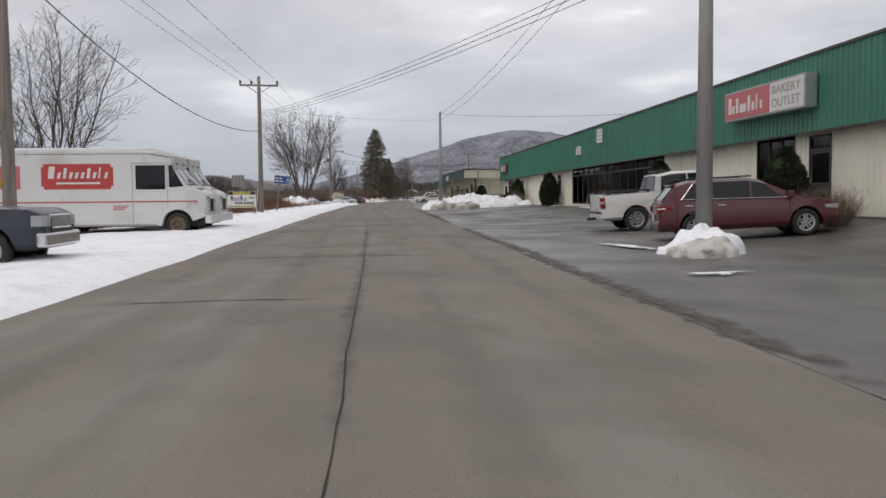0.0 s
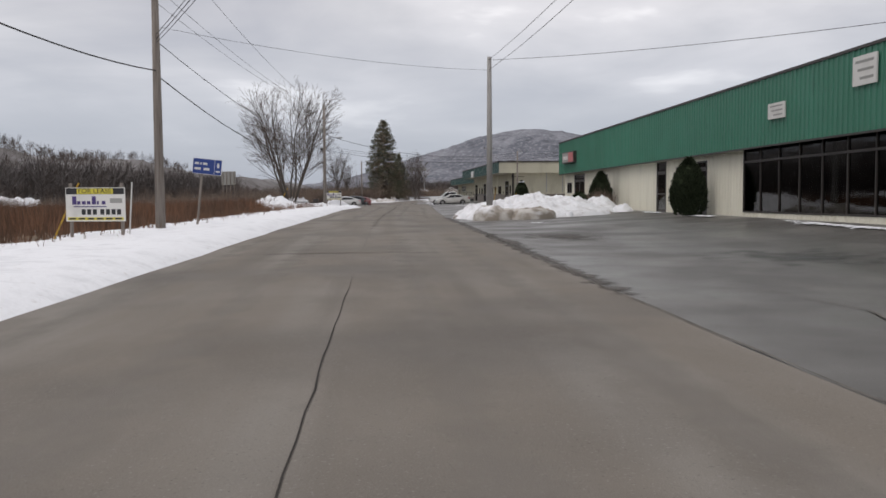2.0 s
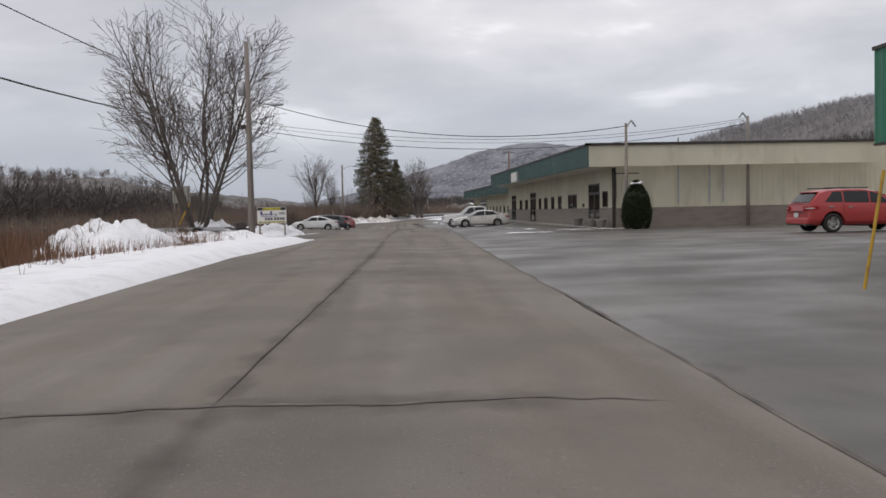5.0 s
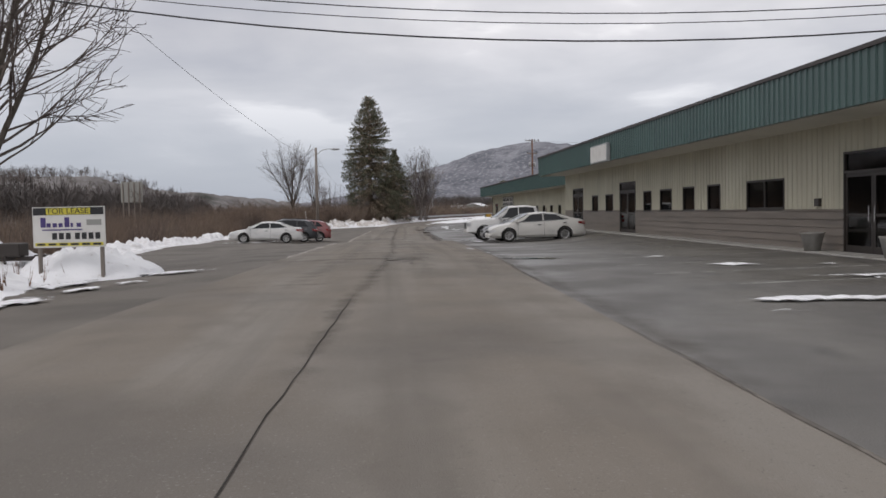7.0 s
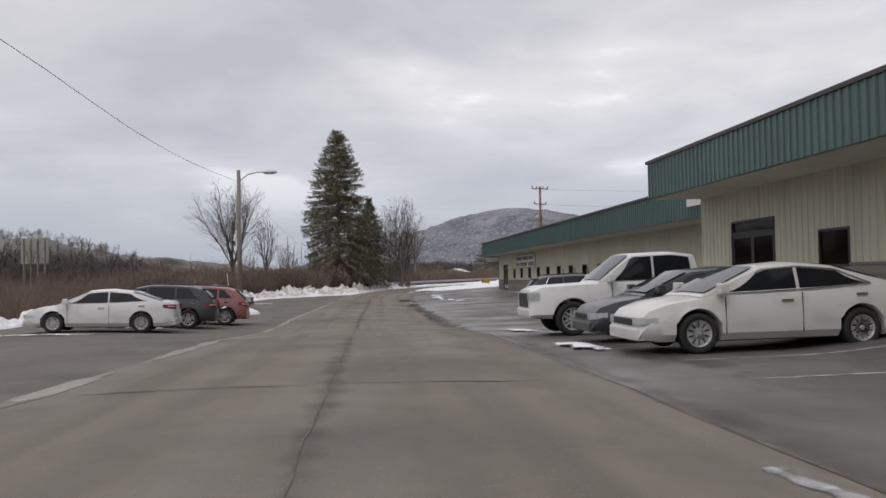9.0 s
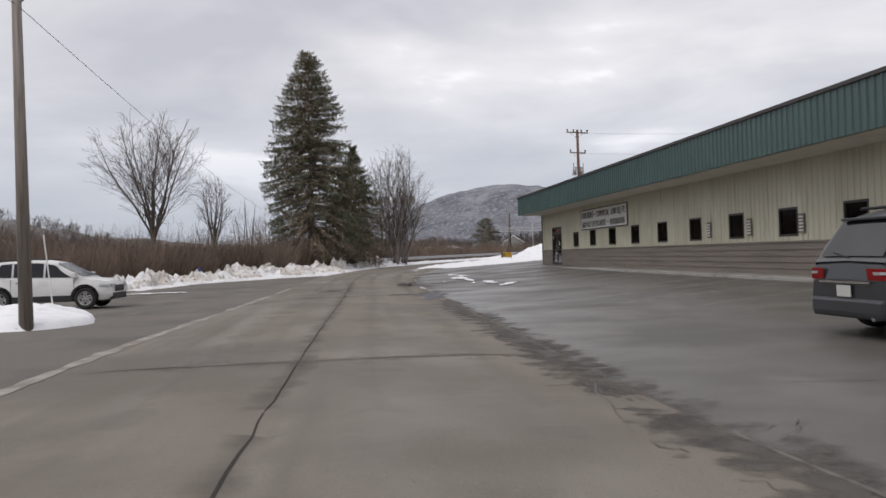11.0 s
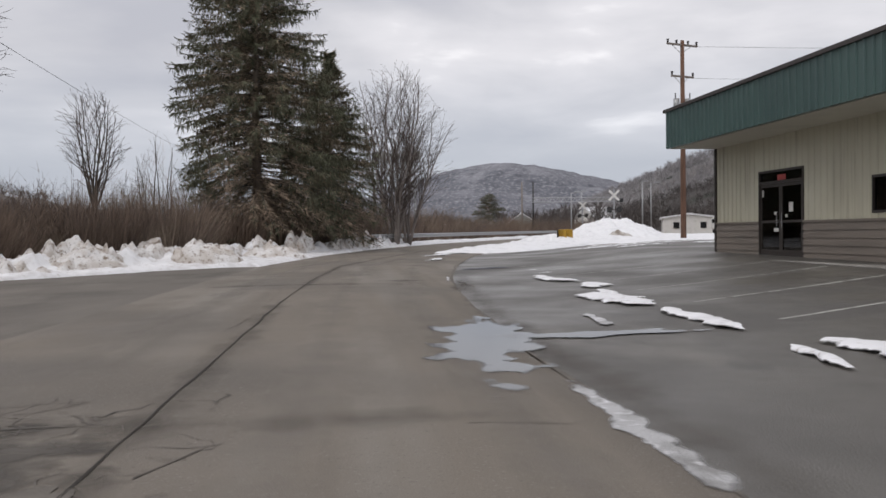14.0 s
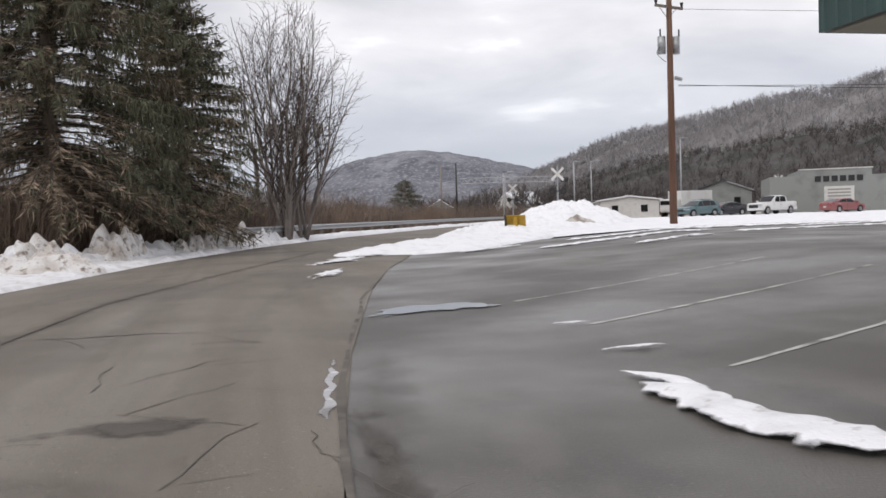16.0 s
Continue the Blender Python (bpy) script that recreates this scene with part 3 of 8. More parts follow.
# dirt along the seams and joints, pale wheel tracks between
for a, b, w in ((2, 34, 0.3), (60, 112, 0.45), (112, 160, 0.5), (163, 214, 0.55), (214, 246, 0.5)):
    soft_band("seam_stain", [(centre(y) + 0.1 * wobble(y, 6, 0.3), y) for y in np.arange(a, b, 0.8)], w, STAIN, "dark dirt stain along the road's middle seam", 0.0025)
for y, x0, x1, w in ((17.3, -2.6, 2.4, 0.8), (47.1, -2.8, 2.6, 0.8), (79.6, -2.4, 4.0, 1.0), (131.0, -0.6, 4.8, 1.1), (135.7, 0.0, 4.6, 0.8), (175.9, 0.4, 6.9, 1.0), (194.9, 1.0, 6.4, 1.0), (202, 1.2, 6.8, 0.9), (216.4, 1.4, 7.4, 0.8)):
    soft_band("joint_stain", [(x, y + 0.15 * wobble(x, y, 0.8)) for x in np.arange(x0, x1, 0.3)], w, STAIN, "dark dirt stain along a joint across the road", 0.002)
for off in (-3.05, -1.35, 1.0, 2.5):
    for a, b in ((0, 58), (70, 118), (120, 166), (168, 236)):
        track = [(centre(y) + off + 0.06 * wobble(y, off, 0.2), y) for y in np.arange(a, b, 1.5) if road_left(y) + 0.5 < centre(y) + off < road_right(y) - 0.5]
        if len(track) > 12:
            soft_band("wheel_track", track, 0.8, PALE_WEAR, "pale polished wheel track in the asphalt", 0.0015, "wheel track", "wheel tracks")


def crack_web(x0, x1, y0, y1, cell, keep, seed):
    """Alligator cracking: the edges of a jittered net."""
    r = random.Random(seed)
    nx, ny = max(2, int((x1 - x0) / cell)), max(2, int((y1 - y0) / cell / 1.4))
    node = {(i, j): (x0 + (x1 - x0) * (i + r.uniform(-0.4, 0.4) + 0.5 * (j % 2)) / nx, y0 + (y1 - y0) * (j + r.uniform(-0.4, 0.4)) / ny) for i in range(nx + 1) for j in range(ny + 1)}
    bm = bmesh.new()
    for (i, j), p in node.items():
        for q in ((i + 1, j), (i, j + 1)):
            edge_fade = 1 - 0.5 * abs(2 * i / nx - 1)
            if q in node and r.random() < keep * edge_fade:
                b = node[q]
                pts = [(p[0] + (b[0] - p[0]) * k / 4 + r.uniform(-0.05, 0.05), p[1] + (b[1] - p[1]) * k / 4 + r.uniform(-0.07, 0.07)) for k in range(5)]
                ribbon(bm, pts, r.uniform(0.006, 0.014), 0.005, 0.6, 0)
    tagged(part("crack_web", bm, OLD_TAR), "net of fine alligator cracks in the road", "road crack", "cracks in the road", "structure")


for web in ((2.5, 4.3, 198.4, 203.2, 0.27, 0.72, 1), (2.7, 3.9, 123.5, 131.2, 0.24, 0.5, 2), (6.3, 7.3, 168, 187, 0.34, 0.6, 3), (4.6, 7.2, 202, 214, 0.8, 0.25, 4), (7.2, 8.2, 209, 217, 0.36, 0.5, 5), (5.4, 7.6, 214, 222, 0.7, 0.3, 6), (0.9, 3.6, 176, 192, 1.1, 0.14, 7), (4.2, 7.0, 44, 64, 0.9, 0.2, 10)):
    crack_web(*web)
# worn pale edge line
for a, b in ((134, 150), (150.8, 171), (171.5, 188.5), (189, 199.5), (200.5, 207)):
    pts = [(road_left(y) + 0.08 + 0.03 * wobble(y, 8, 1.5), y) for y in np.arange(a, b, 0.4)]
    tagged(part("edge_line", ribbon(bmesh.new(), pts, 0.24, 0.006, 0.8), EDGE_PAINT), "worn pale edge line of the road", "road line", "worn road lines", "structure")


def blob(name, x, y, rx, ry, mat, label, category, seed, lift=0.010, turn=0.0, height=0.0, ragged=0.35, kind="structure", group=""):
    """A ragged flat patch, thicker in the middle when it has a height."""
    n, rings = 72, 5
    c, s = math.cos(radians(turn)), math.sin(radians(turn))
    verts, faces = [], []
    zc = gz(x, y)
    verts.append((x, y, zc + lift + height))
    for k in range(1, rings + 1):
        f = k / rings
        for i in range(n):
            a = 2 * math.pi * i / n
            rr = f * (1 + ragged * (noise.noise(Vector((math.cos(a) * 1.6, math.sin(a) * 1.6, seed))) + 0.6 * noise.noise(Vector((math.cos(a) * 5, math.sin(a) * 5, seed))) + 0.15 * noise.noise(Vector((math.cos(a) * 13, math.sin(a) * 13, seed)))))
            px, py = rx * rr * math.cos(a), ry * rr * math.sin(a)
            wx, wy = x + c * px - s * py, y + s * px + c * py
            h = height * (1 - f * f) ** 0.7 * (1 + 0.5 * wobble(wx, wy, 2.2, seed)) if k < rings else -0.02 if height else 0.0
            verts.append((wx, wy, gz(wx, wy) + lift + h))
    for i in range(n):
        faces.append((0, 1 + i, 1 + (i + 1) % n))
        for k in range(rings - 1):
            a, b = 1 + k * n, 1 + (k + 1) * n
            faces.append((a + i, b + i, b + (i + 1) % n, a + (i + 1) % n))
    ob = raw(name, verts, faces, mat, smooth=True)
    fade(ob, [1.0] + [1 - k / rings for k in range(1, rings + 1) for i in range(n)])
    return tagged(ob, label, category, group, kind)


for x, y, rx, ry, sd in ((6.95, 183.6, 0.40, 2.2, 5), (6.85, 176.6, 0.42, 4.2, 6), (6.65, 171.8, 0.28, 1.9, 8), (7.15, 189.5, 0.12, 3.2, 7), (3.4, 200.5, 0.6, 1.8, 9), (3.25, 130.0, 0.5, 0.8, 10), (8.1, 216.6, 0.12, 1.2, 11), (7.75, 214.8, 0.14, 0.45, 12), (6.7, 217.5, 0.5, 0.3, 13), (6.3, 54.4, 1.1, 2.4, 14), (4.25, 52.0, 0.3, 5, 15)):
    blob("asphalt_patch", x, y, rx * 1.5, ry * 1.25, PATCH, "dark crumbled asphalt patch", "asphalt patch", sd, 0.004, ragged=0.3)
for x, y, rx, ry, sd, turn in ((6.9, 194.4, 0.46, 3.5, 11, -3), (6.2, 195.2, 0.7, 0.3, 18, 3), (6.95, 206.3, 0.62, 2.6, 12, -6), (8.5, 206.4, 1.4, 0.28, 17, -4), (9.7, 223.3, 0.9, 0.6, 14, 8), (6.9, 130.05, 1.0, 0.30, 15, -38)):
    blob("puddle", x, y, rx * 1.35, ry * 1.2, PUDDLE, "still puddle reflecting the grey sky", "puddle", sd, 0.007, turn, group="puddles at the road edge", ragged=0.35)
for x, y, rx, ry, sd, turn in ((8.2, 150, 0.7, 6, 23, 0), (7.6, 65.2, 0.9, 0.6, 24, 0), (9.5, 45, 2.6, 3, 28, 20), (8.5, 31, 2.2, 3.5, 29, 10)):
    blob("wet_patch", x, y, rx, ry, WET, "wet dark asphalt patch", "wet patch", sd, 0.002, turn)

# wet slush lying in the seam
for line, w in (([(7.22, 203.4), (7.19, 202.1), (7.16, 201.0), (7.17, 199.8)], 0.15), ([(8.1, 219.8), (7.95, 218.3), (7.8, 217.0)], 0.05), ([(7.2, 199.0), (7.2, 197.2)], 0.04), ([(8.86, 209.0), (8.79, 207.8), (8.69, 206.9)], 0.12), ([(5.9, 140.8), (6.0, 139.5), (6.1, 138.1)], 0.16), ([(6.2, 133.0), (6.35, 131.6)], 0.05)):
    pts = []
    for p, q in zip(line, line[1:]):
        pts += [(p[0] + (q[0] - p[0]) * k / 8 + 0.05 * wobble(p[1] + k, 3, 0.8), p[1] + (q[1] - p[1]) * k / 8) for k in range(8)]
    soft_band("slush_line", pts, w * 2.2, SLUSH, "wet slush and water lying in the seam", 0.008, "slush", "melting snow patches")
blob("pothole", 3.39, 128.3, 0.05, 0.28, OLD_TAR, "small dark pothole in cracked asphalt", "pothole", 92, 0.006, ragged=0.7)
blob("pothole", 3.78, 200.1, 0.22, 0.45, OLD_TAR, "small dark pothole in cracked asphalt", "pothole", 91, 0.006, ragged=0.6)

# parking stall lines


def stall_line(x0, y0, x1, y1):
    pts = [(x0 + (x1 - x0) * i / 40, y0 + (y1 - y0) * i / 40 + 0.02 * wobble(i * 0.3, y0)) for i in range(41)]
    tagged(part("stall_line", ribbon(bmesh.new(), pts, 0.07, -0.007, 0.5, 0), PAINT_LINE), "worn white parking stall line", "parking line", "parking stall lines", "structure")


for i in range(16):
    stall_line(10.9, 182.1 + 2.75 * i, 16.2, 184.5 + 2.75 * i)
for i in range(12):
    stall_line(8.2, 118.1 + 2.75 * i, 13.8, 118.5 + 2.75 * i)
for i in range(5):
    stall_line(9.4, 22 + 2.9 * i, 14.0, 22.6 + 2.9 * i)

# ---- buildings ----


def rects(y0, y1, z0, z1, holes):
    """The wall's rectangles round its openings (y0, y1, z0, z1), which do not overlap along y."""
    out, at = [], y0
    for a, b, c, d in sorted(holes):
        if a > at:
            out.append((at, a, z0, z1))
        if c > z0:
            out.append((a, b, z0, c))
        if d < z1:
            out.append((a, b, d, z1))
        at = b
    if at < y1:
        out.append((at, y1, z0, z1))
    return out


def ribbed(bm, x, face, y0, y1, z0, z1, pitch=0.305, rib=0.045, proud=0.03, thick=0.16, phase=0.0):
    """A wall slab on the plane x that faces face (-1 or 1), with upright ribs."""
    k = math.ceil((y0 - phase) / pitch)
    while phase + k * pitch < y1 - 0.03:
        c = phase + k * pitch
        if c > y0 + 0.03:
            w0, w1 = rib, rib * 0.5
            v = [bm.verts.new(p) for zv in (z0, z1) for p in ((x, c - w0, zv), (x + face * proud, c - w1, zv), (x + face * proud, c + w1, zv), (x, c + w0, zv))]
            for i in range(3):
                bm.faces.new((v[i], v[i + 1], v[i + 5], v[i + 4]))
            bm.faces.new((v[3], v[2], v[1], v[0])), bm.faces.new(v[4:8])
        k += 1
    return bm


def siding(parent, x, face, pieces, mat, name="wall_panel", label="", **k):
    """Wall panels, each an object, and the fine upright ribs on them, joined."""
    th = k.get("thick", 0.16)
    bm = bmesh.new()
    for a, b, c, d in pieces:
        part(name, boxed(min(x, x - face * th), max(x, x - face * th), a, b, c, d), mat, parent, label)
        ribbed(bm, x, face, a, b, c, d, **k)
    tagged(part("panel_ribs", bm, mat, parent), kind="stuff")


def boards(parent, x, y0, y1, z0, z1, holes, name="board", n=5):
    """Lap siding: long boards, each proud at its foot."""
    h = (z1 - z0) / n
    for a, b, c, d in rects(y0, y1, z0, z1, holes):
        for i in range(n):
            zb = z0 + i * h
            bm = bmesh.new()
            o = [(x - 0.045, zb), (x - 0.016, zb + h - 0.004), (x + 0.02, zb + h - 0.004), (x + 0.02, zb)]
            va = [bm.verts.new((p, a, q)) for p, q in o]
            vb = [bm.verts.new((p, b, q)) for p, q in o]
            bm.faces.new(va), bm.faces.new(vb[::-1])
            for j in range(4):
                bm.faces.new((va[j], vb[j], vb[(j + 1) % 4], va[(j + 1) % 4]))
            bmesh.ops.recalc_face_normals(bm, faces=bm.faces)
            part(name, bm, LAP, parent)


def window(parent, x, y0, y1, z0, z1, bars=0, frame_mat=DARK_TRIM, name="window", rails=()):
    """A window set in the wall on plane x, which faces -x: frame, panes, sill."""
    w = part(name, boxed(x - 0.02, x + 0.10, y0, y0 + 0.05, z0, z1), frame_mat, parent)
    bm = bmesh.new()
    box(bm, x - 0.02, x + 0.10, y1 - 0.05, y1, z0, z1)
    box(bm, x - 0.02, x + 0.10, y0 + 0.05, y1 - 0.05, z1 - 0.06, z1)
    box(bm, x - 0.03, x + 0.10, y0 + 0.05, y1 - 0.05, z0, z0 + 0.06)
    for i in range(bars):
        c = y0 + (y1 - y0) * (i + 1) / (bars + 1)
        box(bm, x - 0.015, x + 0.08, c - 0.03, c + 0.03, z0 + 0.06, z1 - 0.06)
    for r in rails:
        box(bm, x - 0.012, x + 0.07, y0 + 0.05, y1 - 0.05, r - 0.04, r + 0.04)
    part("window_frame", bm, frame_mat, w)
    cuts = [y0 + (y1 - y0) * i / (bars + 1) for i in range(bars + 2)]
    for a, b in zip(cuts, cuts[1:]):
        part("pane", boxed(x + 0.03, x + 0.04, a + 0.03, b - 0.03, z0 + 0.03, z1 - 0.03), PANE, w)
    return w


def glass_door(parent, x, y0, y1, z0, z1, leaves=2, leaf_top=None):
    """A dark storefront door with a transom."""
    leaf_top = leaf_top or z0 + 2.1
    d = part("door", boxed(x - 0.03, x + 0.11, y0, y0 + 0.06, z0, z1), DARK_TRIM, parent, "dark framed glass storefront door with transom")
    bm = bmesh.new()
    box(bm, x - 0.03, x + 0.11, y1 - 0.06, y1, z0, z1)
    box(bm, x - 0.03, x + 0.11, y0 + 0.06, y1 - 0.06, z1 - 0.06, z1)
    box(bm, x - 0.03, x + 0.11, y0 + 0.06, y1 - 0.06, leaf_top, leaf_top + 0.07)
    part("door_frame", bm, DARK_TRIM, d)
    part("transom_pane", boxed(x + 0.03, x + 0.04, y0 + 0.05, y1 - 0.05, leaf_top + 0.06, z1 - 0.05), PANE, d)
    w = (y1 - y0 - 0.12) / leaves
    for i in range(leaves):
        a, b = y0 + 0.06 + i * w, y0 + 0.06 + (i + 1) * w
        bm = bmesh.new()
        box(bm, x, x + 0.05, a + 0.005, a + 0.09, z0 + 0.01, leaf_top - 0.005)
        box(bm, x, x + 0.05, b - 0.09, b - 0.005, z0 + 0.01, leaf_top - 0.005)
        box(bm, x, x + 0.05, a + 0.09, b - 0.09, z0 + 0.01, z0 + 0.22)
        box(bm, x, x + 0.05, a + 0.09, b - 0.09, leaf_top - 0.10, leaf_top - 0.005)
        box(bm, x, x + 0.05, a + 0.09, b - 0.09, z0 + 0.98, z0 + 1.05)
        part("door_leaf", bm, DARK_TRIM, d)
        part("pane", boxed(x + 0.02, x + 0.03, a + 0.08, b - 0.08, z0 + 0.2, leaf_top - 0.09), PANE, d)
        h = b - 0.13 if i == 0 else a + 0.13
        part("handle", rodded((x - 0.05, h, z0 + 0.85), (x - 0.05, h, z0 + 1.25), 0.012), CHROME, d)
    return d


def lettering(text, size, mat, m, name, parent=None, thick=0.01, align="LEFT", width=None):
    """Raised letters with the built-in font, facing the local +z of m; squeezed or stretched to a width."""
    cu = bpy.data.curves.new(name, "FONT")
    cu.body, cu.size, cu.extrude, cu.align_x, cu.align_y = text, size, thick, align, "CENTER"
    ob = new(name, cu)
    bpy.context.view_layer.update()
    me = bpy.data.meshes.new_from_object(ob.evaluated_get(bpy.context.evaluated_depsgraph_get()))
    bpy.data.objects.remove(ob)
    xs = [v.co.x for v in me.vertices]
    k = width / (max(xs) - min(xs)) if width else 1.0
    me.transform(m @ Matrix.Diagonal((k, 1, 1, 1)))
    return put(name, me, mat, parent)


def facing_west(x, y, z):
    """Local axes for something flat on a wall that faces -x: local x runs towards -y."""
    return Matrix.Translation((x, y, z)) @ pose(0, 0, 0, 90, 0, -90)


def rest_of_shell(parent, x0, x1, y0, y1, z0, z1, mat, roof_mat=ROOFING, south=True):
    """Back and end walls, roof and floor of a building whose front is built apart."""
    part("back_wall", boxed(x1 - 0.2, x1, y0, y1, z0, z1), mat, parent)
    part("south_wall", boxed(x0, x1 - 0.2, y0, y0 + 0.16, z0, z1), mat, parent)
    bm = bmesh.new()
    for k in range(int((x1 - x0) / 0.305)):
        c = x0 + 0.2 + 0.305 * k
        if c < x1 - 0.1:
            box(bm, c - 0.03, c + 0.03, y0 - 0.025, y0, z0, z1)
    tagged(part("panel_ribs", bm, mat, parent), kind="stuff")
    part("north_wall", boxed(x0, x1 - 0.2, y1 - 0.16, y1, z0, z1), mat, parent)
    part("roof", boxed(x0 - 0.1, x1 + 0.1, y0 - 0.05, y1 + 0.05, z1, z1 + 0.12), roof_mat, parent)
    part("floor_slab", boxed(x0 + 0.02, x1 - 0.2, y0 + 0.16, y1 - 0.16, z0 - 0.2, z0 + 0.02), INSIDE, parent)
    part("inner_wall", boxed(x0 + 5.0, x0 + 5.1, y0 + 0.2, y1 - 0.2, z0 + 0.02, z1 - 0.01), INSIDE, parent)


# green-fronted building
GA = thing("green_front_store", 0, 0, 0, 0, "long low store with green ribbed steel front over pale steel walls", "commercial building")
AX, AF, AB, A0, A1 = 15.05, 14.63, 0.10, 10.0, 95.6
a_holes = [(25.0, 26.4, AB, 2.7), (27.4, 30.4, 0.8, 2.86), (41.0, 61.3, 0.32, 2.86), (65.2, 66.4, AB, 2.55), (68.6, 69.3, 0.9, 2.4), (70.8, 72.3, AB, 2.75), (82.4, 83.8, AB, 2.45), (88.8, 92.0, AB, 2.65), (93.0, 94.6, 1.3, 2.1)]
siding(GA, AX, -1, rects(A0, A1, AB, 2.95, a_holes), PALE, "front_wall", "pale ribbed steel front wall", proud=0.022, pitch=0.3)
siding(GA, AF, -1, [(A0 - 0.1, A1 + 0.15, 2.80, 5.2)], GREEN, "fascia", "tall green ribbed steel fascia", pitch=0.3, proud=0.035, thick=0.5)
part("fascia_cap", boxed(AF - 0.06, AF + 0.55, A0 - 0.15, A1 + 0.2, 5.2, 5.29), DARK_TRIM, GA)
part("fascia_foot_trim", boxed(AF - 0.045, AF + 0.1, A0 - 0.1, A1 + 0.15, 2.74, 2.80), DARK_TRIM, GA)
rest_of_shell(GA, AX, 44, A0, A1, AB, 5.1, PALE)
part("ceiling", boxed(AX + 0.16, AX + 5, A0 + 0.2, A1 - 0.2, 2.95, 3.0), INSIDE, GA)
glass_door(GA, AX, 25.0, 26.4, AB, 2.7, 1)
glass_door(GA, AX, 65.2, 66.4, AB, 2.55, 1)
glass_door(GA, AX, 70.8, 72.3, AB, 2.75, 1)
glass_door(GA, AX, 82.4, 83.8, AB, 2.45, 1)
glass_door(GA, AX, 88.8, 92.0, AB, 2.65, 2)
window(GA, AX, 27.4, 30.4, 0.8, 2.86, 2)
window(GA, AX, 41.0, 61.3, 0.32, 2.86, 12, rails=(2.3,))
window(GA, AX, 68.6, 69.3, 0.9, 2.4, 0)
window(GA, AX, 93.0, 94.6, 1.3, 2.1, 1)
GA.matrix_world = pose(0, 95.6, 0, -0.39) @ pose(0, -95.6, 0)
part("roof_vent", boxed(17, 18.2, 47, 48.6, 5.2, 5.75), GALV, GA)
for y in (43.0, 44.1, 46.5):
    part("ceiling_light", boxed(17.0, 17.15, y, y + 0.7, 2.85, 2.9), TUBE_LIGHT, GA, "lit ceiling tube seen through the glass")
neon = part("neon_sign", boxed(AX + 0.12, AX + 0.14, 28.4, 29.1, 1.95, 2.25), NEON, GA, "glowing red neon window sign")

# the lower building, first half: brown base, teal fascia
GB = thing("teal_fascia_store", 0, 0, 0, 0, "low store with cream ribbed walls, taupe base and teal overhang", "commercial building")
BX, BF, BB, B0, B1 = 14.9, 13.1, 0.03, 122.6, 163.9
b_holes = [(123.8, 125.0, 1.24, 2.2), (125.7, 128.45, BB, 2.70), (131.9, 134.65, 1.2, 2.15), (136.95, 138.2, 1.16, 2.13), (139.55, 140.9, 1.14, 2.12), (142.3, 143.85, 1.13, 2.1), (145.1, 146.3, 1.12, 2.08),
           (147.6, 150.4, BB, 2.6), (151.75, 153.3, 1.1, 2.05), (155.0, 156.4, 1.1, 2.05), (158.7, 161.5, BB, 2.55)]
siding(GB, BX, -1, rects(B0, B1, 1.2, 3.5, [(a, b, max(c, 1.2), d) for a, b, c, d in b_holes]), CREAM, "front_wall", "cream ribbed steel front wall", pitch=0.3, proud=0.025)
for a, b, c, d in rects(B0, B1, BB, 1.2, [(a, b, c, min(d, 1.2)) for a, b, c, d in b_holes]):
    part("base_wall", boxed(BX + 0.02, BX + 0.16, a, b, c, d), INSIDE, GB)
boards(GB, BX, B0, B1, BB, 1.14, [(a, b, c, min(d, 1.14)) for a, b, c, d in b_holes if c < 1.1])
for a, b, c, d in rects(B0, B1, 1.14, 1.2, [(a, b, 1.14, 1.2) for a, b, c, d in b_holes]):
    part("base_cap", boxed(BX - 0.05, BX + 0.02, a, b, 1.14, 1.2), LAP, GB)
siding(GB, BF, -1, [(121.35, B1, 3.5, 4.66)], TEAL, "fascia", "dull teal ribbed steel fascia on the overhang", pitch=0.3, proud=0.035, thick=0.12)
part("fascia_cap", boxed(BF - 0.06, BF + 0.2, 121.25, B1 + 0.1, 4.66, 4.76), DARK_TRIM, GB)
part("soffit", boxed(BF + 0.12, BX + 0.1, 121.5, B1, 3.48, 3.53), SOFFIT, GB, "pale flat soffit under the overhang")
bm = boxed(BF + 0.12, 30, 121.35, 121.5, 3.5, 4.66)
part("gable_panel", bm, CREAM, GB, "cream end panel under a dark roof edge")
part("gable_cap", boxed(BF - 0.06, 30.1, 121.25, 121.5, 4.67, 4.8), DARK_TRIM, GB)
part("corner_post", boxed(BX - 0.08, BX + 0.1, B0 - 0.1, B0 - 0.02, BB, 3.5), DARK_TRIM, GB)
rest_of_shell(GB, BX, 38, B0, B1, BB, 4.6, CREAM)
part("end_base", boxed(BX + 0.1, 38, B0 - 0.09, B0 - 0.03, BB, 1.2), LAP, GB)
part("end_fascia", boxed(BF + 0.12, BX, B1 - 0.12, B1, 3.5, 4.66), TEAL, GB)
part("wall_lamp", boxed(BX - 0.12, BX - 0.03, 129.6, 129.85, 1.28, 1.5), DARK_TRIM, GB)
part("flood_lamp", rodded((15.3, B0 - 0.22, 3.55), (15.3, B0 - 0.03, 3.62), 0.08), SIGN_WHITE, GB)
for a, b, c, d in b_holes:
    if c < 0.5:
        glass_door(GB, BX, a, b, c, d, 2)
    else:
        window(GB, BX, a, b, c, d, 1 if b - a > 2 else 0)
part("walkway", boxed(BX - 0.9, BX - 0.06, B0, B1, BB - 0.12, BB + 0.05, bevel=0.02), CONCRETE, GB, "narrow concrete walk along the wall")

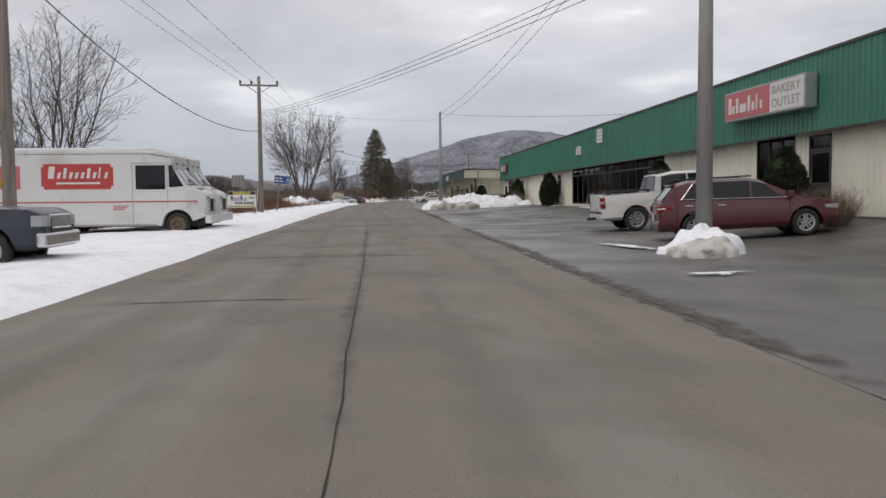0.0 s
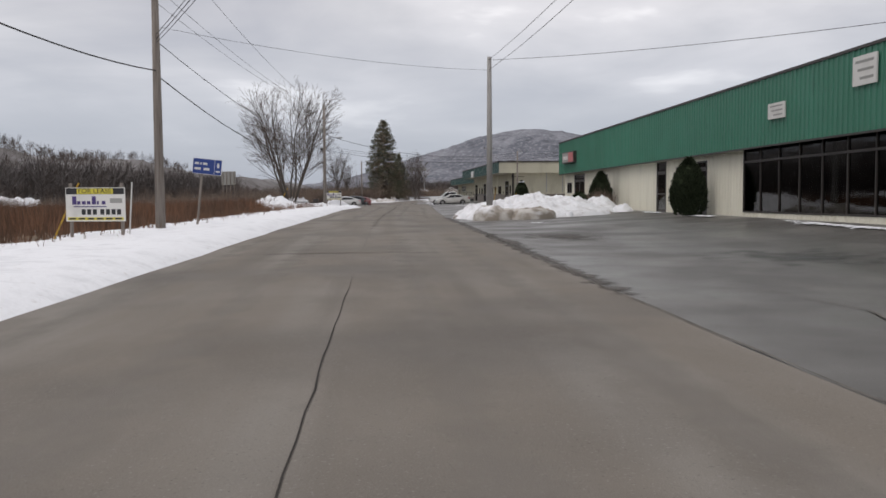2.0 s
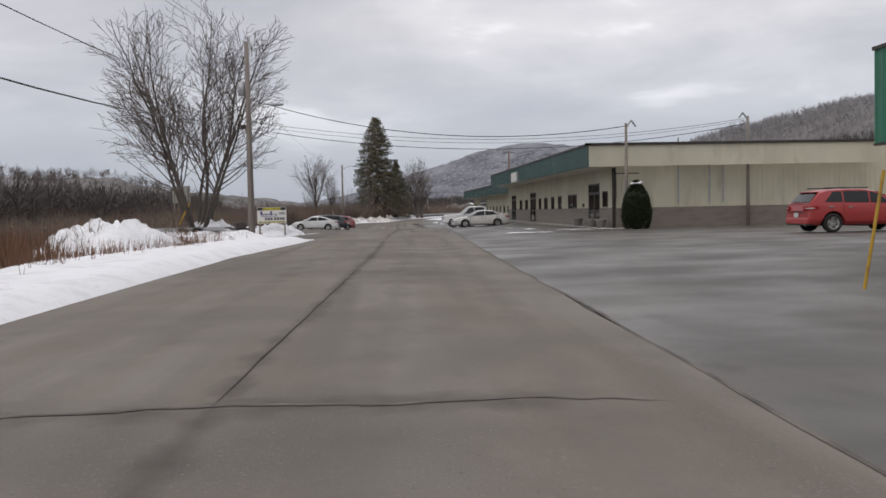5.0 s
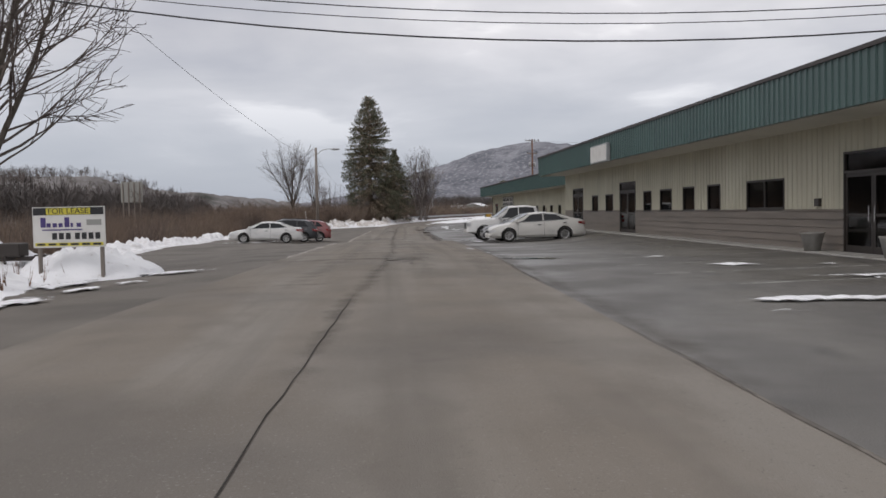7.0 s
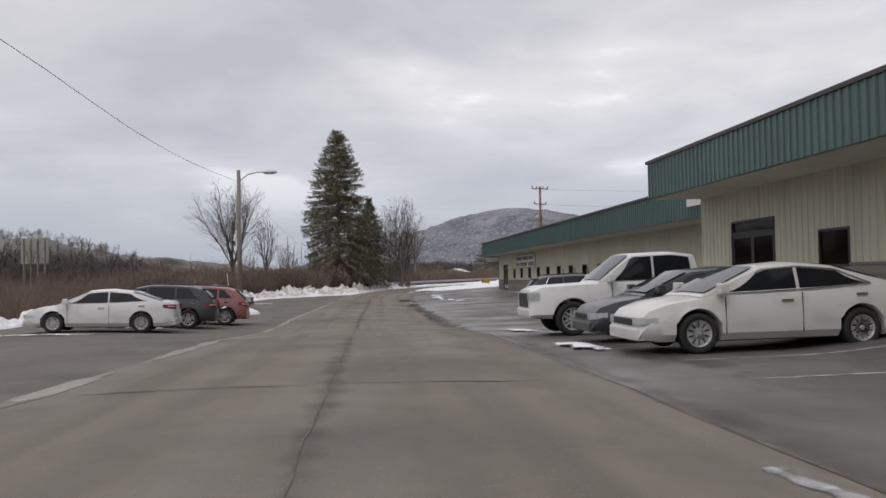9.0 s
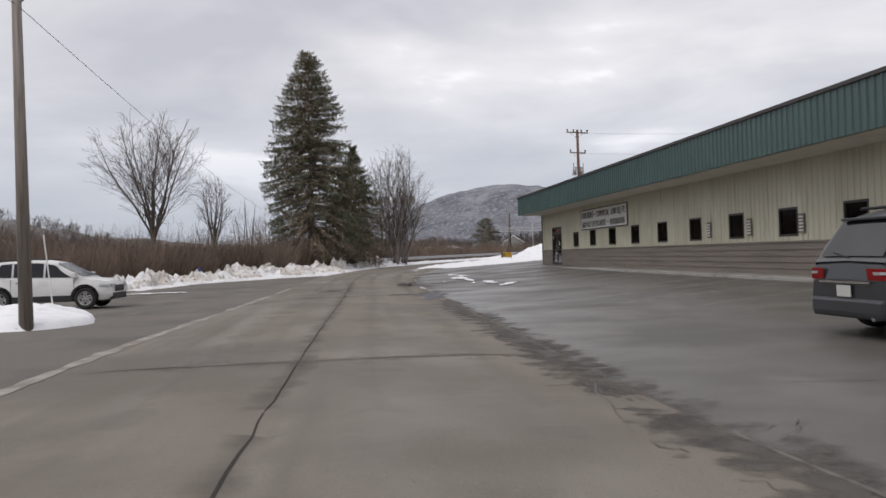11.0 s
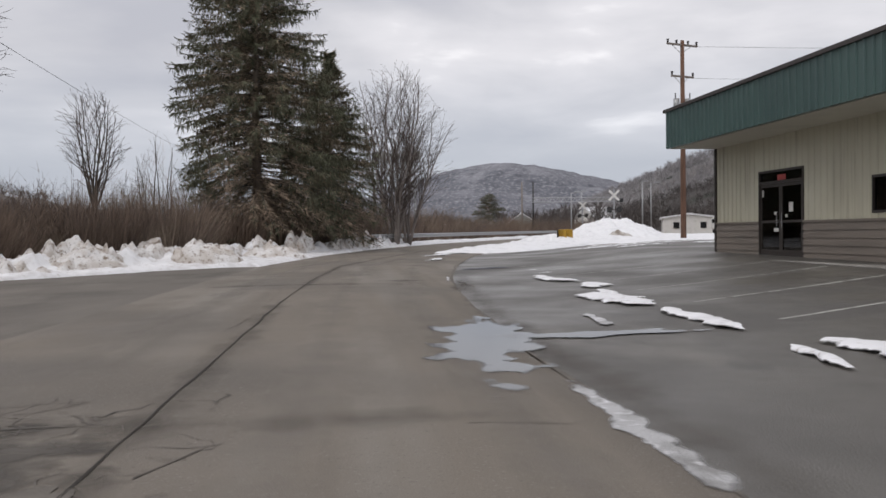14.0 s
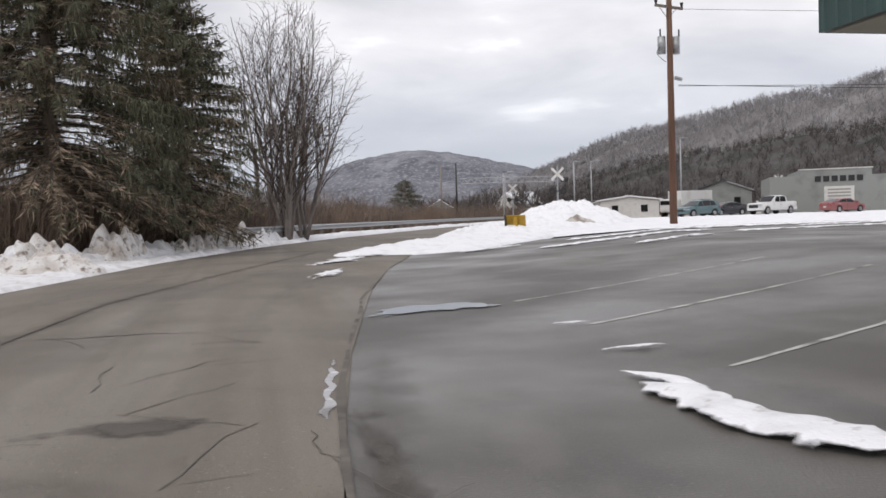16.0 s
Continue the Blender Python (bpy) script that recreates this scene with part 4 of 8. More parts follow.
# second half: set back, the same colours
GC = thing("teal_fascia_store", 0, 0, 0, 0, "cream ribbed store with taupe lap siding base and teal overhang", "commercial building")
CX, CF, CB, C0, C1 = 17.46, 15.82, 0.44, 164.4, 223.4
c_holes = [(213.85 - 3.6 * i, 215.0 - 3.6 * i, 1.64, 2.52) for i in range(1, 12)] + [(213.85, 215.0, 1.62, 2.5), (218.0, 220.5, CB + 0.03, 2.95)]
siding(GC, CX, -1, rects(C0, C1, 1.5, 3.95, [(a, b, max(c, 1.5), d) for a, b, c, d in c_holes]), CREAM, "front_wall", "cream ribbed steel front wall", pitch=0.3, proud=0.025)
for a, b, c, d in rects(C0, C1, CB, 1.5, [(218.0, 220.5, CB, 1.5)]):
    part("base_wall", boxed(CX + 0.02, CX + 0.16, a, b, c, d), INSIDE, GC)
boards(GC, CX, C0, C1, CB, 1.44, [(218.0, 220.5, CB, 1.44)])
part("base_cap", boxed(CX - 0.05, CX + 0.02, C0, 218.0, 1.44, 1.5), LAP, GC)
part("base_cap", boxed(CX - 0.05, CX + 0.02, 220.5, C1, 1.44, 1.5), LAP, GC)
siding(GC, CF, -1, [(161.6, 223.6, 3.93, 5.10)], TEAL, "fascia", "dull teal ribbed steel fascia on the overhang", pitch=0.3, proud=0.035, thick=0.12)
part("fascia_cap", boxed(CF - 0.07, CF + 0.2, 161.5, 223.7, 5.10, 5.20), DARK_TRIM, GC)
part("soffit", boxed(CF + 0.12, CX + 0.1, 161.6, 223.45, 3.91, 3.96), SOFFIT, GC, "pale flat soffit under the overhang")
part("end_fascia", boxed(CF + 0.12, 30, 223.45, 223.6, 3.93, 5.10), TEAL, GC)
part("corner_post", boxed(CX - 0.05, CX + 0.1, C1 + 0.02, C1 + 0.12, CB, 3.91), DARK_TRIM, GC)
rest_of_shell(GC, CX, 40, C0, C1, CB, 5.0, CREAM)
part("end_base", boxed(CX + 0.05, 40, C1 + 0.02, C1 + 0.06, CB, 1.5), LAP, GC)
for a, b, c, d in c_holes:
    if c < 1:
        dr = glass_door(GC, CX, a, b, c, d, 2, c + 2.1)
        part("number_bars", boxed(CX + 0.015, CX + 0.02, 219.0, 219.45, 2.65, 2.8), SIGN_RED, dr, "small red bar marking in the transom")
        for y, z, w, h in ((218.6, 1.75, 0.22, 0.26), (218.9, 1.6, 0.12, 0.08), (219.5, 1.68, 0.14, 0.08), (219.4, 1.2, 0.26, 0.1), (220.25, 2.2, 0.12, 0.2)):
            part("notice", boxed(CX + 0.012, CX + 0.017, y, y + w, z, z + h), SIGN_WHITE, dr, "small white paper notice")
    else:
        window(GC, CX, a, b, c, d, 0)
for y in (184.3, 188.2, 191.6, 194.9):
    sh = part("wall_plaque", boxed(CX - 0.06, CX - 0.026, y, y + 0.34, 1.72, 2.3), LAP, GC, "dark louvred plaque beside the window")
    for i in range(5):
        part("slat", boxed(CX - 0.075, CX - 0.06, y + 0.05, y + 0.29, 1.78 + 0.1 * i, 1.83 + 0.1 * i), SIGN_WHITE, sh)
part("walkway", boxed(CX - 1.0, CX - 0.06, C0, C1 + 0.4, CB - 0.25, CB + 0.02, bevel=0.02), CONCRETE, GC, "narrow concrete walk along the wall")

# rental banner
BN = thing("rental_banner", 0, 0, 0, 0, "long white banner with black lettering hung over the windows", "banner")
part("sheet", boxed(CX - 0.06, CX - 0.035, 204.6, 212.98, 2.57, 3.65), SIGN_WHITE, BN)
bm = bmesh.new()
for a, b, c, d in ((204.6, 212.98, 2.55, 2.59), (204.6, 212.98, 3.63, 3.67), (204.56, 204.6, 2.55, 3.67), (212.98, 213.02, 2.55, 3.67)):
    box(bm, CX - 0.07, CX - 0.03, a, b, c, d)
part("border", bm, INK, BN)
lettering("FOR RENT", 0.46, INK, facing_west(CX - 0.065, 212.75, 3.34), "letters", BN, 0.006, width=2.3)
lettering("FOR RENT", 0.46, INK, facing_west(CX - 0.065, 212.71, 3.33), "letters", BN, 0.006, width=2.3)
lettering("COMMERCIAL", 0.44, INK, facing_west(CX - 0.065, 209.85, 3.33), "letters", BN, 0.006, width=2.35)
lettering("6,000 SQ. FT.", 0.44, INK, facing_west(CX - 0.065, 207.2, 3.33), "letters", BN, 0.006, width=2.35)
lettering("BUILD-OUT OPPORTUNITIES", 0.44, INK, facing_west(CX - 0.065, 212.75, 2.82), "letters", BN, 0.006, width=4.6)
for i in range(10):
    part("number_bar", boxed(CX - 0.067, CX - 0.06, 207.35 - 0.245 * i - 0.15, 207.35 - 0.245 * i, 2.68, 2.98), INK, BN)
part("dash", boxed(CX - 0.067, CX - 0.06, 210.0, 210.3, 3.32, 3.37), INK, BN)
part("dash", boxed(CX - 0.067, CX - 0.06, 207.6, 207.9, 2.82, 2.87), INK, BN)

# ---- snow ----


def snow_strip(name, y0, y1, inner, outer, height, label, mat=SNOW, seed=0.0, step=0.35, n=16, lumps=0.3, apron=0.0):
    """A bank along the road from inner(y) out to outer(y), thin and ragged at both sides."""
    verts, faces, rows = [], [], 0
    for y in np.arange(y0, y1, step):
        a = inner(y) + 0.22 * wobble(y, 1, 0.9, seed) + 0.12 * wobble(y, 1, 2.6, seed)
        b = outer(y) + 1.2 * wobble(y, 7, 0.25, seed)
        for j in range(n):
            u = j / (n - 1)
            x = a + (b - a) * u
            prof = smooth01(u / 0.16) * (0.55 + 0.45 * smooth01((1 - u) / 0.5)) * smooth01((1 - u) / 0.12)
            if apron:
                prof = smooth01(u / 0.1) * (0.22 + 0.78 * smooth01((u - apron) / 0.22)) * smooth01((1 - u) / 0.15)
            ends = smooth01((y - y0) / 2.5) * smooth01((y1 - y) / 2.5)
            rough = lumps * (1.1 * wobble(x, y, 0.55, seed) + 1.2 * abs(wobble(x, y, 1.4, seed)) - 0.35 + 0.45 * wobble(x, y, 3.6, seed))
            h = height * prof * ends * max(0.1, 1 + rough) - (0.12 if u in (0, 1) else 0)
            verts.append((x, y, gz(x, y) + h + 0.012))
        rows += 1
    for i in range(rows - 1):
        for j in range(n - 1):
            k = i * n + j
            faces.append((k, k + 1, k + n + 1, k + n))
    return tagged(raw(name, verts, faces, mat, smooth=True), label, "snow bank", "snow banks beside the road", "structure")


snow_strip("snow_bank", -40, 116, lambda y: road_left(y) + 0.1, lambda y: table([(0, -13.5), (48, -10.5), (70, -9.5), (100, -8.0), (116, -7.0)], y), 0.22, "flat white roadside snow bank with ragged edge", seed=1.0, n=22, lumps=0.22)
snow_strip("snow_bank", 118, 137, lambda y: table([(118, -3.2), (128, -5.4), (137, -7.4)], y), lambda y: table([(118, -14), (137, -15)], y), 0.35, "lumpy ploughed snow bank beside the pull-off", seed=2.0, lumps=1.2, step=0.3, n=20)
snow_strip("snow_bank", 136, 213, lambda y: table([(136, -7.5), (150, -9.4), (176, -10.2), (206, -9.4), (213, -7.6)], y), lambda y: -12.0 if y < 190 else -11.0, 0.30, "low ragged snow bank along the brush", PILE_SNOW, seed=3.0, lumps=1.3, step=0.22, n=18, apron=0.3)
snow_strip("snow_bank", 211, 262, lambda y: table([(211, -7.0), (220, -5.2), (226, -0.7), (229, 2.2), (240, 4.5), (252, 7.6), (262, 10.8)], y), lambda y: table([(211, -10.5), (226, -7.5), (232, -4.0), (240, 0.8), (252, 4.9), (262, 9.3)], y), 0.40, "lumpy grey ploughed snow bank along the bend", PILE_SNOW, seed=4.0, lumps=1.3, step=0.2, n=30, apron=0.42)
snow_strip("snow_bank", 209, 258, lambda y: table([(209, -8.0), (220, -6.6), (226, -3.2), (232, -0.6), (240, 2.9), (252, 6.6), (258, 8.4)], y), lambda y: table([(209, -10.2), (226, -6.6), (232, -3.4), (240, 1.2), (258, 7.2)], y), 0.50, "rough grey-brown ridge of ploughed snow and debris", DEBRIS_SNOW, seed=14.0, lumps=1.8, step=0.16, n=24)
snow_strip("snow_bank", 258, 420, lambda y: road_left(y) + 0.05, lambda y: road_left(y) - 2.5, 0.25, "low snow edge under the guard rail", seed=5.0, step=2.0, lumps=0.4)


snow_strip("snow_bank", 40, 215, lambda y: -68 + 3 * wobble(y, 2, 0.05), lambda y: -79, 1.9, "low white snow bank across the reed field", seed=6.0, step=2.0, lumps=0.5)


def mound(name, x, y, rx, ry, h, label, seed, mat=SNOW, turn=0.0, rough=0.5, category="snow mound", n=44, sharp=1.0):
    """A ploughed heap: a lumpy height field on an oval foot."""
    c, s = math.cos(radians(turn)), math.sin(radians(turn))
    n, rings = (190, 40) if rx > 3 else (56, 20) if rx > 0.6 else (14, 5)
    verts, faces = [(x, y, gz(x, y) + h)], []
    for k in range(1, rings + 1):
        f = k / rings
        for i in range(n):
            a = 2 * math.pi * i / n
            rr = f * (1 + 0.22 * noise.noise(Vector((math.cos(a) * 1.5, math.sin(a) * 1.5, seed))))
            px, py = rx * rr * math.cos(a), ry * rr * math.sin(a)
            wx, wy = x + c * px - s * py, y + s * px + c * py
            lump = rough * (0.6 * wobble(wx, wy, 0.7, seed) + 0.6 * abs(wobble(wx, wy, 1.7, seed)) - 0.2 + 0.45 * abs(wobble(wx, wy, 3.3, seed)) + 0.12 * abs(wobble(wx, wy, 6.0, seed)))
            hz_ = h * (1 - f**1.7) ** sharp * (1 + lump) + (0.10 * rough * abs(wobble(wx, wy, 2.3, seed + 3)) + 0.06 * rough * wobble(wx, wy, 6.0, seed) if k < rings else 0)
            verts.append((wx, wy, gz(wx, wy) + (hz_ if k < rings else -0.05)))
    for i in range(n):
        faces.append((0, 1 + i, 1 + (i + 1) % n))
        for k in range(rings - 1):
            a, b = 1 + k * n, 1 + (k + 1) * n
            faces.append((a + i, b + i, b + (i + 1) % n, a + (i + 1) % n))
    return tagged(raw(name, verts, faces, mat, smooth=True), label, category)


mound("snow_mound", 9.0, 75.6, 4.4, 4.8, 1.0, "large lumpy heap of ploughed snow round a pole", 1.3, PILE_SNOW, rough=0.6, sharp=0.62)
mound("snow_mound", 6.0, 75.2, 1.4, 3.6, 0.70, "lumpy shoulder of ploughed snow beside the road", 2.1, PILE_SNOW, rough=1.0)
mound("snow_mound", 6.2, 71.9, 1.2, 1.8, 0.70, "lumpy snow heap packed round a pole", 2.9, PILE_SNOW, rough=1.0)
mound("snow_mound", 12.6, 76.0, 1.6, 1.5, 0.75, "crumbling tail of a snow heap", 3.2, PILE_SNOW, rough=1.0)
mound("snow_mound", 6.2, 70.35, 1.15, 0.7, 0.58, "dirty rounded block of icy ploughed snow", 4.4, DIRTY_SNOW, rough=0.55, sharp=0.32)
mound("snow_mound", 8.1, 70.15, 1.25, 0.75, 0.56, "dirty rounded block of icy ploughed snow", 5.4, DIRTY_SNOW, rough=0.55, sharp=0.32)
mound("snow_mound", 7.9, 17.3, 1.0, 0.8, 0.45, "small grey snow heap round a lamp pole", 6.4, SNOW, rough=1.0, sharp=0.6)
mound("snow_mound", 7.6, 16.4, 0.75, 0.55, 0.38, "dirty icy snow block", 6.9, DIRTY_SNOW, rough=0.6, sharp=0.5)
mound("snow_mound", 27.3, 266.5, 4.6, 5.0, 1.60, "tall white snow heap at the end of the lot", 7.4, SNOW, rough=0.35, sharp=1.1)
mound("snow_mound", 20.4, 257.5, 3.6, 4.5, 0.55, "low white snow heap at the lot corner", 8.4, SNOW, rough=0.7)
mound("snow_mound", 26.6, 262.2, 1.3, 0.7, 0.75, "dirty grey block in the snow heap", 8.9, DIRTY_SNOW, rough=0.5)
mound("snow_mound", 24.0, 263.0, 4.5, 3.5, 0.6, "low white shoulder of a snow heap", 8.6, SNOW, rough=0.6)
mound("snow_mound", 15.5, 245.5, 2.6, 8.5, 0.36, "low snow bank at the corner of the lot", 9.4, SNOW, turn=-38, rough=0.7)
mound("snow_mound", -4.4, 187.5, 1.9, 3.6, 0.5, "rounded snow heap round a lamp pole", 10.4, SNOW, turn=20, rough=0.4, sharp=0.6)
mound("snow_mound", -5.2, 129.5, 2.0, 1.6, 0.7, "lumpy snow heap round a sign", 11.4, SNOW, rough=0.9)
mound("snow_mound", -9.6, 133.0, 2.6, 3.0, 0.9, "lumpy snow heap beside a trailer", 12.4, SNOW, rough=0.9)
mound("snow_mound", -9.5, 112.0, 2.6, 6.0, 0.9, "rough snow heap beside the field", 13.4, SNOW, rough=1.0)
mound("snow_mound", 13.9, 75.0, 0.7, 0.6, 0.42, "small crumbling snow lump by the wall", 21.3, SNOW, rough=1.0)
for i in range(40):
    a, f = 0.157 * i + 0.3 * wobble(i, 2), 0.92 + 0.14 * wobble(i, 5, 0.9)
    px, py = 8.9 + 4.3 * f * math.cos(a), 75.3 + 5.0 * f * math.sin(a)
    if px > road_right(py) + 0.3 and px < 14.4:
        k = 0.14 + 0.16 * abs(wobble(i, 9, 0.77))
        mound("snow_lump", px, py, k, k * 0.8, k * 0.9, "loose lump of ploughed snow", 40.0 + i, SNOW if i % 3 else DIRTY_SNOW, rough=0.9, sharp=0.5, category="snow lump")
for i, (x, y) in enumerate(((-5.6, 221), (-3.0, 226.6), (0.6, 230), (2.8, 235.5), (-7.4, 217))):
    mound("snow_mound", x - 0.6, y + 0.5, 1.5, 1.0, 0.50 + 0.16 * (i % 3), "lumpy ploughed snow with brown debris", 14 + i, DEBRIS_SNOW, rough=0.9, sharp=0.7)
sheet_rows = [[(x, y) for x in spread(road_right(y) + 1.2, 120, 40)] for y in np.arange(247, 300, 1.5)]
tagged(sheet("snow_field", sheet_rows, SNOW, 0.03, relief=lambda x, y: 0.10 * wobble(x, y, 0.35) + 0.06 * wobble(x, y, 1.1) - 0.10 * (1 - smooth01((y - 247 + 2.5 * wobble(x, 0, 0.2)) / 4))), "flat snow-covered ground beyond the lot", "snow field", kind="structure")
# thin leftover snow on the lots
for i, (x, y, rx, ry, turn) in enumerate(((7.6, 152, 0.35, 1.6, 0), (7.9, 160, 0.4, 2.2, 0), 
                                          (6.2, 12.4, 0.55, 0.22, 10), (6.9, 19.6, 0.28, 1.6, 12), (7.2, 64.2, 0.35, 0.2, 0), (14.2, 40.0, 0.45, 3.0, 0), (14.2, 52.0, 0.35, 4.2, 0), (14.0, 63.0, 0.4, 1.8, 0), (14.2, 70.5, 0.4, 2.0, 0), (14.0, 76.5, 0.8, 2.0, 0), (13.2, 121.0, 0.5, 2.4, 80),
                                          (-3.9, 121.5, 0.7, 1.5, 0), (-3.4, 124.3, 0.35, 0.7, 0), (-2.9, 125.5, 0.3, 0.25, 0), (-2.7, 128.6, 1.2, 0.5, 0), (-4.6, 126.6, 0.8, 1.4, 0), (-3.4, 117.0, 0.8, 1.8, 0), (-5.5, 206.5, 1.8, 0.8, 0), (-6.2, 163.0, 1.8, 0.3, 0), (-4.9, 168.5, 1.4, 0.3, 0), (9.8, 236.5, 0.5, 2.4, -25), (11.3, 240.0, 0.5, 2.5, -30), (9.0, 231.0, 0.3, 1.6, -15))):
    blob("snow_patch", x, y, rx * 1.15, ry * 1.15, THIN_SNOW, "thin patch of half-melted snow on the asphalt", "snow patch", 30.0 + i, 0.012, turn, 0.035, ragged=0.75, group="melting snow patches")


def snow_streak(line, width, seed):
    """A thin ragged ridge of half-melted snow along a line."""
    pts = []
    for (x0, y0), (x1, y1) in zip(line, line[1:]):
        n = max(3, int(math.hypot(x1 - x0, y1 - y0) / 0.09))
        pts += [(x0 + (x1 - x0) * i / n, y0 + (y1 - y0) * i / n) for i in range(n)]
    verts, faces, cover, n = [], [], [], 9
    for i, (x, y) in enumerate(pts):
        a, b = pts[max(0, i - 3)], pts[min(len(pts) - 1, i + 3)]
        d = math.hypot(b[0] - a[0], b[1] - a[1]) or 1
        nx, ny = -(b[1] - a[1]) / d, (b[0] - a[0]) / d
        end = min(1.0, (i + 0.2) / 6, (len(pts) - 0.8 - i) / 6)
        wl, wr = (width * 0.68 * end * max(0.12, 0.85 + 0.9 * wobble(x, y, 1.3, seed + k) + 0.45 * wobble(x, y, 4.5, seed + k)) for k in (0, 20))
        for j in range(n):
            u = 2 * j / (n - 1) - 1
            o = u * (wl if u < 0 else wr)
            px, py = x + nx * o, y + ny * o
            h = 0.045 * end * (1 - abs(u) ** 2.5) * (0.8 + 0.9 * abs(wobble(px, py, 3.0, seed)))
            verts.append((px, py, gz(px, py) + 0.008 + (h if abs(u) < 1 else -0.015)))
            cover.append(1.15 * (1 - abs(u) ** 1.5) * end)
    for i in range(len(pts) - 1):
        for j in range(n - 1):
            k = i * n + j
            faces.append((k, k + n, k + n + 1, k + 1))
    ob = raw("snow_patch", verts, faces, THIN_SNOW, smooth=True)
    fade(ob, cover)
    tagged(ob, "ragged streak of half-melted snow on the asphalt", "snow patch", "melting snow patches", "structure")


for k, (line, width) in enumerate((
        (((10.3, 219.0), (10.8, 218.85), (11.2, 218.7)), 0.32), (((10.0, 217.7), (10.2, 216.9), (10.3, 216.0), (10.7, 215.0)), 0.5), (((10.6, 214.8), (10.45, 214.0), (10.4, 213.0)), 0.55), (((9.2, 211.3), (9.75, 211.5), (9.95, 210.6), (10.05, 209.5), (10.4, 209.1)), 0.7), (((10.25, 212.9), (10.2, 211.8), (10.1, 210.9)), 0.2),
        (((10.15, 209.0), (10.0, 208.0), (10.05, 206.9), (10.0, 205.7)), 0.3), (((9.9, 204.8), (9.7, 203.6), (9.62, 202.9)), 0.16), (((10.45, 205.2), (10.45, 203.5), (10.3, 201.6)), 0.42), (((11.15, 201.5), (10.8, 200.4), (10.35, 199.0)), 0.5), (((10.0, 218.2), (10.45, 216.8)), 0.14), (((6.0, 134.4), (6.1, 133.5)), 0.16),
        (((15.5, 236.5), (19, 238.2), (23, 239.2)), 0.5), (((18, 241.0), (24, 242.5), (31, 243.5)), 0.7), (((22, 236.8), (27, 238.0), (32.5, 238.6)), 0.4), (((17, 233.2), (20.5, 234.6)), 0.25), (((24, 245.0), (33, 246.2)), 0.9), (((27, 240.8), (33, 241.8)), 0.35), (((13.5, 238.5), (16.5, 240.5)), 0.5),
        (((7.7, 118.25), (8.7, 118.15), (9.8, 117.85), (10.9, 117.7)), 0.34), (((7.5, 116.9), (8.2, 116.8)), 0.22), (((9.8, 125.6), (10.6, 125.2), (11.3, 124.6)), 0.28), (((12.1, 124.6), (12.9, 124.5)), 0.22), (((9.5, 128.9), (10.4, 128.7)), 0.14), (((10.4, 220.8), (11.2, 220.5)), 0.1))):
    snow_streak(line, width, 60.0 + k)

# ---- poles and wires ----


def pole(name, x, y, z, h, r, mat, label, category="utility pole", group="utility poles"):
    p = thing(name, x, y, z, 0, label, category, group)
    part("shaft", rodded((0, 0, -0.3), (0, 0, h), r, r * 0.62, n=14), mat, p, smooth=True)
    return p


def cross_arm(p, z, half, turn, mat=WOOD_POLE, pins=(-1, -0.35, 1), brace=True):
    c, s = math.cos(radians(turn)), math.sin(radians(turn))
    a = part("cross_arm", boxed(-half, half, -0.06, 0.06, z - 0.06, z + 0.06, bevel=0.01), mat, p)
    a.rotation_euler = (0, 0, radians(turn))
    for k in pins:
        part("insulator", rodded((k * half * 0.95, 0, z + 0.06), (k * half * 0.95, 0, z + 0.30), 0.05, 0.085), PORCELAIN, a)
    if brace:
        for sgn in (-1, 1):
            part("brace", rodded((0, 0.09, z - 0.55), (sgn * half * 0.6, 0.09, z - 0.05), 0.02), GALV, a)


def street_arm(p, z, reach, turn, mat=GALV):
    c, s = math.cos(radians(turn)), math.sin(radians(turn))
    bm = bmesh.new()
    pts = [(0, 0, z - 0.5), (reach * 0.35 * c, reach * 0.35 * s, z - 0.1), (reach * 0.75 * c, reach * 0.75 * s, z + 0.02), (reach * c, reach * s, z)]
    for a, b in zip(pts, pts[1:]):
        rod(bm, a, b, 0.035, n=8)
    part("lamp_arm", bm, mat, p)
    bm = bmesh.new()
    bmesh.ops.create_uvsphere(bm, u_segments=14, v_segments=8, radius=1, matrix=Matrix.Translation(((reach + 0.25) * c, (reach + 0.25) * s, z - 0.02)) @ pose(0, 0, 0, 0, 0, turn) @ Matrix.Diagonal((0.42, 0.16, 0.11, 1)))
    part("lamp_head", bm, mat, p, smooth=True)


PL = pole("utility_pole", -7.2, 59.2, -0.1, 9.55, 0.18, WOOD_POLE, "weathered wooden utility pole with one cross-arm in the snow")
cross_arm(PL, 8.95, 1.3, 8, pins=(-1, -0.4, 1))
pole("utility_pole", 6.09, 71.2, 0.0, 8.15, 0.17, GREY_POLE, "plain grey pole standing in a snow heap")
P2 = pole("utility_pole", -5.76, 124.9, -0.15, 11.3, 0.2, WOOD_POLE, "weathered utility pole with a lamp arm beside the pull-off")
street_arm(P2, 7.7, 1.4, -5)
part("transformer", rodded((-0.35, 0, 8.2), (-0.35, 0, 9.0), 0.2, n=14), GALV, P2, "grey transformer can", smooth=True)
part("meter_box", boxed(-0.45, -0.15, -0.1, 0.1, 6.3, 6.55), DARK_TRIM, P2)
pole("utility_pole", 8.25, 18.1, 0.2, 10.6, 0.2, GREY_POLE, "thick grey pole standing in a snow heap")
pole("utility_pole", -9.9, 24.5, -0.1, 11.0, 0.2, WOOD_POLE, "weathered wooden utility pole beside parked vans")
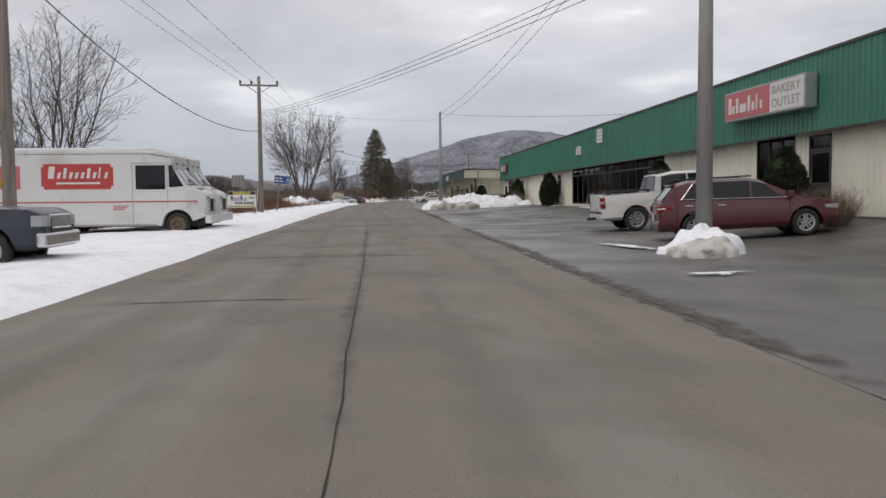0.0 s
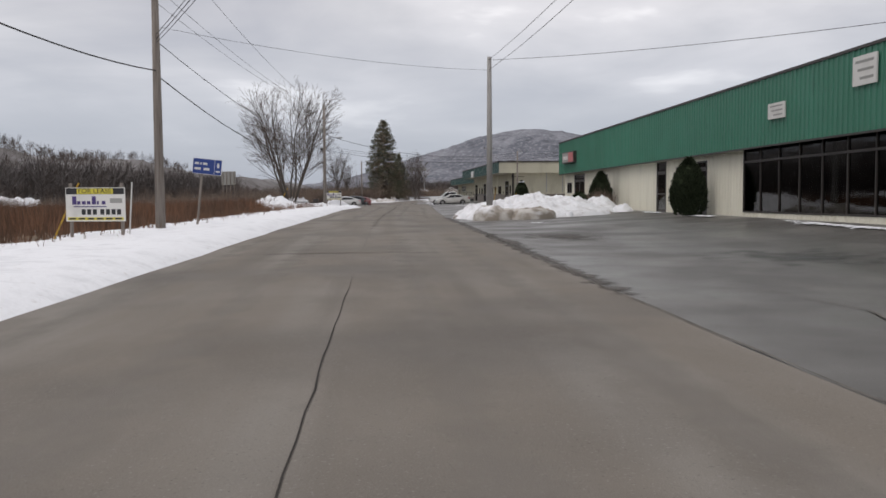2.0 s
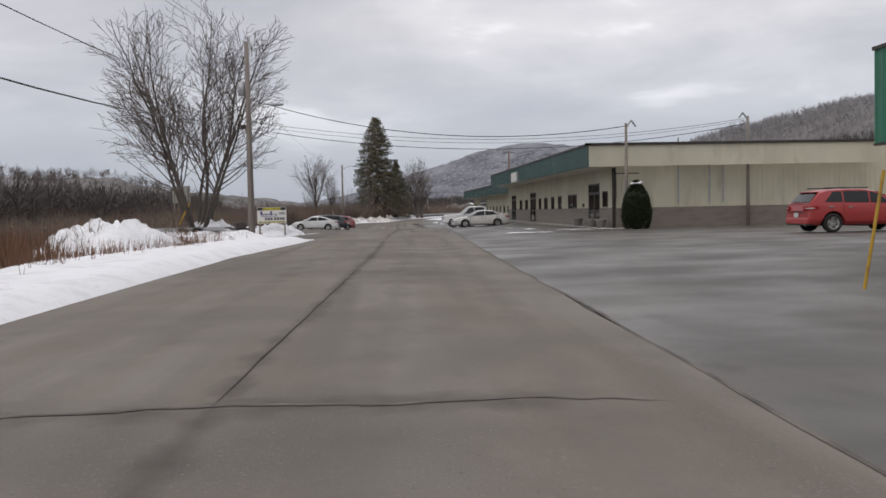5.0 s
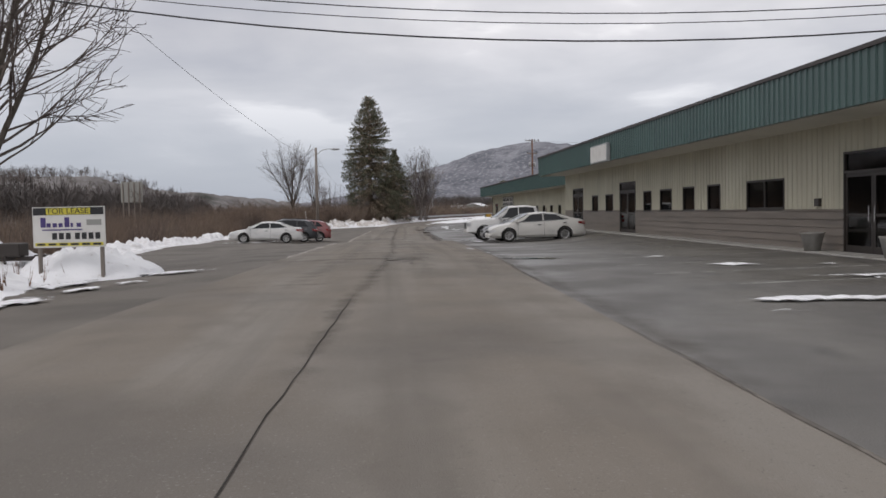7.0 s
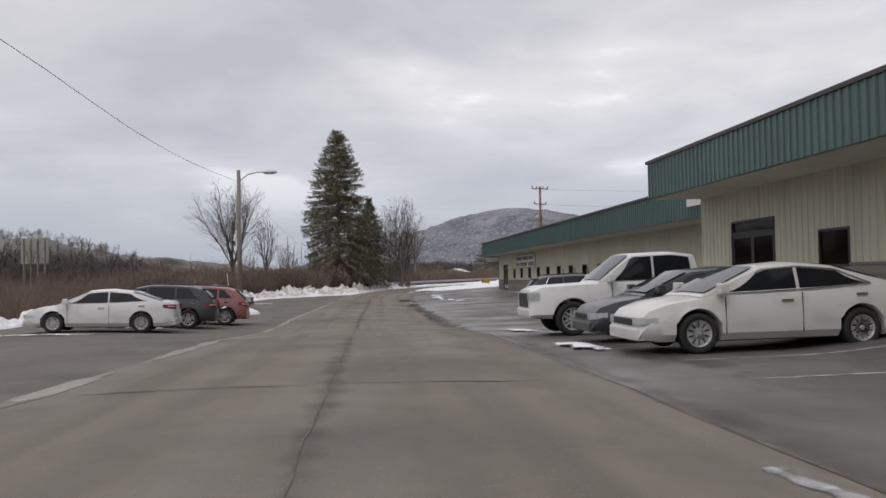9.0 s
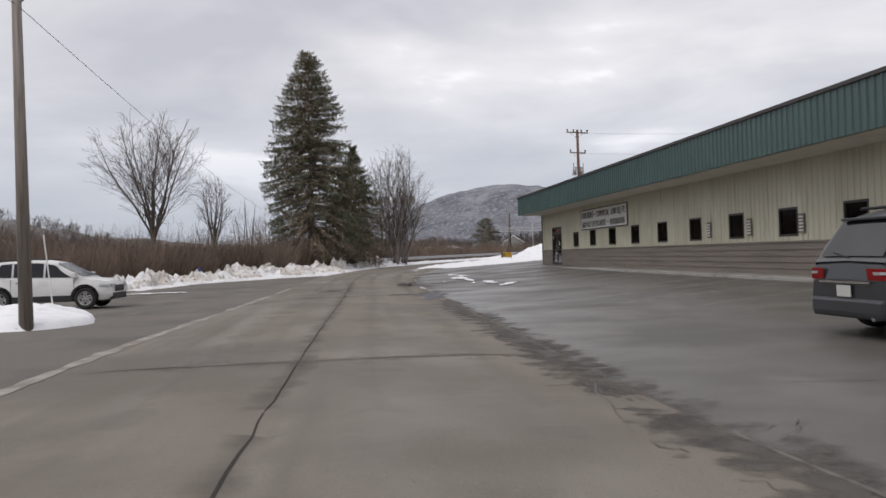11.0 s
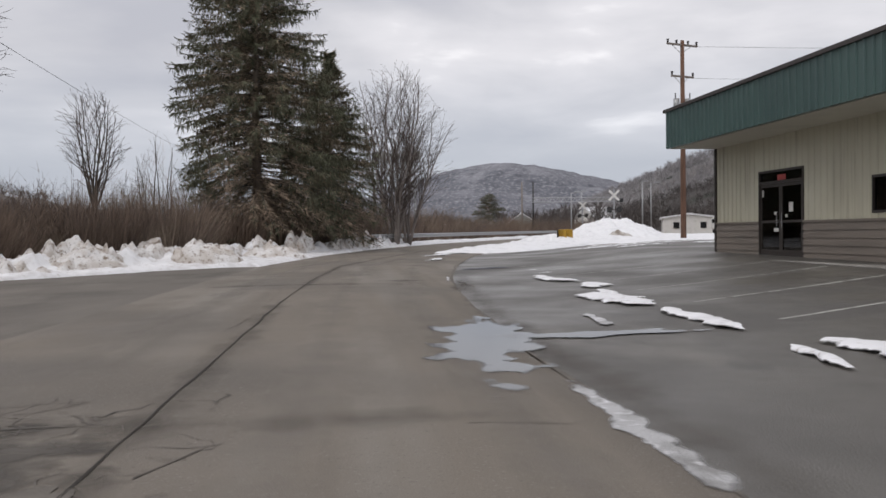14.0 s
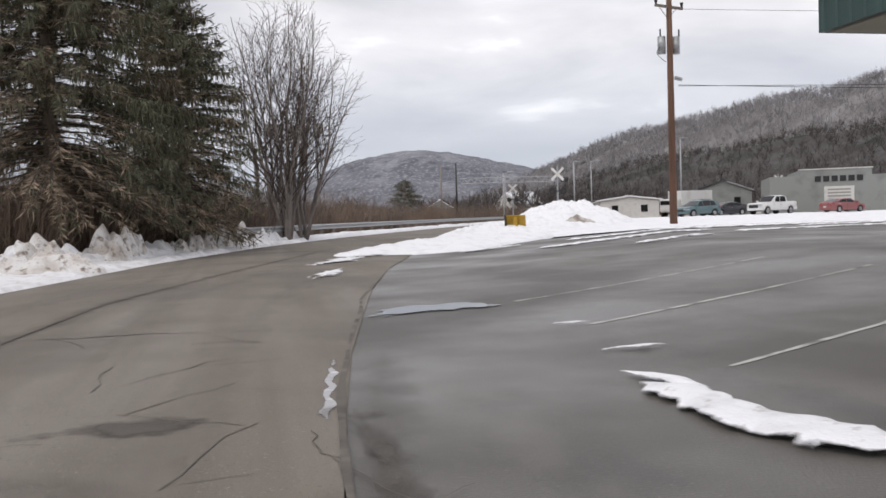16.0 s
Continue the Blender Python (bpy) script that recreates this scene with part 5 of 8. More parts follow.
PS = pole("street_lamp", -3.2, 184.4, 0.0, 8.05, 0.16, WOOD_POLE, "wooden street lamp pole with a curved arm", "street lamp", "street lamps")
street_arm(PS, 7.9, 1.5, -8)
PB = pole("utility_pole", 15.1, 120.6, 0.05, 5.75, 0.11, WOOD_POLE, "thin wooden service pole beside the building")
bm = bmesh.new()
rod(bm, (0, 0, 5.5), (0.3, 0, 5.9), 0.05), rod(bm, (0.3, 0, 5.9), (0.55, 0, 5.55), 0.05)
part("weatherhead", bm, GALV, PB)
part("step_bar", boxed(-0.7, 0.7, -0.03, 0.03, 3.0, 3.06), DARK_TRIM, PB)
PF = pole("utility_pole", 22.5, 122.0, 0.05, 6.2, 0.11, WOOD_POLE, "thin wooden service pole beside the building")
bm = bmesh.new()
rod(bm, (0, 0, 6.0), (-0.3, 0, 6.4), 0.05), rod(bm, (-0.3, 0, 6.4), (-0.5, 0, 6.1), 0.05)
part("weatherhead", bm, GALV, PF)
P4 = pole("utility_pole", 27.9, 252.1, 0.3, 13.6, 0.2, BROWN_POLE, "tall reddish-brown utility pole with two cross-arms and transformers")
cross_arm(P4, 13.3, 1.3, 20, WOOD_POLE, (-1, -0.4, 0.4, 1))
cross_arm(P4, 11.2, 0.95, 20, WOOD_POLE, (-1, 1))
for a in (-0.38, 0.38):
    part("transformer", rodded((a, 0.12, 8.9), (a, 0.12, 9.75), 0.2, n=14), GALV, P4, "grey transformer can", smooth=True)
for a in (-0.5, 0.0, 0.5):
    part("bushing", rodded((a, 0, 9.75), (a, 0, 10.1), 0.04), PORCELAIN, P4)
part("cable_box", rodded((0.25, 0, 7.7), (0.6, 0, 7.62), 0.10), GALV, P4)
bm = bmesh.new()
for k in range(10):
    a0, a1 = math.pi * k / 10, math.pi * (k + 1) / 10
    rod(bm, (-0.25 - 0.45 * math.sin(a0), 0, 9.4 - 0.9 * k / 10 - 0.0), (-0.25 - 0.45 * math.sin(a1), 0, 9.4 - 0.9 * (k + 1) / 10), 0.015, n=5)
part("drop_cable", bm, WIRE, P4)
for x, y, h in ((60.6, 394, 10), (57.9, 345, 9.4), (66.1, 324.7, 10.8), (100, 318, 11.5)):
    q = pole("light_pole", x, y, gz(x, y), h, 0.14, GALV, "tall grey light pole with a floodlight head", "light pole", "light poles")
    part("light_head", boxed(-0.1, 1.1, -0.2, 0.2, h - 0.05, h + 0.12, bevel=0.03), GALV, q)
pole("utility_pole", 46.0, 392.0, gz(46, 392), 12.5, 0.25, WOOD_POLE, "distant dark utility pole")


def wire(points, sag, r=0.012, name="power_line", label="thin black overhead wire"):
    """Wires hung between points."""
    bm = bmesh.new()
    for p, q in zip(points, points[1:]):
        p, q = Vector(p), Vector(q)
        n = 18
        at = [p.lerp(q, i / n) - Vector((0, 0, sag * 4 * (i / n) * (1 - i / n))) for i in range(n + 1)]
        for a, b in zip(at, at[1:]):
            rod(bm, a, b, r, n=5)
    tagged(part(name, bm, WIRE), label, "overhead wire", "overhead wires", "structure")


arm8 = (math.cos(radians(8)), math.sin(radians(8)))
for k, far in ((-1.23, -9.7), (-0.5, -8.9), (1.23, -7.2)):
    a = (-7.2 + k * arm8[0], 59.2 + k * arm8[1], 9.15)
    wire([(far, -20, 9.4), a], 0.5, 0.009)
    wire([a, (-5.9 + k * 0.25, 124.9, 10.9)], 0.8, 0.009)
for z0, z1, r in ((7.35, 7.0, 0.010), (7.15, 6.85, 0.012), (6.95, 6.7, 0.010)):
    wire([(8.25, 18.1, z0), (-7.2, 59.2, z1)], 0.5, r)
wire([(-9.9, 24.5, 8.2), (-7.2, 59.2, 5.75)], 1.35, 0.022, "telephone_cable", "thick black sagging telephone cable")
wire([(-9.9, 24.5, 8.2), (-12, -30, 8.6)], 0.8, 0.022, "telephone_cable", "thick black sagging telephone cable")
wire([(-7.2, 59.2, 5.6), (-5.76, 124.9, 6.7)], 1.8, 0.022, "telephone_cable", "thick black sagging telephone cable")
wire([(-7.2, 59.2, 6.8), (-5.76, 124.9, 7.6)], 1.2, 0.014, "telephone_cable", "thin black sagging telephone cable")
for z0, z1 in ((10.2, 8.0), (9.6, 7.5)):
    wire([(8.25, 18.1, z0), (6.05, 71.2, z1)], 0.9, 0.010)
wire([(6.05, 71.2, 8.0), (20, 40, 5.6)], 0.4, 0.010)
wire([(-7.2, 59.2, 7.3), (6.05, 71.2, 7.5)], 0.3, 0.007)
for z0, end, s, r in ((7.9, (15.2, 120.6, 5.65), 1.25, 0.022), (6.6, (22.3, 122.0, 6.1), 1.1, 0.012), (6.4, (22.3, 122.0, 6.0), 1.15, 0.010), (6.2, (22.3, 122.0, 5.8), 1.3, 0.018)):
    wire([(-5.76, 124.9, z0), end], s, r)
wire([(-5.76, 124.9, 8.3), (-3.2, 184.4, 7.4)], 0.9, 0.009)
wire([(-3.2, 184.4, 7.4), (-6.0, 300, 8.0)], 1.0, 0.008)
for dz in (13.5, 13.5, 11.4):
    wire([(27.9, 252.1, dz), (120, 225, dz - 1.5)], 1.2, 0.010)
wire([(28.3, 252.1, 7.6), (90, 236, 7.0)], 0.4, 0.014)
wire([(28.3, 252.1, 7.65), (90, 231, 5.2)], 0.5, 0.014)

# ---- signs ----


def lease_sign(x, y, z, rz, slanted=True):
    s = thing("lease_sign", x, y, z, rz, "white lease sign board with yellow strip on wooden stakes", "sign", "lease signs")
    b = part("board", boxed(-0.9, 0.9, -0.02, 0.02, 0.62, 1.62), SIGN_WHITE, s)
    part("top_strip", boxed(-0.88, 0.88, -0.026, -0.02, 1.42, 1.6), INK, b)
    part("letter_strip", boxed(-0.55, 0.55, -0.031, -0.026, 1.43, 1.59), SIGN_YELLOW, b)
    lettering("FOR LEASE", 0.19, INK, Matrix.Translation((0, -0.033, 1.51)) @ pose(0, 0, 0, 90), "letters", b, 0.003, "CENTER", 1.0)
    for i, w in enumerate((0.13, 0.10, 0.11, 0.10, 0.12, 0.06, 0.11)):
        part("name_bar", boxed(-0.70 + 0.15 * i, -0.70 + 0.15 * i + w, -0.028, -0.021, 1.12, 1.22 + (0.14 if i in (0, 4) else 0.0)), PURPLE, b)
    part("underline", boxed(-0.66, 0.34, -0.027, -0.021, 1.04, 1.07), PURPLE, b)
    part("logo_bars", boxed(0.45, 0.82, -0.027, -0.021, 1.16, 1.3), GREY_INK, b)
    for i in range(7):
        part("number_bar", boxed(-0.42 + 0.17 * i + (0.06 if i > 2 else 0), -0.30 + 0.17 * i + (0.06 if i > 2 else 0), -0.028, -0.021, 0.82, 0.98), INK, b)
    part("small_print_bars", boxed(-0.85, 0.85, -0.027, -0.021, 0.66, 0.74), SIGN_YELLOW, b)
    for i in range(6):
        part("print_bar", boxed(-0.8 + 0.28 * i, -0.6 + 0.28 * i, -0.03, -0.027, 0.675, 0.725), INK, b)
    for k in (-0.78, 0.78):
        part("post", boxed(k - 0.04, k + 0.04, 0.025, 0.10, -0.4, 1.62 if not slanted else 1.75), WOOD_POLE, s)
    if slanted:
        part("stake", rodded((-1.35, 0.1, 0.1), (-0.55, 0.1, 1.75), 0.03), YELLOW, s, "leaning yellow stake")
    return s


lease_sign(-7.72, 53.85, -0.02, -8)
lease_sign(-5.0, 128.1, 0.05, -6, False)

BS = thing("street_sign", -6.3, 61.9, 0.0, 4, "small tilted blue sign board on a leaning post", "sign")
part("post", rodded((-0.22, 0, -0.2), (0.05, 0, 2.25), 0.045), WOOD_POLE, BS)
b = part("panel", boxed(-0.55, 0.55, -0.08, -0.05, 2.16, 2.76), SIGN_WHITE, BS)
b.rotation_euler = (0, radians(6), 0)
part("face", boxed(-0.535, 0.27, -0.087, -0.08, 2.175, 2.745), SIGN_BLUE, b)
part("badge", boxed(0.285, 0.535, -0.087, -0.08, 2.175, 2.745), SIGN_BLUE, b)
for z, ws in ((2.56, (0.15, 0.05, 0.17)), (2.36, (0.24, 0.0, 0.22))):
    x0 = -0.47
    for w in ws:
        if w:
            part("text_bar", boxed(x0, x0 + w, -0.091, -0.087, z - 0.045, z + 0.045), SIGN_WHITE, b)
        x0 += w + 0.05
part("badge_bar", boxed(0.37, 0.45, -0.091, -0.087, 2.44, 2.62), SIGN_WHITE, b)
part("badge_foot", boxed(0.33, 0.49, -0.091, -0.087, 2.27, 2.33), SIGN_WHITE, b)

# shop signs on the green front
SB = thing("shop_sign", AF - 0.3, 28.25, 4.55, 0, "red and white lightbox sign on the green front", "sign")
part("cabinet", boxed(-0.15, 0.25, -3.15, 3.15, -0.55, 0.55, bevel=0.02), GALV, SB)
part("red_panel", boxed(-0.165, -0.15, -0.65, 3.08, -0.48, 0.48), PINK_RED, SB)
part("white_panel", boxed(-0.165, -0.15, -3.08, -0.70, -0.48, 0.48), SIGN_WHITE, SB)
for i, (w, h) in enumerate(((0.26, 0.6), (0.2, 0.3), (0.2, 0.55), (0.3, 0.3), (0.2, 0.3), (0.2, 0.55), (0.2, 0.3), (0.1, 0.55), (0.16, 0.3))):
    part("name_bar", boxed(-0.175, -0.165, 2.75 - 0.34 * i - w, 2.75 - 0.34 * i, -0.28, -0.28 + h), SIGN_WHITE, SB)
lettering("BAKERY", 0.42, GREY_INK, facing_west(-0.17, -0.85, 0.22), "letters", SB, 0.004, width=2.0)
lettering("OUTLET", 0.42, GREY_INK, facing_west(-0.17, -0.85, -0.22), "letters", SB, 0.004, width=2.0)
for y, z, w, h in ((51.8, 4.55, 1.25, 0.85), (57.4, 3.95, 1.3, 0.55)):
    sg = thing("wall_sign", AF - 0.10, y, z + 0.0068 * (95.6 - y), 0, "small white sign board on the green steel front", "sign", "small signs on the green front")
    part("panel", boxed(0, 0.05, -w / 2, w / 2, -h / 2, h / 2), SIGN_WHITE, sg)
    for k in range(3):
        part("text_bar", boxed(-0.006, 0, -w * 0.38, w * (0.38 - 0.1 * k), h * (0.25 - 0.28 * k), h * (0.34 - 0.28 * k)), GREY_INK, sg)
sg = thing("wall_sign", AF - 0.25, 91.5, 3.95, 0, "small dark lightbox sign with a red panel", "sign")
part("cabinet", boxed(0, 0.3, -1.95, 1.95, -0.42, 0.42, bevel=0.02), DARK_TRIM, sg)
part("white_panel", boxed(-0.012, 0, -0.2, 1.85, -0.34, 0.34), GREY_INK, sg)
part("red_panel", boxed(-0.012, 0, -1.85, -0.25, -0.34, 0.34), PINK_RED, sg)
for k in range(5):
    part("text_bar", boxed(-0.018, -0.012, 1.5 - 0.33 * k - 0.22, 1.5 - 0.33 * k, -0.15, 0.12), SIGN_WHITE, sg)
sg = thing("wall_sign", BF - 0.22, 146.8, 3.95, 0, "blank white lightbox sign on the teal fascia", "sign")
part("cabinet", boxed(0, 0.18, -1.55, 1.55, -0.42, 0.42, bevel=0.02), GALV, sg)
part("panel", boxed(-0.01, 0, -1.48, 1.48, -0.36, 0.36), SIGN_WHITE, sg)
sg = thing("wall_sign", CF - 0.06, 166.5, 4.45, 0, "small pale sign on the teal fascia", "sign")
part("panel", boxed(-0.01, 0.02, -0.9, 0.9, -0.2, 0.2), SIGN_WHITE, sg)

# sign on tall legs beyond the bend, a board of plain letter shapes
ZS = thing("roadside_sign", 11.1, 287.0, 0.4, -4, "distant open-frame sign with grey letter shapes on legs", "sign")
for k in (-1.7, 1.7):
    part("leg", rodded((k, 0, -0.3), (k, 0, 9.9), 0.13), GALV, ZS)
for i, w in enumerate((1.0, 0.35, 0.9, 0.9, 0.9)):
    x = -2.6 + 1.1 * i + (0.0 if i < 1 else -0.1 if i == 1 else -0.4)
    part("letter_shape", boxed(x, x + w, -0.2, 0.0, 8.5, 9.4 if i not in (2, 3) else 9.25), GREY_INK, ZS)
part("frame", boxed(-2.8, 2.8, -0.02, 0.1, 8.3, 8.45), GALV, ZS)
BL = thing("billboard", -38.7, 253.0, -0.4, -14, "small distant billboard seen from behind on posts", "billboard")
part("panel", boxed(-1.9, 1.9, -0.1, 0.1, 5.0, 8.4), GREY_INK, BL)
for k in (-1.5, -0.5, 0.5, 1.5):
    part("post", boxed(k - 0.07, k + 0.07, -0.28, -0.1, -0.3, 8.2), WOOD_POLE, BL)

# yellow plough blade in the snow, blue marker, stakes
YP = thing("plough_blade", 20.6, 255.2, 0.40, -25, "upright yellow steel plough blade stuck in the snow", "plough blade")
bm = bmesh.new()
for i in range(8):
    a0, a1 = -0.5 + i * 0.14, -0.5 + (i + 1) * 0.14
    v = [bm.verts.new(p) for p in ((-0.5, 0.25 * math.cos(a0 * 2), 0.5 + 0.8 * a0), (0.5, 0.25 * math.cos(a0 * 2), 0.5 + 0.8 * a0), (0.5, 0.25 * math.cos(a1 * 2), 0.5 + 0.8 * a1), (-0.5, 0.25 * math.cos(a1 * 2), 0.5 + 0.8 * a1))]
    bm.faces.new(v)
bmesh.ops.remove_doubles(bm, verts=bm.verts[:], dist=0.001)
bmesh.ops.solidify(bm, geom=bm.faces[:], thickness=0.05)
part("blade", bm, YELLOW, YP)
part("rib", boxed(-0.1, 0.1, -0.05, 0.12, 0.12, 0.95), YELLOW, YP)
part("side_plate", boxed(-0.55, -0.5, -0.15, 0.35, 0.05, 1.05), DARK_TRIM, YP)
BM = thing("marker_post", -6.0, 223.5, 0.0, 0, "short blue plastic marker post in the snow", "marker post")
part("tube", rodded((0, 0, -0.1), (0, 0, 0.95), 0.09, 0.09), SIGN_BLUE, BM, smooth=True)
part("cap", rodded((0, 0, 0.95), (0, 0, 1.1), 0.10, 0.05), SIGN_BLUE, BM)
for x, y, z, lean, h, mat, lab in ((-4.6, 190.5, 0.1, -0.22, 2.3, SIGN_WHITE, "leaning white snow stake"), (7.9, 84.5, 0.2, 0.25, 1.5, YELLOW, "leaning yellow snow stake"), (9.6, 86.0, 0.2, 0.1, 1.15, YELLOW, "leaning yellow snow stake"), (-6.9, 54.3, 0.0, 0.12, 1.75, SIGN_WHITE, "leaning white snow stake")):
    tagged(part("snow_stake", rodded((x, y, z), (x + lean, y, z + h), 0.022), mat), lab, "stake", "snow stakes")

# guard rail round the bend
GR = thing("guard_rail", 0, 0, 0, 0, "galvanised steel guard rail on wooden posts round the bend", "guard rail")
pts = [(road_left(y) - 0.9 - 0.3, y) for y in np.arange(253, 410, 3.0)]
verts, faces = [], []
prof = [(0.0, 0.50), (0.07, 0.56), (0.0, 0.62), (0.0, 0.68), (0.07, 0.74), (0.0, 0.80)]
for i, (x, y) in enumerate(pts):
    nx, ny = pts[min(i + 1, len(pts) - 1)][0] - pts[max(i - 1, 0)][0], pts[min(i + 1, len(pts) - 1)][1] - pts[max(i - 1, 0)][1]
    d = math.hypot(nx, ny)
    for o, z in prof:
        verts.append((x + ny / d * o, y - nx / d * o, gz(x, y) + z + 0.1))
for i in range(len(pts) - 1):
    for j in range(5):
        k = i * 6 + j
        faces.append((k, k + 1, k + 7, k + 6))
rail = raw("rail", verts, faces, GALV, GR)
rail.modifiers.new("thick", "SOLIDIFY").thickness = 0.02
for x, y in pts[::1]:
    part("post", boxed(x - 0.16, x - 0.02, y - 0.08, y + 0.08, gz(x, y) - 0.2, gz(x, y) + 0.88), WOOD_POLE, GR)

# rail crossing signals far beyond the snow


def crossing(x, y, z, rz):
    c = thing("rail_crossing_signal", x, y, z, rz, "white rail crossing crossbuck signal with lamps on a mast", "crossing signal", "rail crossing signals")
    part("mast", rodded((0, 0, -0.4), (0, 0, 5.2), 0.08), GALV, c)
    for a in (45, -45):
        b = part("crossbuck_blade", boxed(-0.75, 0.75, -0.12, -0.09, -0.11, 0.11), SIGN_WHITE, c)
        b.matrix_local = pose(0, 0, 4.5, 0, a, 0)
    part("lamp_bar", boxed(-0.7, 0.7, -0.1, 0.05, 2.95, 3.05), DARK_TRIM, c)
    for k in (-0.5, 0.5):
        part("lamp_target", rodded((k, -0.12, 3.0), (k, -0.16, 3.0), 0.3, 0.3, n=18), BLACK, c)
        part("lamp_lens", rodded((k, -0.16, 3.0), (k, -0.2, 3.0), 0.12, 0.12, n=14), DARK_TRIM, c)
    return c


s = crossing(33.6, 285.0, 0.5, -8)
bm = bmesh.new()
for z in (3.9, 4.35):
    rod(bm, (-8.5, 0.4, z), (0, 0.4, z), 0.04)
for i in range(14):
    rod(bm, (-8.5 + 0.6 * i, 0.4, 3.9), (-8.2 + 0.6 * i, 0.4, 4.35), 0.025)
    rod(bm, (-8.2 + 0.6 * i, 0.4, 4.35), (-7.9 + 0.6 * i, 0.4, 3.9), 0.025)
part("cantilever", bm, GALV, s, "open lattice cantilever arm")
part("cantilever_lamps", boxed(0.4, 1.0, 0.2, 0.5, 3.8, 4.2), BLACK, s)
crossing(40.6, 322.0, 0.6, -8)
crossing(75.0, 315.0, 0.7, -8)
for x, y, h in ((33.0, 300.0, 5.6), (46.0, 308.0, 7.2)):
    p = pole("street_lamp", x, y, 0.4, h, 0.08, GALV, "slim grey street lamp by the rail crossing", "street lamp", "lamps by the crossing")
    part("lamp_arm", rodded((0, 0, h - 0.1), (0.9, 0, h + 0.1), 0.04), GALV, p)
    part("lamp_head", boxed(0.5, 1.2, -0.14, 0.14, h + 0.02, h + 0.16, bevel=0.03), GALV, p)
pole("utility_pole", 34.9, 330.0, 0.4, 8.7, 0.16, BLACK, "dark tarred pole beyond the bend")

# ---- hills ----


def hill(name, xs, ys, height, bump, mat, label, seed):
    r = random.Random(seed)
    verts = [(x + r.uniform(-0.25, 0.25) * (xs[1] - xs[0]), y, height(x, y) + bump * (r.random() - 0.3) * smooth01(height(x, y) / 5)) for y in ys for x in xs]
    n = len(xs)
    faces = [(i * n + j, i * n + j + 1, (i + 1) * n + j + 1, (i + 1) * n + j) for i in range(len(ys) - 1) for j in range(n - 1)]
    return tagged(raw(name, verts, faces, mat), label, "hill", kind="structure")


def west_height(x, y):
    return -0.8 + (19.0 + 5 * wobble(y, 0, 0.006) + 5 * wobble(y, 9, 0.02)) * smooth01((-x - 95) / 55) * (1 - 0.4 * smooth01((-x - 260) / 160))


hill("hill_west", list(np.arange(-420, -94, 8.0)), list(np.arange(-150, 1500, 9.0)), west_height, 2.5, WOODS, "low wooded rise of bare grey-brown trees", 3)


def east_height(x, y):
    return -0.5 + (103 + 12 * wobble(x * 0.4, y, 0.004) + 10 * wobble(x, y, 0.012)) * smooth01((x - 190) / 360) ** 1.3 * (1 - 0.75 * smooth01((y - 1250) / 700))


hill("hill_east", list(np.arange(180, 900, 11.0)), list(np.arange(-260, 2000, 11.0)), east_height, 2.0, WOODS, "steep hillside of bare grey woods with snow between, haze in its colour", 4)


def near_height(x, y):
    return -0.8 + (42 + 7 * wobble(x, y, 0.006) + 5 * wobble(x, y, 0.02)) * smooth01((x - 165) / 165) * (1 - 0.8 * smooth01((y - 800) / 400)) * smooth01((y - 150) / 220)


hill("hill_east_near", list(np.arange(160, 420, 8.0)), list(np.arange(120, 1250, 9.0)), near_height, 2.0, DARK_WOODS, "lower dark brown wooded slope before the ridge", 6)


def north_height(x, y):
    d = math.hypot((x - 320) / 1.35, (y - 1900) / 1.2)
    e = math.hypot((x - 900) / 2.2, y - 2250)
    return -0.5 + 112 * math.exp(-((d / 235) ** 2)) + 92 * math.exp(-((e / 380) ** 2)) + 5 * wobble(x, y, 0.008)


hill("hill_north", list(np.arange(-700, 2100, 16.0)), list(np.arange(1250, 2700, 18.0)), north_height, 5.0, FAR_WOODS, "distant rounded wooded hill dusted with snow, haze in its colour", 5)

# ---- plants ----


def limb(verts, faces, p, q, r0, r1, n=4):
    d = (q - p).normalized()
    u = d.orthogonal().normalized()
    w = d.cross(u)
    k = len(verts)
    for c, r in ((p, r0), (q, r1)):
        for i in range(n):
            a = 2 * math.pi * i / n
            verts.append(c + u * (r * math.cos(a)) + w * (r * math.sin(a)))
    for i in range(n):
        j = (i + 1) % n
        faces.append((k + i, k + j, k + n + j, k + n + i))


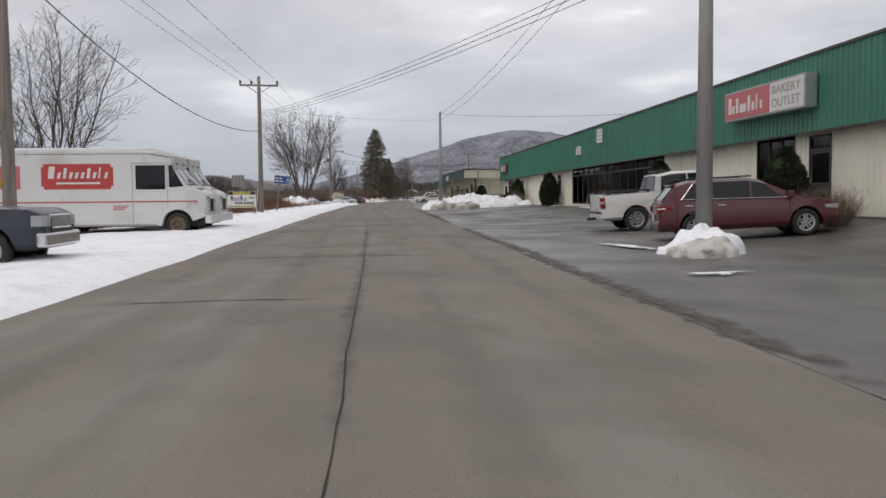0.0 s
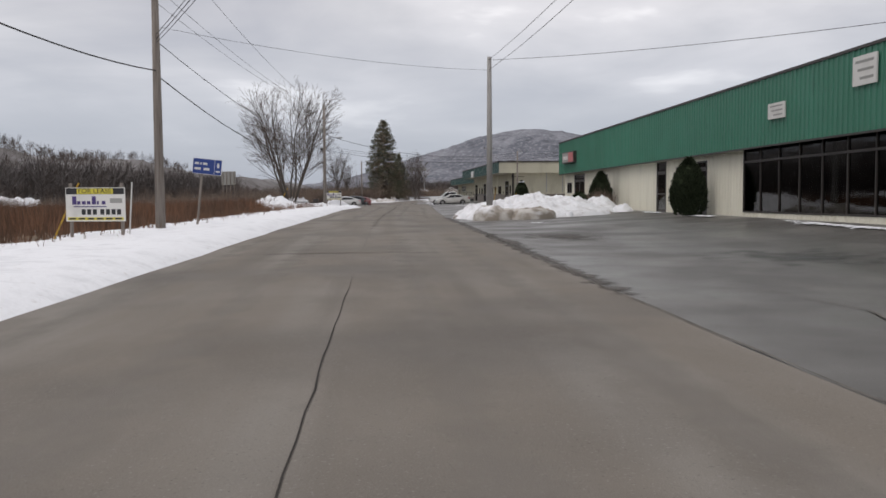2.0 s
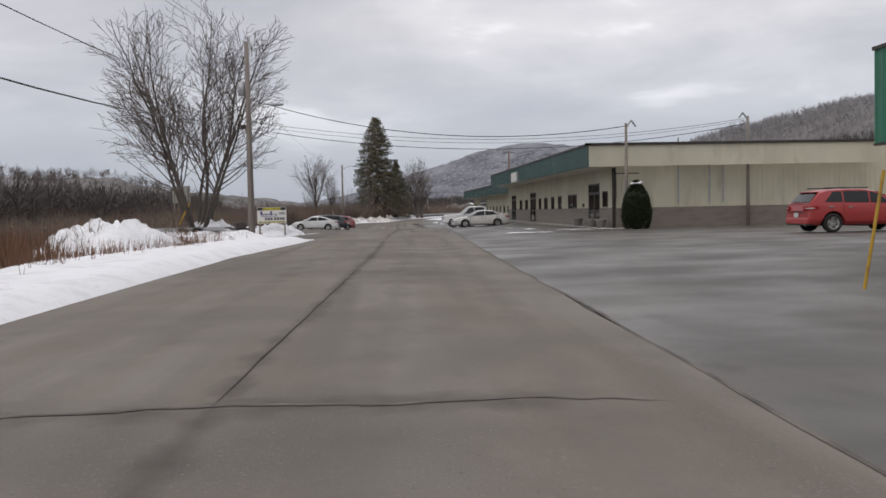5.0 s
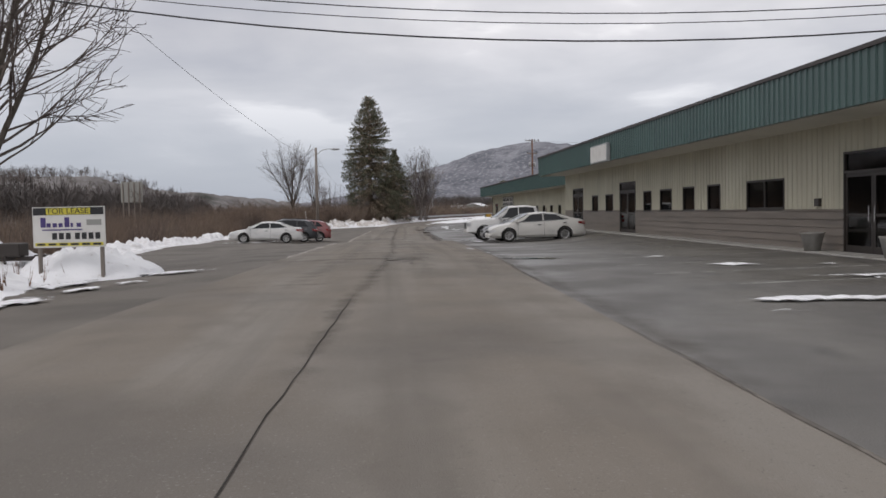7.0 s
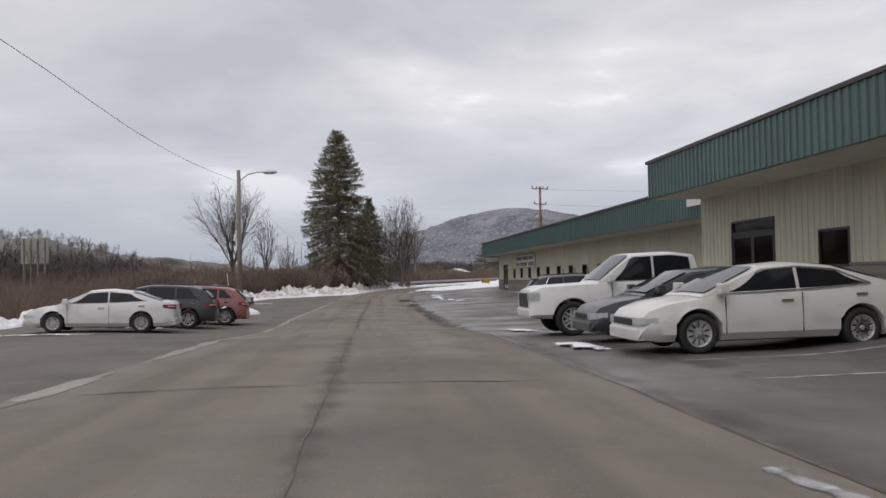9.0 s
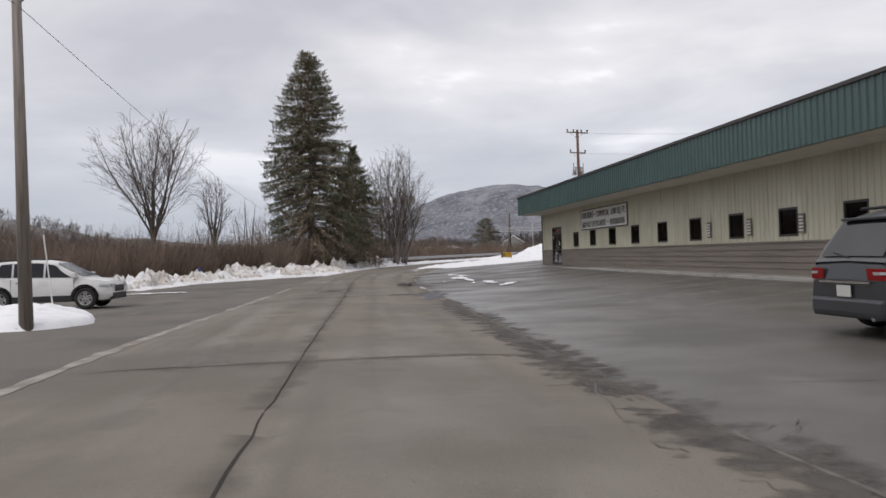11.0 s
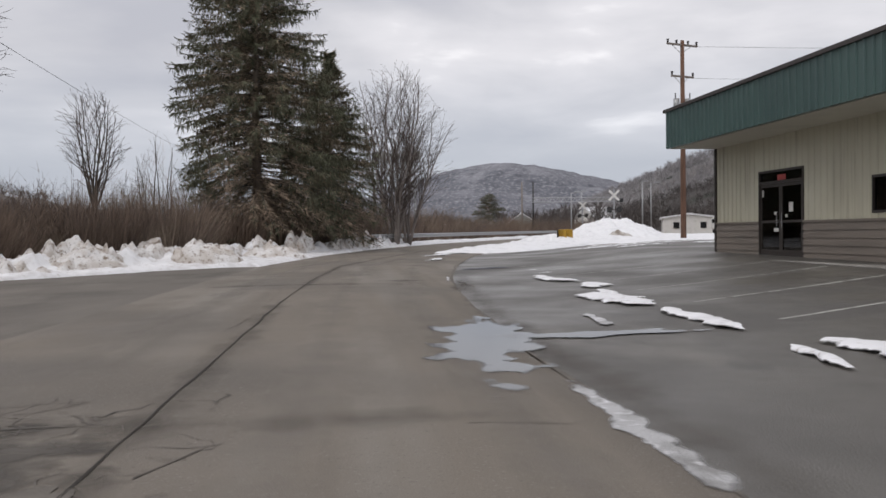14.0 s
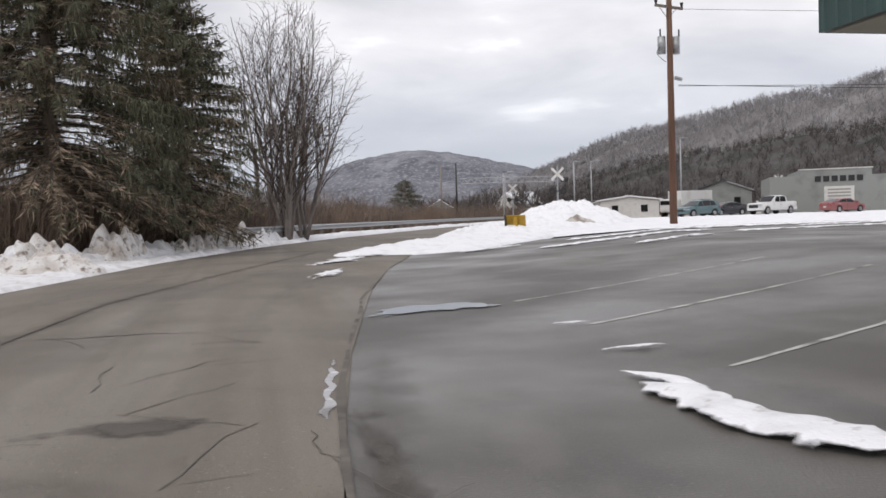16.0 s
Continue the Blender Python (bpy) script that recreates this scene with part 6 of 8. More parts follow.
def bare_tree(name, x, y, z, h, low, half, stems, seed, label, bark=BARK, twig=TWIG, tip=0.011, group="bare trees"):
    """A bare tree whose crown reaches from the height low up to h and half wide: a fan of upswept limbs that fork three times."""
    t = thing(name, x, y, z, 0, label, "tree", group)
    r = random.Random(seed)
    mid, tall = (low + h) / 2, (h - low) / 2
    trunk, crown = ([], []), ([], [])

    def inside(p, grown=1.0):
        wide = half * (1 + 0.22 * noise.noise(Vector((p.x * 0.35, p.y * 0.35, p.z * 0.3 + seed))))
        return (p.x * p.x + p.y * p.y) / wide**2 + ((p.z - mid) / tall) ** 2 < grown or p.z < mid and p.x * p.x + p.y * p.y < (wide * max(0.15, (p.z + 0.5) / mid)) ** 2

    def room(p, d):
        """How far the crown goes on from p along d."""
        far = 0.0
        while far < h and inside(p + d * (far + 0.3)):
            far += 0.3
        return far

    def branch(p, d, length, r0, level, goal=None):
        n = max(2, int(length / (0.45, 0.34, 0.26, 0.22)[level]))
        for i in range(n):
            u = i / n
            if goal:
                d = d.lerp((goal - p).normalized(), 0.25)
            d = (d + Vector((r.uniform(-1, 1), r.uniform(-1, 1), r.uniform(-0.7, 0.9))) * (0.10, 0.10, 0.13, 0.15)[level] + Vector((0, 0, (0.0, 0.03, 0.03, 0.01)[level]))).normalized()
            q = p + d * (length / n)
            if level and not inside(q, 1.15):
                return
            ra = max(tip * (0.9, 0.8, 0.65, 0.5)[level], r0 * (1 - 0.88 * u))
            rb = max(tip * (0.8, 0.6, 0.5, 0.3)[level], r0 * (1 - 0.88 * (u + 1 / n)))
            limb(*(trunk if level == 0 else crown), p, q, ra, rb, (7, 4, 3, 3)[level])
            if level < 3 and u > (0.05, 0.15, 0.1)[level] and (level or q.z > low * 0.8) and r.random() < (0.85, 0.62, 0.75)[level]:
                a = r.uniform(0, 6.283)
                side = d.orthogonal().normalized()
                side = side * math.cos(a) + d.cross(side) * math.sin(a)
                nd = (d + side * r.uniform(0.6, 1.15) + Vector((q.x, q.y, 0)) * (0.45 / half)).normalized()
                ln = min(room(q, nd) * r.uniform(0.6, 1.0), 0.34 * h) if level == 0 else (length * (1 - u) * r.uniform(0.45, 0.8) + (0, 0.5, 0.3)[level] * r.uniform(0.6, 1.2)) * 0.8
                if ln > 0.25:
                    branch(q, nd, ln, max(tip, rb * r.uniform(0.42, 0.6)), level + 1)
            p = q

    root = Vector((0, 0, -0.35))
    heavy = h * 0.0125
    if stems == 1:
        fork = Vector((r.uniform(-0.1, 0.1), r.uniform(-0.1, 0.1), low * 0.72))
        mids = [root.lerp(fork, k / 4) + Vector((r.uniform(-0.05, 0.05), r.uniform(-0.05, 0.05), 0)) * (0 < k < 4) for k in range(5)]
        for k in range(4):
            limb(*trunk, mids[k], mids[k + 1], heavy * (1.15 - 0.1 * k), heavy * (1.05 - 0.1 * k), 9)
        starts, count = [fork] * 8, 8
    else:
        starts, count = [root] * (stems + 4), stems + 4
    for k in range(count):
        a = 6.283 * (k + r.uniform(-0.3, 0.3)) / (count - 1)
        reach = 0.12 if k == count - 1 else 0.92 * r.uniform(0.15, 1.0) ** 0.5
        goal = Vector((math.cos(a) * half * reach, math.sin(a) * half * reach, mid + tall * math.sqrt(1 - min(0.98, reach) ** 2) * r.uniform(0.9, 1.0)))
        base = starts[k] + Vector((math.cos(a), math.sin(a), 0)) * (0.12 if stems > 1 else 0.02)
        way = goal - base
        branch(base, (way.normalized() + Vector((0, 0, 0.6))).normalized(), way.length, heavy * (0.55 if stems == 1 else 0.7), 0, goal)
    raw("trunk", *trunk, bark, t, smooth=True)
    raw("crown", *crown, twig, t, "crown of fine bare branches")
    return t


bare_tree("bare_tree", -10.2, 131.8, -0.5, 15.6, 3.6, 8.0, 5, 11, "large many-stemmed bare tree with a wide domed crown", tip=0.019)
bare_tree("bare_tree", -22.6, 63.0, -0.8, 15.5, 4.5, 7.0, 3, 13, "wide bare tree behind the parked vans", tip=0.016)
bare_tree("bare_tree", -9.8, 228.0, -0.6, 13.1, 5.0, 5.0, 1, 14, "slender bare tree with an upswept round crown", tip=0.013)
bare_tree("bare_tree", -8.5, 246.5, -0.5, 10.2, 4.2, 1.9, 1, 15, "thin upright bare sapling", tip=0.013)
bare_tree("bare_tree", -6.2, 252.0, -0.5, 8.4, 2.4, 1.5, 2, 16, "thin upright bare sapling", BARK, PALE_BARK)
bare_tree("bare_tree", -4.6, 256.0, -0.4, 7.6, 2.0, 1.8, 2, 17, "thin upright bare sapling", BARK, PALE_BARK)
for i, (x, y, h) in enumerate(((8.2, 260.6, 12.0), (9.0, 259.6, 13.4), (10.0, 260.8, 11.8))):
    bare_tree("birch_tree", x, y, gz(x, y) - 0.2, h, 2.4, 3.9, 3, 21 + i, "pale bare birch clump with fine upswept twigs", PALE_BARK, TWIG, tip=0.012, group="birch clump by the bend")
for i, (x, y, h) in enumerate(((-16, 290, 9), (-12, 320, 10), (2, 330, 9), (-20, 210, 6), (-34, 240, 8), (-25, 180, 5), (-44, 170, 7))):
    bare_tree("bare_tree", x, y, -0.6, h, h * 0.3, h * 0.26, 2, 31 + i, "small bare tree in the brush", tip=0.013)


def spruce(x, y, z, h, west, east, seed, label, dead=0.4, first=1.0, step=0.28):
    t = thing("spruce_tree", x, y, z, 0, label, "tree", "spruces by the bend")
    r = random.Random(seed)
    part("trunk", rodded((0, 0, -0.4), (0, 0, h * 0.97), 0.31 * h / 19, 0.02, n=14), SPRUCE_BARK, t, smooth=True)
    wood, green, brown = ([], []), ([], []), ([], [])

    def spray(to, p, d, ln, wd):
        verts, faces = to
        u = d.cross(Vector((r.uniform(-1, 1), r.uniform(-1, 1), r.uniform(-1, 1)))).normalized() * wd
        k = len(verts)
        verts.extend((p, p + d * ln * 0.45 + u, p + d * ln, p + d * ln * 0.45 - u))
        faces.extend(((k, k + 1, k + 2), (k, k + 2, k + 3)))

    zc = first
    while zc < h:
        f = (zc - first) / (h - first)
        count = 13
        for b in range(count):
            a = r.uniform(0, 6.283)
            zb = min(h - 0.1, max(0.5, zc + r.uniform(-0.6, 0.6)))
            side = 0.5 - 0.5 * math.cos(a)
            ln = (table(west, zb) * side + table(east, zb) * (1 - side)) * (1.04 - 0.42 * r.random() ** 1.8)
            rise = 0.35 * f - 0.05
            n = max(3, int(ln / 0.25))
            p = Vector((0, 0, zb + 0.10 * ln))
            for i in range(n):
                u = i / n
                d = Vector((math.cos(a), math.sin(a), rise - 0.62 * u * (1 - f) + 0.6 * max(0, u - 0.7))).normalized()
                q = p + d * (ln / n)
                limb(*wood, p, q, 0.035 * (1 - u) * (1 - f) + 0.008, 0.03 * (1 - u) * (1 - f) + 0.006, 3)
                sd = Vector((-math.sin(a), math.cos(a), 0))
                front = math.sin(a) < 0.25 and abs(p.x) < 0.5 * ln + 0.4
                low_down = zb < 2.8 or (front and zb < 5)
                bare = low_down and r.random() < 0.85 or r.random() < (dead * (0.3 + 0.7 * smooth01((0.85 - u) / 0.4)) if front else 0.08) or u < 0.25
                if bare:
                    for k in range(5):
                        nd = (d * r.uniform(0.4, 1.0) + sd * r.uniform(-1.0, 1.0) + Vector((0, 0, r.uniform(-0.6, 0.3)))).normalized()
                        spray(brown, p.lerp(q, r.random()), nd, r.uniform(0.20, 0.60), r.uniform(0.008, 0.016))
                    if r.random() < 0.45 and not low_down:
                        for k in range(4):
                            nd = (d * r.uniform(0.2, 1.0) + sd * r.uniform(-1, 1) + Vector((0, 0, r.uniform(-1.0, 0.2)))).normalized()
                            spray(green, p.lerp(q, r.random()), nd, r.uniform(0.14, 0.36), r.uniform(0.014, 0.028))
                else:
                    for k in range(10):
                        nd = (d * r.uniform(0.2, 1.0) + sd * r.uniform(-1.0, 1.0) + Vector((0, 0, r.uniform(-1.0, 0.15)))).normalized()
                        spray(green, p.lerp(q, r.random()), nd, r.uniform(0.16, 0.42), r.uniform(0.016, 0.034))
                    for k in range(4):
                        nd = Vector((r.uniform(-0.35, 0.35), r.uniform(-0.35, 0.35), -1)).normalized()
                        spray(green, p.lerp(q, r.random()), nd, r.uniform(0.3, 0.85) * (0.6 + 0.4 * (1 - f)), r.uniform(0.014, 0.026))
                p = q
            spray(green, p, Vector((math.cos(a), math.sin(a), 0.5)).normalized(), 0.3, 0.03)
        zc += step * r.uniform(0.75, 1.25)
    raw("branch_frame", *wood, BARK, t)
    raw("crown", *green, NEEDLE, t, "dark green drooping needle sprays")
    raw("dead_sprays", *brown, DEAD_NEEDLE, t, "brown dead inner twigs")
    return t


BIG_WEST = [(0.5, 3.3), (4, 3.9), (7, 4.5), (9, 4.6), (11, 3.8), (14, 3.1), (16.5, 2.2), (18.8, 1.15), (20.4, 0.15)]
BIG_EAST = [(0.5, 4.6), (3, 5.4), (5.5, 5.2), (7.5, 4.7), (9.5, 4.2), (11, 3.7), (14, 3.0), (16.5, 2.1), (18.8, 1.15), (20.4, 0.15)]
SMALL = [(0.5, 3.0), (3, 3.5), (6, 2.8), (9, 1.5), (11.5, 0.2)]
FAR = [(0.5, 6.5), (4, 7.5), (9, 6.0), (13, 3.0), (15, 0.4)]
spruce(0.72, 244.0, 0.25, 19.9, BIG_WEST, BIG_EAST, 7, "tall dark green spruce with a brown bare middle", 0.8, 1.7, 0.25)
spruce(4.6, 249.5, 0.3, 12.0, SMALL, SMALL, 8, "smaller dark green spruce beside the tall one", 0.25, 1.2)
spruce(60.0, 520.0, 0.8, 15.0, FAR, FAR, 9, "distant broad dark evergreen", 0.1, 0.5, 0.5)


def arborvitae(x, y, z, h, w, seed, label, snow=False):
    t = thing("evergreen_shrub", x, y, z, 0, label, "shrub", "evergreen shrubs by the walls")
    r = random.Random(seed)
    verts, faces = [], []
    for i in range(int(1500 * h * w)):
        f = r.random() ** 0.8
        a = r.uniform(0, 6.28)
        rad = w / 2 * math.sin(math.pi * min(1.0, 0.25 + 0.75 * f)) ** 0.8 * (1 + 0.13 * noise.noise(Vector((math.cos(a) * 2, math.sin(a) * 2, f * 5 + seed)))) * r.uniform(0.82, 1.03)
        p = Vector((rad * math.cos(a), rad * math.sin(a), f * h))
        d = Vector((math.cos(a) * 0.6, math.sin(a) * 0.6, r.uniform(0.1, 1.2))).normalized()
        u = d.cross(Vector((r.uniform(-1, 1), r.uniform(-1, 1), r.uniform(-1, 1)))).normalized() * r.uniform(0.02, 0.05)
        ln = r.uniform(0.08, 0.2)
        k = len(verts)
        verts.extend((p - u, p + u, p + d * ln))
        faces.append((k, k + 1, k + 2))
    raw("foliage", verts, faces, ARBOR, t)
    bm = bmesh.new()
    bmesh.ops.create_icosphere(bm, subdivisions=3, radius=1, matrix=Matrix.Translation((0, 0, h * 0.46)) @ Matrix.Diagonal((w * 0.42, w * 0.42, h * 0.48, 1)))
    for v in bm.verts:
        v.co += v.co.normalized() * 0.12 * noise.noise(v.co * 2.5 + Vector((seed, 0, 0)))
    part("inner_foliage", bm, ARBOR, t)
    part("stem", rodded((0, 0, -0.3), (0, 0, h * 0.3), 0.06), BARK, t)
    if snow:
        for i in range(7):
            a = r.uniform(0, 6.28)
            bm = bmesh.new()
            bmesh.ops.create_icosphere(bm, subdivisions=2, radius=1, matrix=Matrix.Translation((0.12 * w * math.cos(a), 0.12 * w * math.sin(a), h * r.uniform(0.93, 0.99))) @ Matrix.Diagonal((0.16, 0.16, 0.06, 1)))
            part("snow_cap", bm, SNOW, t)
    return t


arborvitae(13.9, 38.2, 0.45, 2.3, 1.5, 1, "dark rounded evergreen shrub by the pale wall")
arborvitae(13.8, 25.5, 0.5, 2.2, 1.4, 2, "dark rounded evergreen shrub by the pale wall")
arborvitae(14.0, 64.6, 0.35, 2.45, 1.5, 3, "dark rounded evergreen shrub beside a door")
arborvitae(14.1, 80.4, 0.25, 2.35, 1.3, 4, "dark rounded evergreen shrub beside a door")
arborvitae(14.3, 87.0, 0.2, 1.15, 1.5, 5, "dark rounded evergreen shrub beside a door")
arborvitae(15.5, 120.1, 0.05, 2.55, 1.5, 6, "rounded evergreen shrub topped with snow", True)


def twig_bush(name, spots, mat, label, seed, twigs, h, w, category="brush", kind="", thick=0.014):
    """Bundles of thin bare twigs; one object."""
    r = random.Random(seed)
    verts, faces = [], []
    for x, y, s in spots:
        z = gz(x, y) - 0.15
        for i in range(twigs):
            a, f = r.uniform(0, 6.28), r.random() ** 0.5
            p = Vector((x + 0.25 * w * s * f * math.cos(a), y + 0.25 * w * s * f * math.sin(a), z))
            q = Vector((x + w * s * f * math.cos(a + r.uniform(-0.3, 0.3)), y + w * s * f * math.sin(a), z + h * s * r.uniform(0.5, 1.0) * (1.1 - 0.35 * f)))
            m = p.lerp(q, 0.55) + Vector((r.uniform(-0.1, 0.1), r.uniform(-0.1, 0.1), 0.1))
            b = r.uniform(0, 3.14)
            u = Vector((math.cos(b), math.sin(b), 0)) * thick * s * r.uniform(0.7, 1.4)
            k = len(verts)
            verts.extend((p - u, p + u, m + u * 0.8, m - u * 0.8, q))
            faces.extend(((k, k + 1, k + 2, k + 3), (k + 3, k + 2, k + 4)))
            for j in range(4):
                c = p.lerp(m, r.uniform(0.4, 1.0)).lerp(q, r.random())
                e = c + Vector((r.uniform(-0.5, 0.5), r.uniform(-0.5, 0.5), r.uniform(0.1, 0.6))) * 0.7 * s
                k = len(verts)
                verts.extend((c - u * 0.5, c + u * 0.5, e))
                faces.append((k, k + 1, k + 2))
    ob = raw(name, verts, faces, mat)
    return tagged(ob, label, category, kind=kind)


r5 = random.Random(55)
twig_bush("bare_shrub", [(13.6, 77.4, 0.8), (13.5, 78.3, 0.8), (13.6, 79.1, 0.75)], BRUSH, "clipped bare brown shrub by the pale wall", 61, 260, 1.9, 1.0, "shrub", thick=0.012)
twig_bush("bare_shrub", [(14.1, 84.9, 0.55), (14.1, 85.8, 0.5)], BRUSH, "low clipped bare shrub by the pale wall", 62, 260, 1.6, 1.1, "shrub", thick=0.012)
twig_bush("bare_shrub", [(13.9, 22.5, 0.8), (13.9, 24.0, 0.8), (14.0, 28.8, 0.7)], BRUSH, "clipped bare brown shrub by the pale wall", 63, 260, 1.8, 1.1, "shrub", thick=0.012)
twig_bush("bare_shrub", [(13.9, 36.0, 0.75), (13.9, 37.0, 0.75)], BRUSH, "clipped bare brown shrub by the pale wall", 64, 260, 1.7, 1.1, "shrub", thick=0.012)
spots = []
for i in range(1500):
    y = r5.uniform(140, 420)
    near = table([(140, -13), (205, -12.5), (218, -11), (229, -6), (236, -1.5), (247, 2.5), (256, 6.8), (270, 11), (300, 22), (420, 80)], y)
    x = near - 45 * r5.random() ** 1.8
    spots.append((x, y, r5.uniform(0.6, 1.2) * table([(140, 0.9), (195, 1.0), (213, 1.5), (255, 1.5), (300, 1.2)], y)))
for i in range(520):
    y = r5.uniform(204, 262)
    near = table([(204, -12.2), (218, -10.8), (229, -6.5), (236, -2.2), (247, 1.8), (262, 8.0)], y)
    spots.insert(r5.randrange(len(spots)), (near - 14 * r5.random() ** 1.4, y, r5.uniform(1.0, 1.45)))
twig_bush("brush", spots[:750], BRUSH, "dense thicket of bare brown brush beside the road", 65, 62, 2.9, 1.7, kind="stuff", thick=0.011)
twig_bush("brush", spots[750:], BRUSH, "dense thicket of bare brown brush beside the road", 66, 62, 2.9, 1.7, kind="stuff", thick=0.011)
spots = [(r5.uniform(-24, -9.5) if i % 3 else r5.uniform(-60, -20), r5.uniform(105, 145), r5.uniform(0.5, 1.0)) for i in range(160)]
twig_bush("brush", spots, BRUSH, "bare brown brush under the trees", 67, 24, 1.9, 1.2, kind="stuff", thick=0.02)


def reeds(name, n, seed, x0, x1, y0, y1, h, label):
    r = random.Random(seed)
    verts, faces = [], []
    for i in range(n):
        x = x1 - (x1 - x0) * r.random() ** 1.5
        y = r.uniform(y0, y1)
        if x > table([(20, -15.5), (50, -12.0), (70, -10.2), (100, -9.0), (125, -14)], y) + 1.2 * wobble(x, y, 0.3):
            continue
        z = gz(x, y) - 0.1
        hh = h * r.uniform(0.45, 1.0) * (1 + 0.25 * wobble(x, y, 0.12))
        b = r.uniform(0, 3.14)
        u = Vector((math.cos(b), math.sin(b), 0)) * r.uniform(0.012, 0.035) * (1 + (-x - 9) / 40)
        p = Vector((x, y, z))
        q = p + Vector((r.uniform(-0.3, 0.3), r.uniform(-0.3, 0.3), hh))
        k = len(verts)
        verts.extend((p - u, p + u, q))
        faces.append((k, k + 1, k + 2))
    return tagged(raw(name, verts, faces, REED), label, "reeds", kind="stuff")


reeds("reeds", 90000, 71, -75, -9, 26, 135, 1.3, "field of dry reddish-brown reeds")
# dry stalks that poke out of the snow
r = random.Random(72)
verts, faces = [], []
for i in range(2600):
    y = r.uniform(20, 130)
    x = table([(20, -13), (50, -10.5), (70, -9.4), (100, -8.2), (130, -8.0)], y) + r.gauss(0, 1.3)
    if x > road_left(y) - 2.5:
        continue
    p = Vector((x, y, gz(x, y)))
    for k in range(3):
        q = p + Vector((r.uniform(-0.15, 0.15), r.uniform(-0.15, 0.15), r.uniform(0.25, 0.75)))
        u = Vector((0.010, 0.006, 0))
        n = len(verts)
        verts.extend((p - u, p + u, q))
        faces.append((n, n + 1, n + 2))
tagged(raw("grass_stalks", verts, faces, REED), "dry grass stalks poking through the snow", "grass", kind="stuff")


def woods(name, places, mat, label, seed):
    """Far bare trees, joined: trunks with a fan of upswept branches."""
    r = random.Random(seed)
    verts, faces = [], []

    def blade(p, q, w):
        b = r.uniform(0, 3.14)
        u = Vector((math.cos(b), math.sin(b), 0)) * w
        k = len(verts)
        verts.extend((p - u, p + u, q))
        faces.append((k, k + 1, k + 2))

    for x, y, z, h in places:
        p = Vector((x, y, z))
        blade(p, p + Vector((r.uniform(-0.4, 0.4), r.uniform(-0.4, 0.4), h * 0.8)), 0.16 * h / 10)
        for i in range(32):
            c = p + Vector((0, 0, h * r.uniform(0.25, 0.7)))
            a, u = r.uniform(0, 6.28), r.uniform(-0.75, 1.0)
            w = math.sqrt(1 - u * u)
            e = p + Vector((math.cos(a) * w * 0.36 * h, math.sin(a) * w * 0.36 * h, h * (0.64 + 0.34 * u)))
            c = c.lerp(e, r.uniform(0.0, 0.55))
            blade(c, c.lerp(e, r.uniform(0.75, 1.08)), 0.14 * h / 10)
    return tagged(raw(name, verts, faces, mat), label, "woods", kind="stuff")


r6 = random.Random(80)
places = []
for i in range(3200):
    y = r6.uniform(-60, 700)
    x = r6.uniform(-240, -90) if i % 3 else r6.uniform(-120, -85)
    places.append((x, y, west_height(x, y) - 0.3, r6.uniform(5.0, 9.5)))
woods("woods", places, TWIG, "bare grey-brown woods along the low rise", 81)
places = []
for i in range(700):
    y = r6.uniform(330, 900)
    x = r6.uniform(-90, 10) if i % 2 else r6.uniform(-60, 30)
    places.append((x, y, -0.5, r6.uniform(4, 8)))
woods("woods", places, TWIG, "bare low woods beyond the brush", 82)
places = []
for i in range(9000):
    y = r6.uniform(200, 1700)
    x = 190 + 400 * r6.random() ** 0.8
    places.append((x, y, east_height(x, y) - 1, r6.uniform(8, 14) * (1 + max(0, y - 500) / 1500)))
woods("woods", places, HAZE_TWIG, "bare grey trees on the steep hillside, paled as by haze", 83)

places = []
for i in range(3600):
    y = r6.uniform(180, 1100)
    x = 168 + 220 * r6.random()
    places.append((x, y, near_height(x, y) - 1, r6.uniform(6, 11)))
woods("woods", places, DARK_TWIG, "bare dark grey-brown trees on the lower slope", 84)
places = [(r6.uniform(-112, -80), r6.uniform(190, 540), -1.0, r6.uniform(9, 16)) for i in range(620)]
woods("woods", places, DARK_TWIG, "tall bare woods beyond the reed field", 85)

places = [(r6.uniform(62, 150), r6.uniform(405, 520), 0.3, r6.uniform(6, 11)) for i in range(420)] + [(r6.uniform(20, 90), r6.uniform(760, 900), 0.3, r6.uniform(9, 16)) for i in range(420)]
woods("woods", places, DARK_TWIG, "bare dark brown trees beyond the rail crossing", 86)

# ---- vehicles: local x runs forward, y to the left, z up from the ground ----
WHEEL_MESHES = {}


def lathe(profile, n=28):
    """A ring about the local y axis from (radius, y) points."""
    verts, faces, m = [], [], len(profile)
    for i in range(n):
        a = 2 * math.pi * i / n
        for r, y in profile:
            verts.append((r * math.cos(a), y, r * math.sin(a)))
    for i in range(n):
        for j in range(m - 1):
            a, b = i * m + j, ((i + 1) % n) * m + j
            faces.append((a, a + 1, b + 1, b))
    return verts, faces


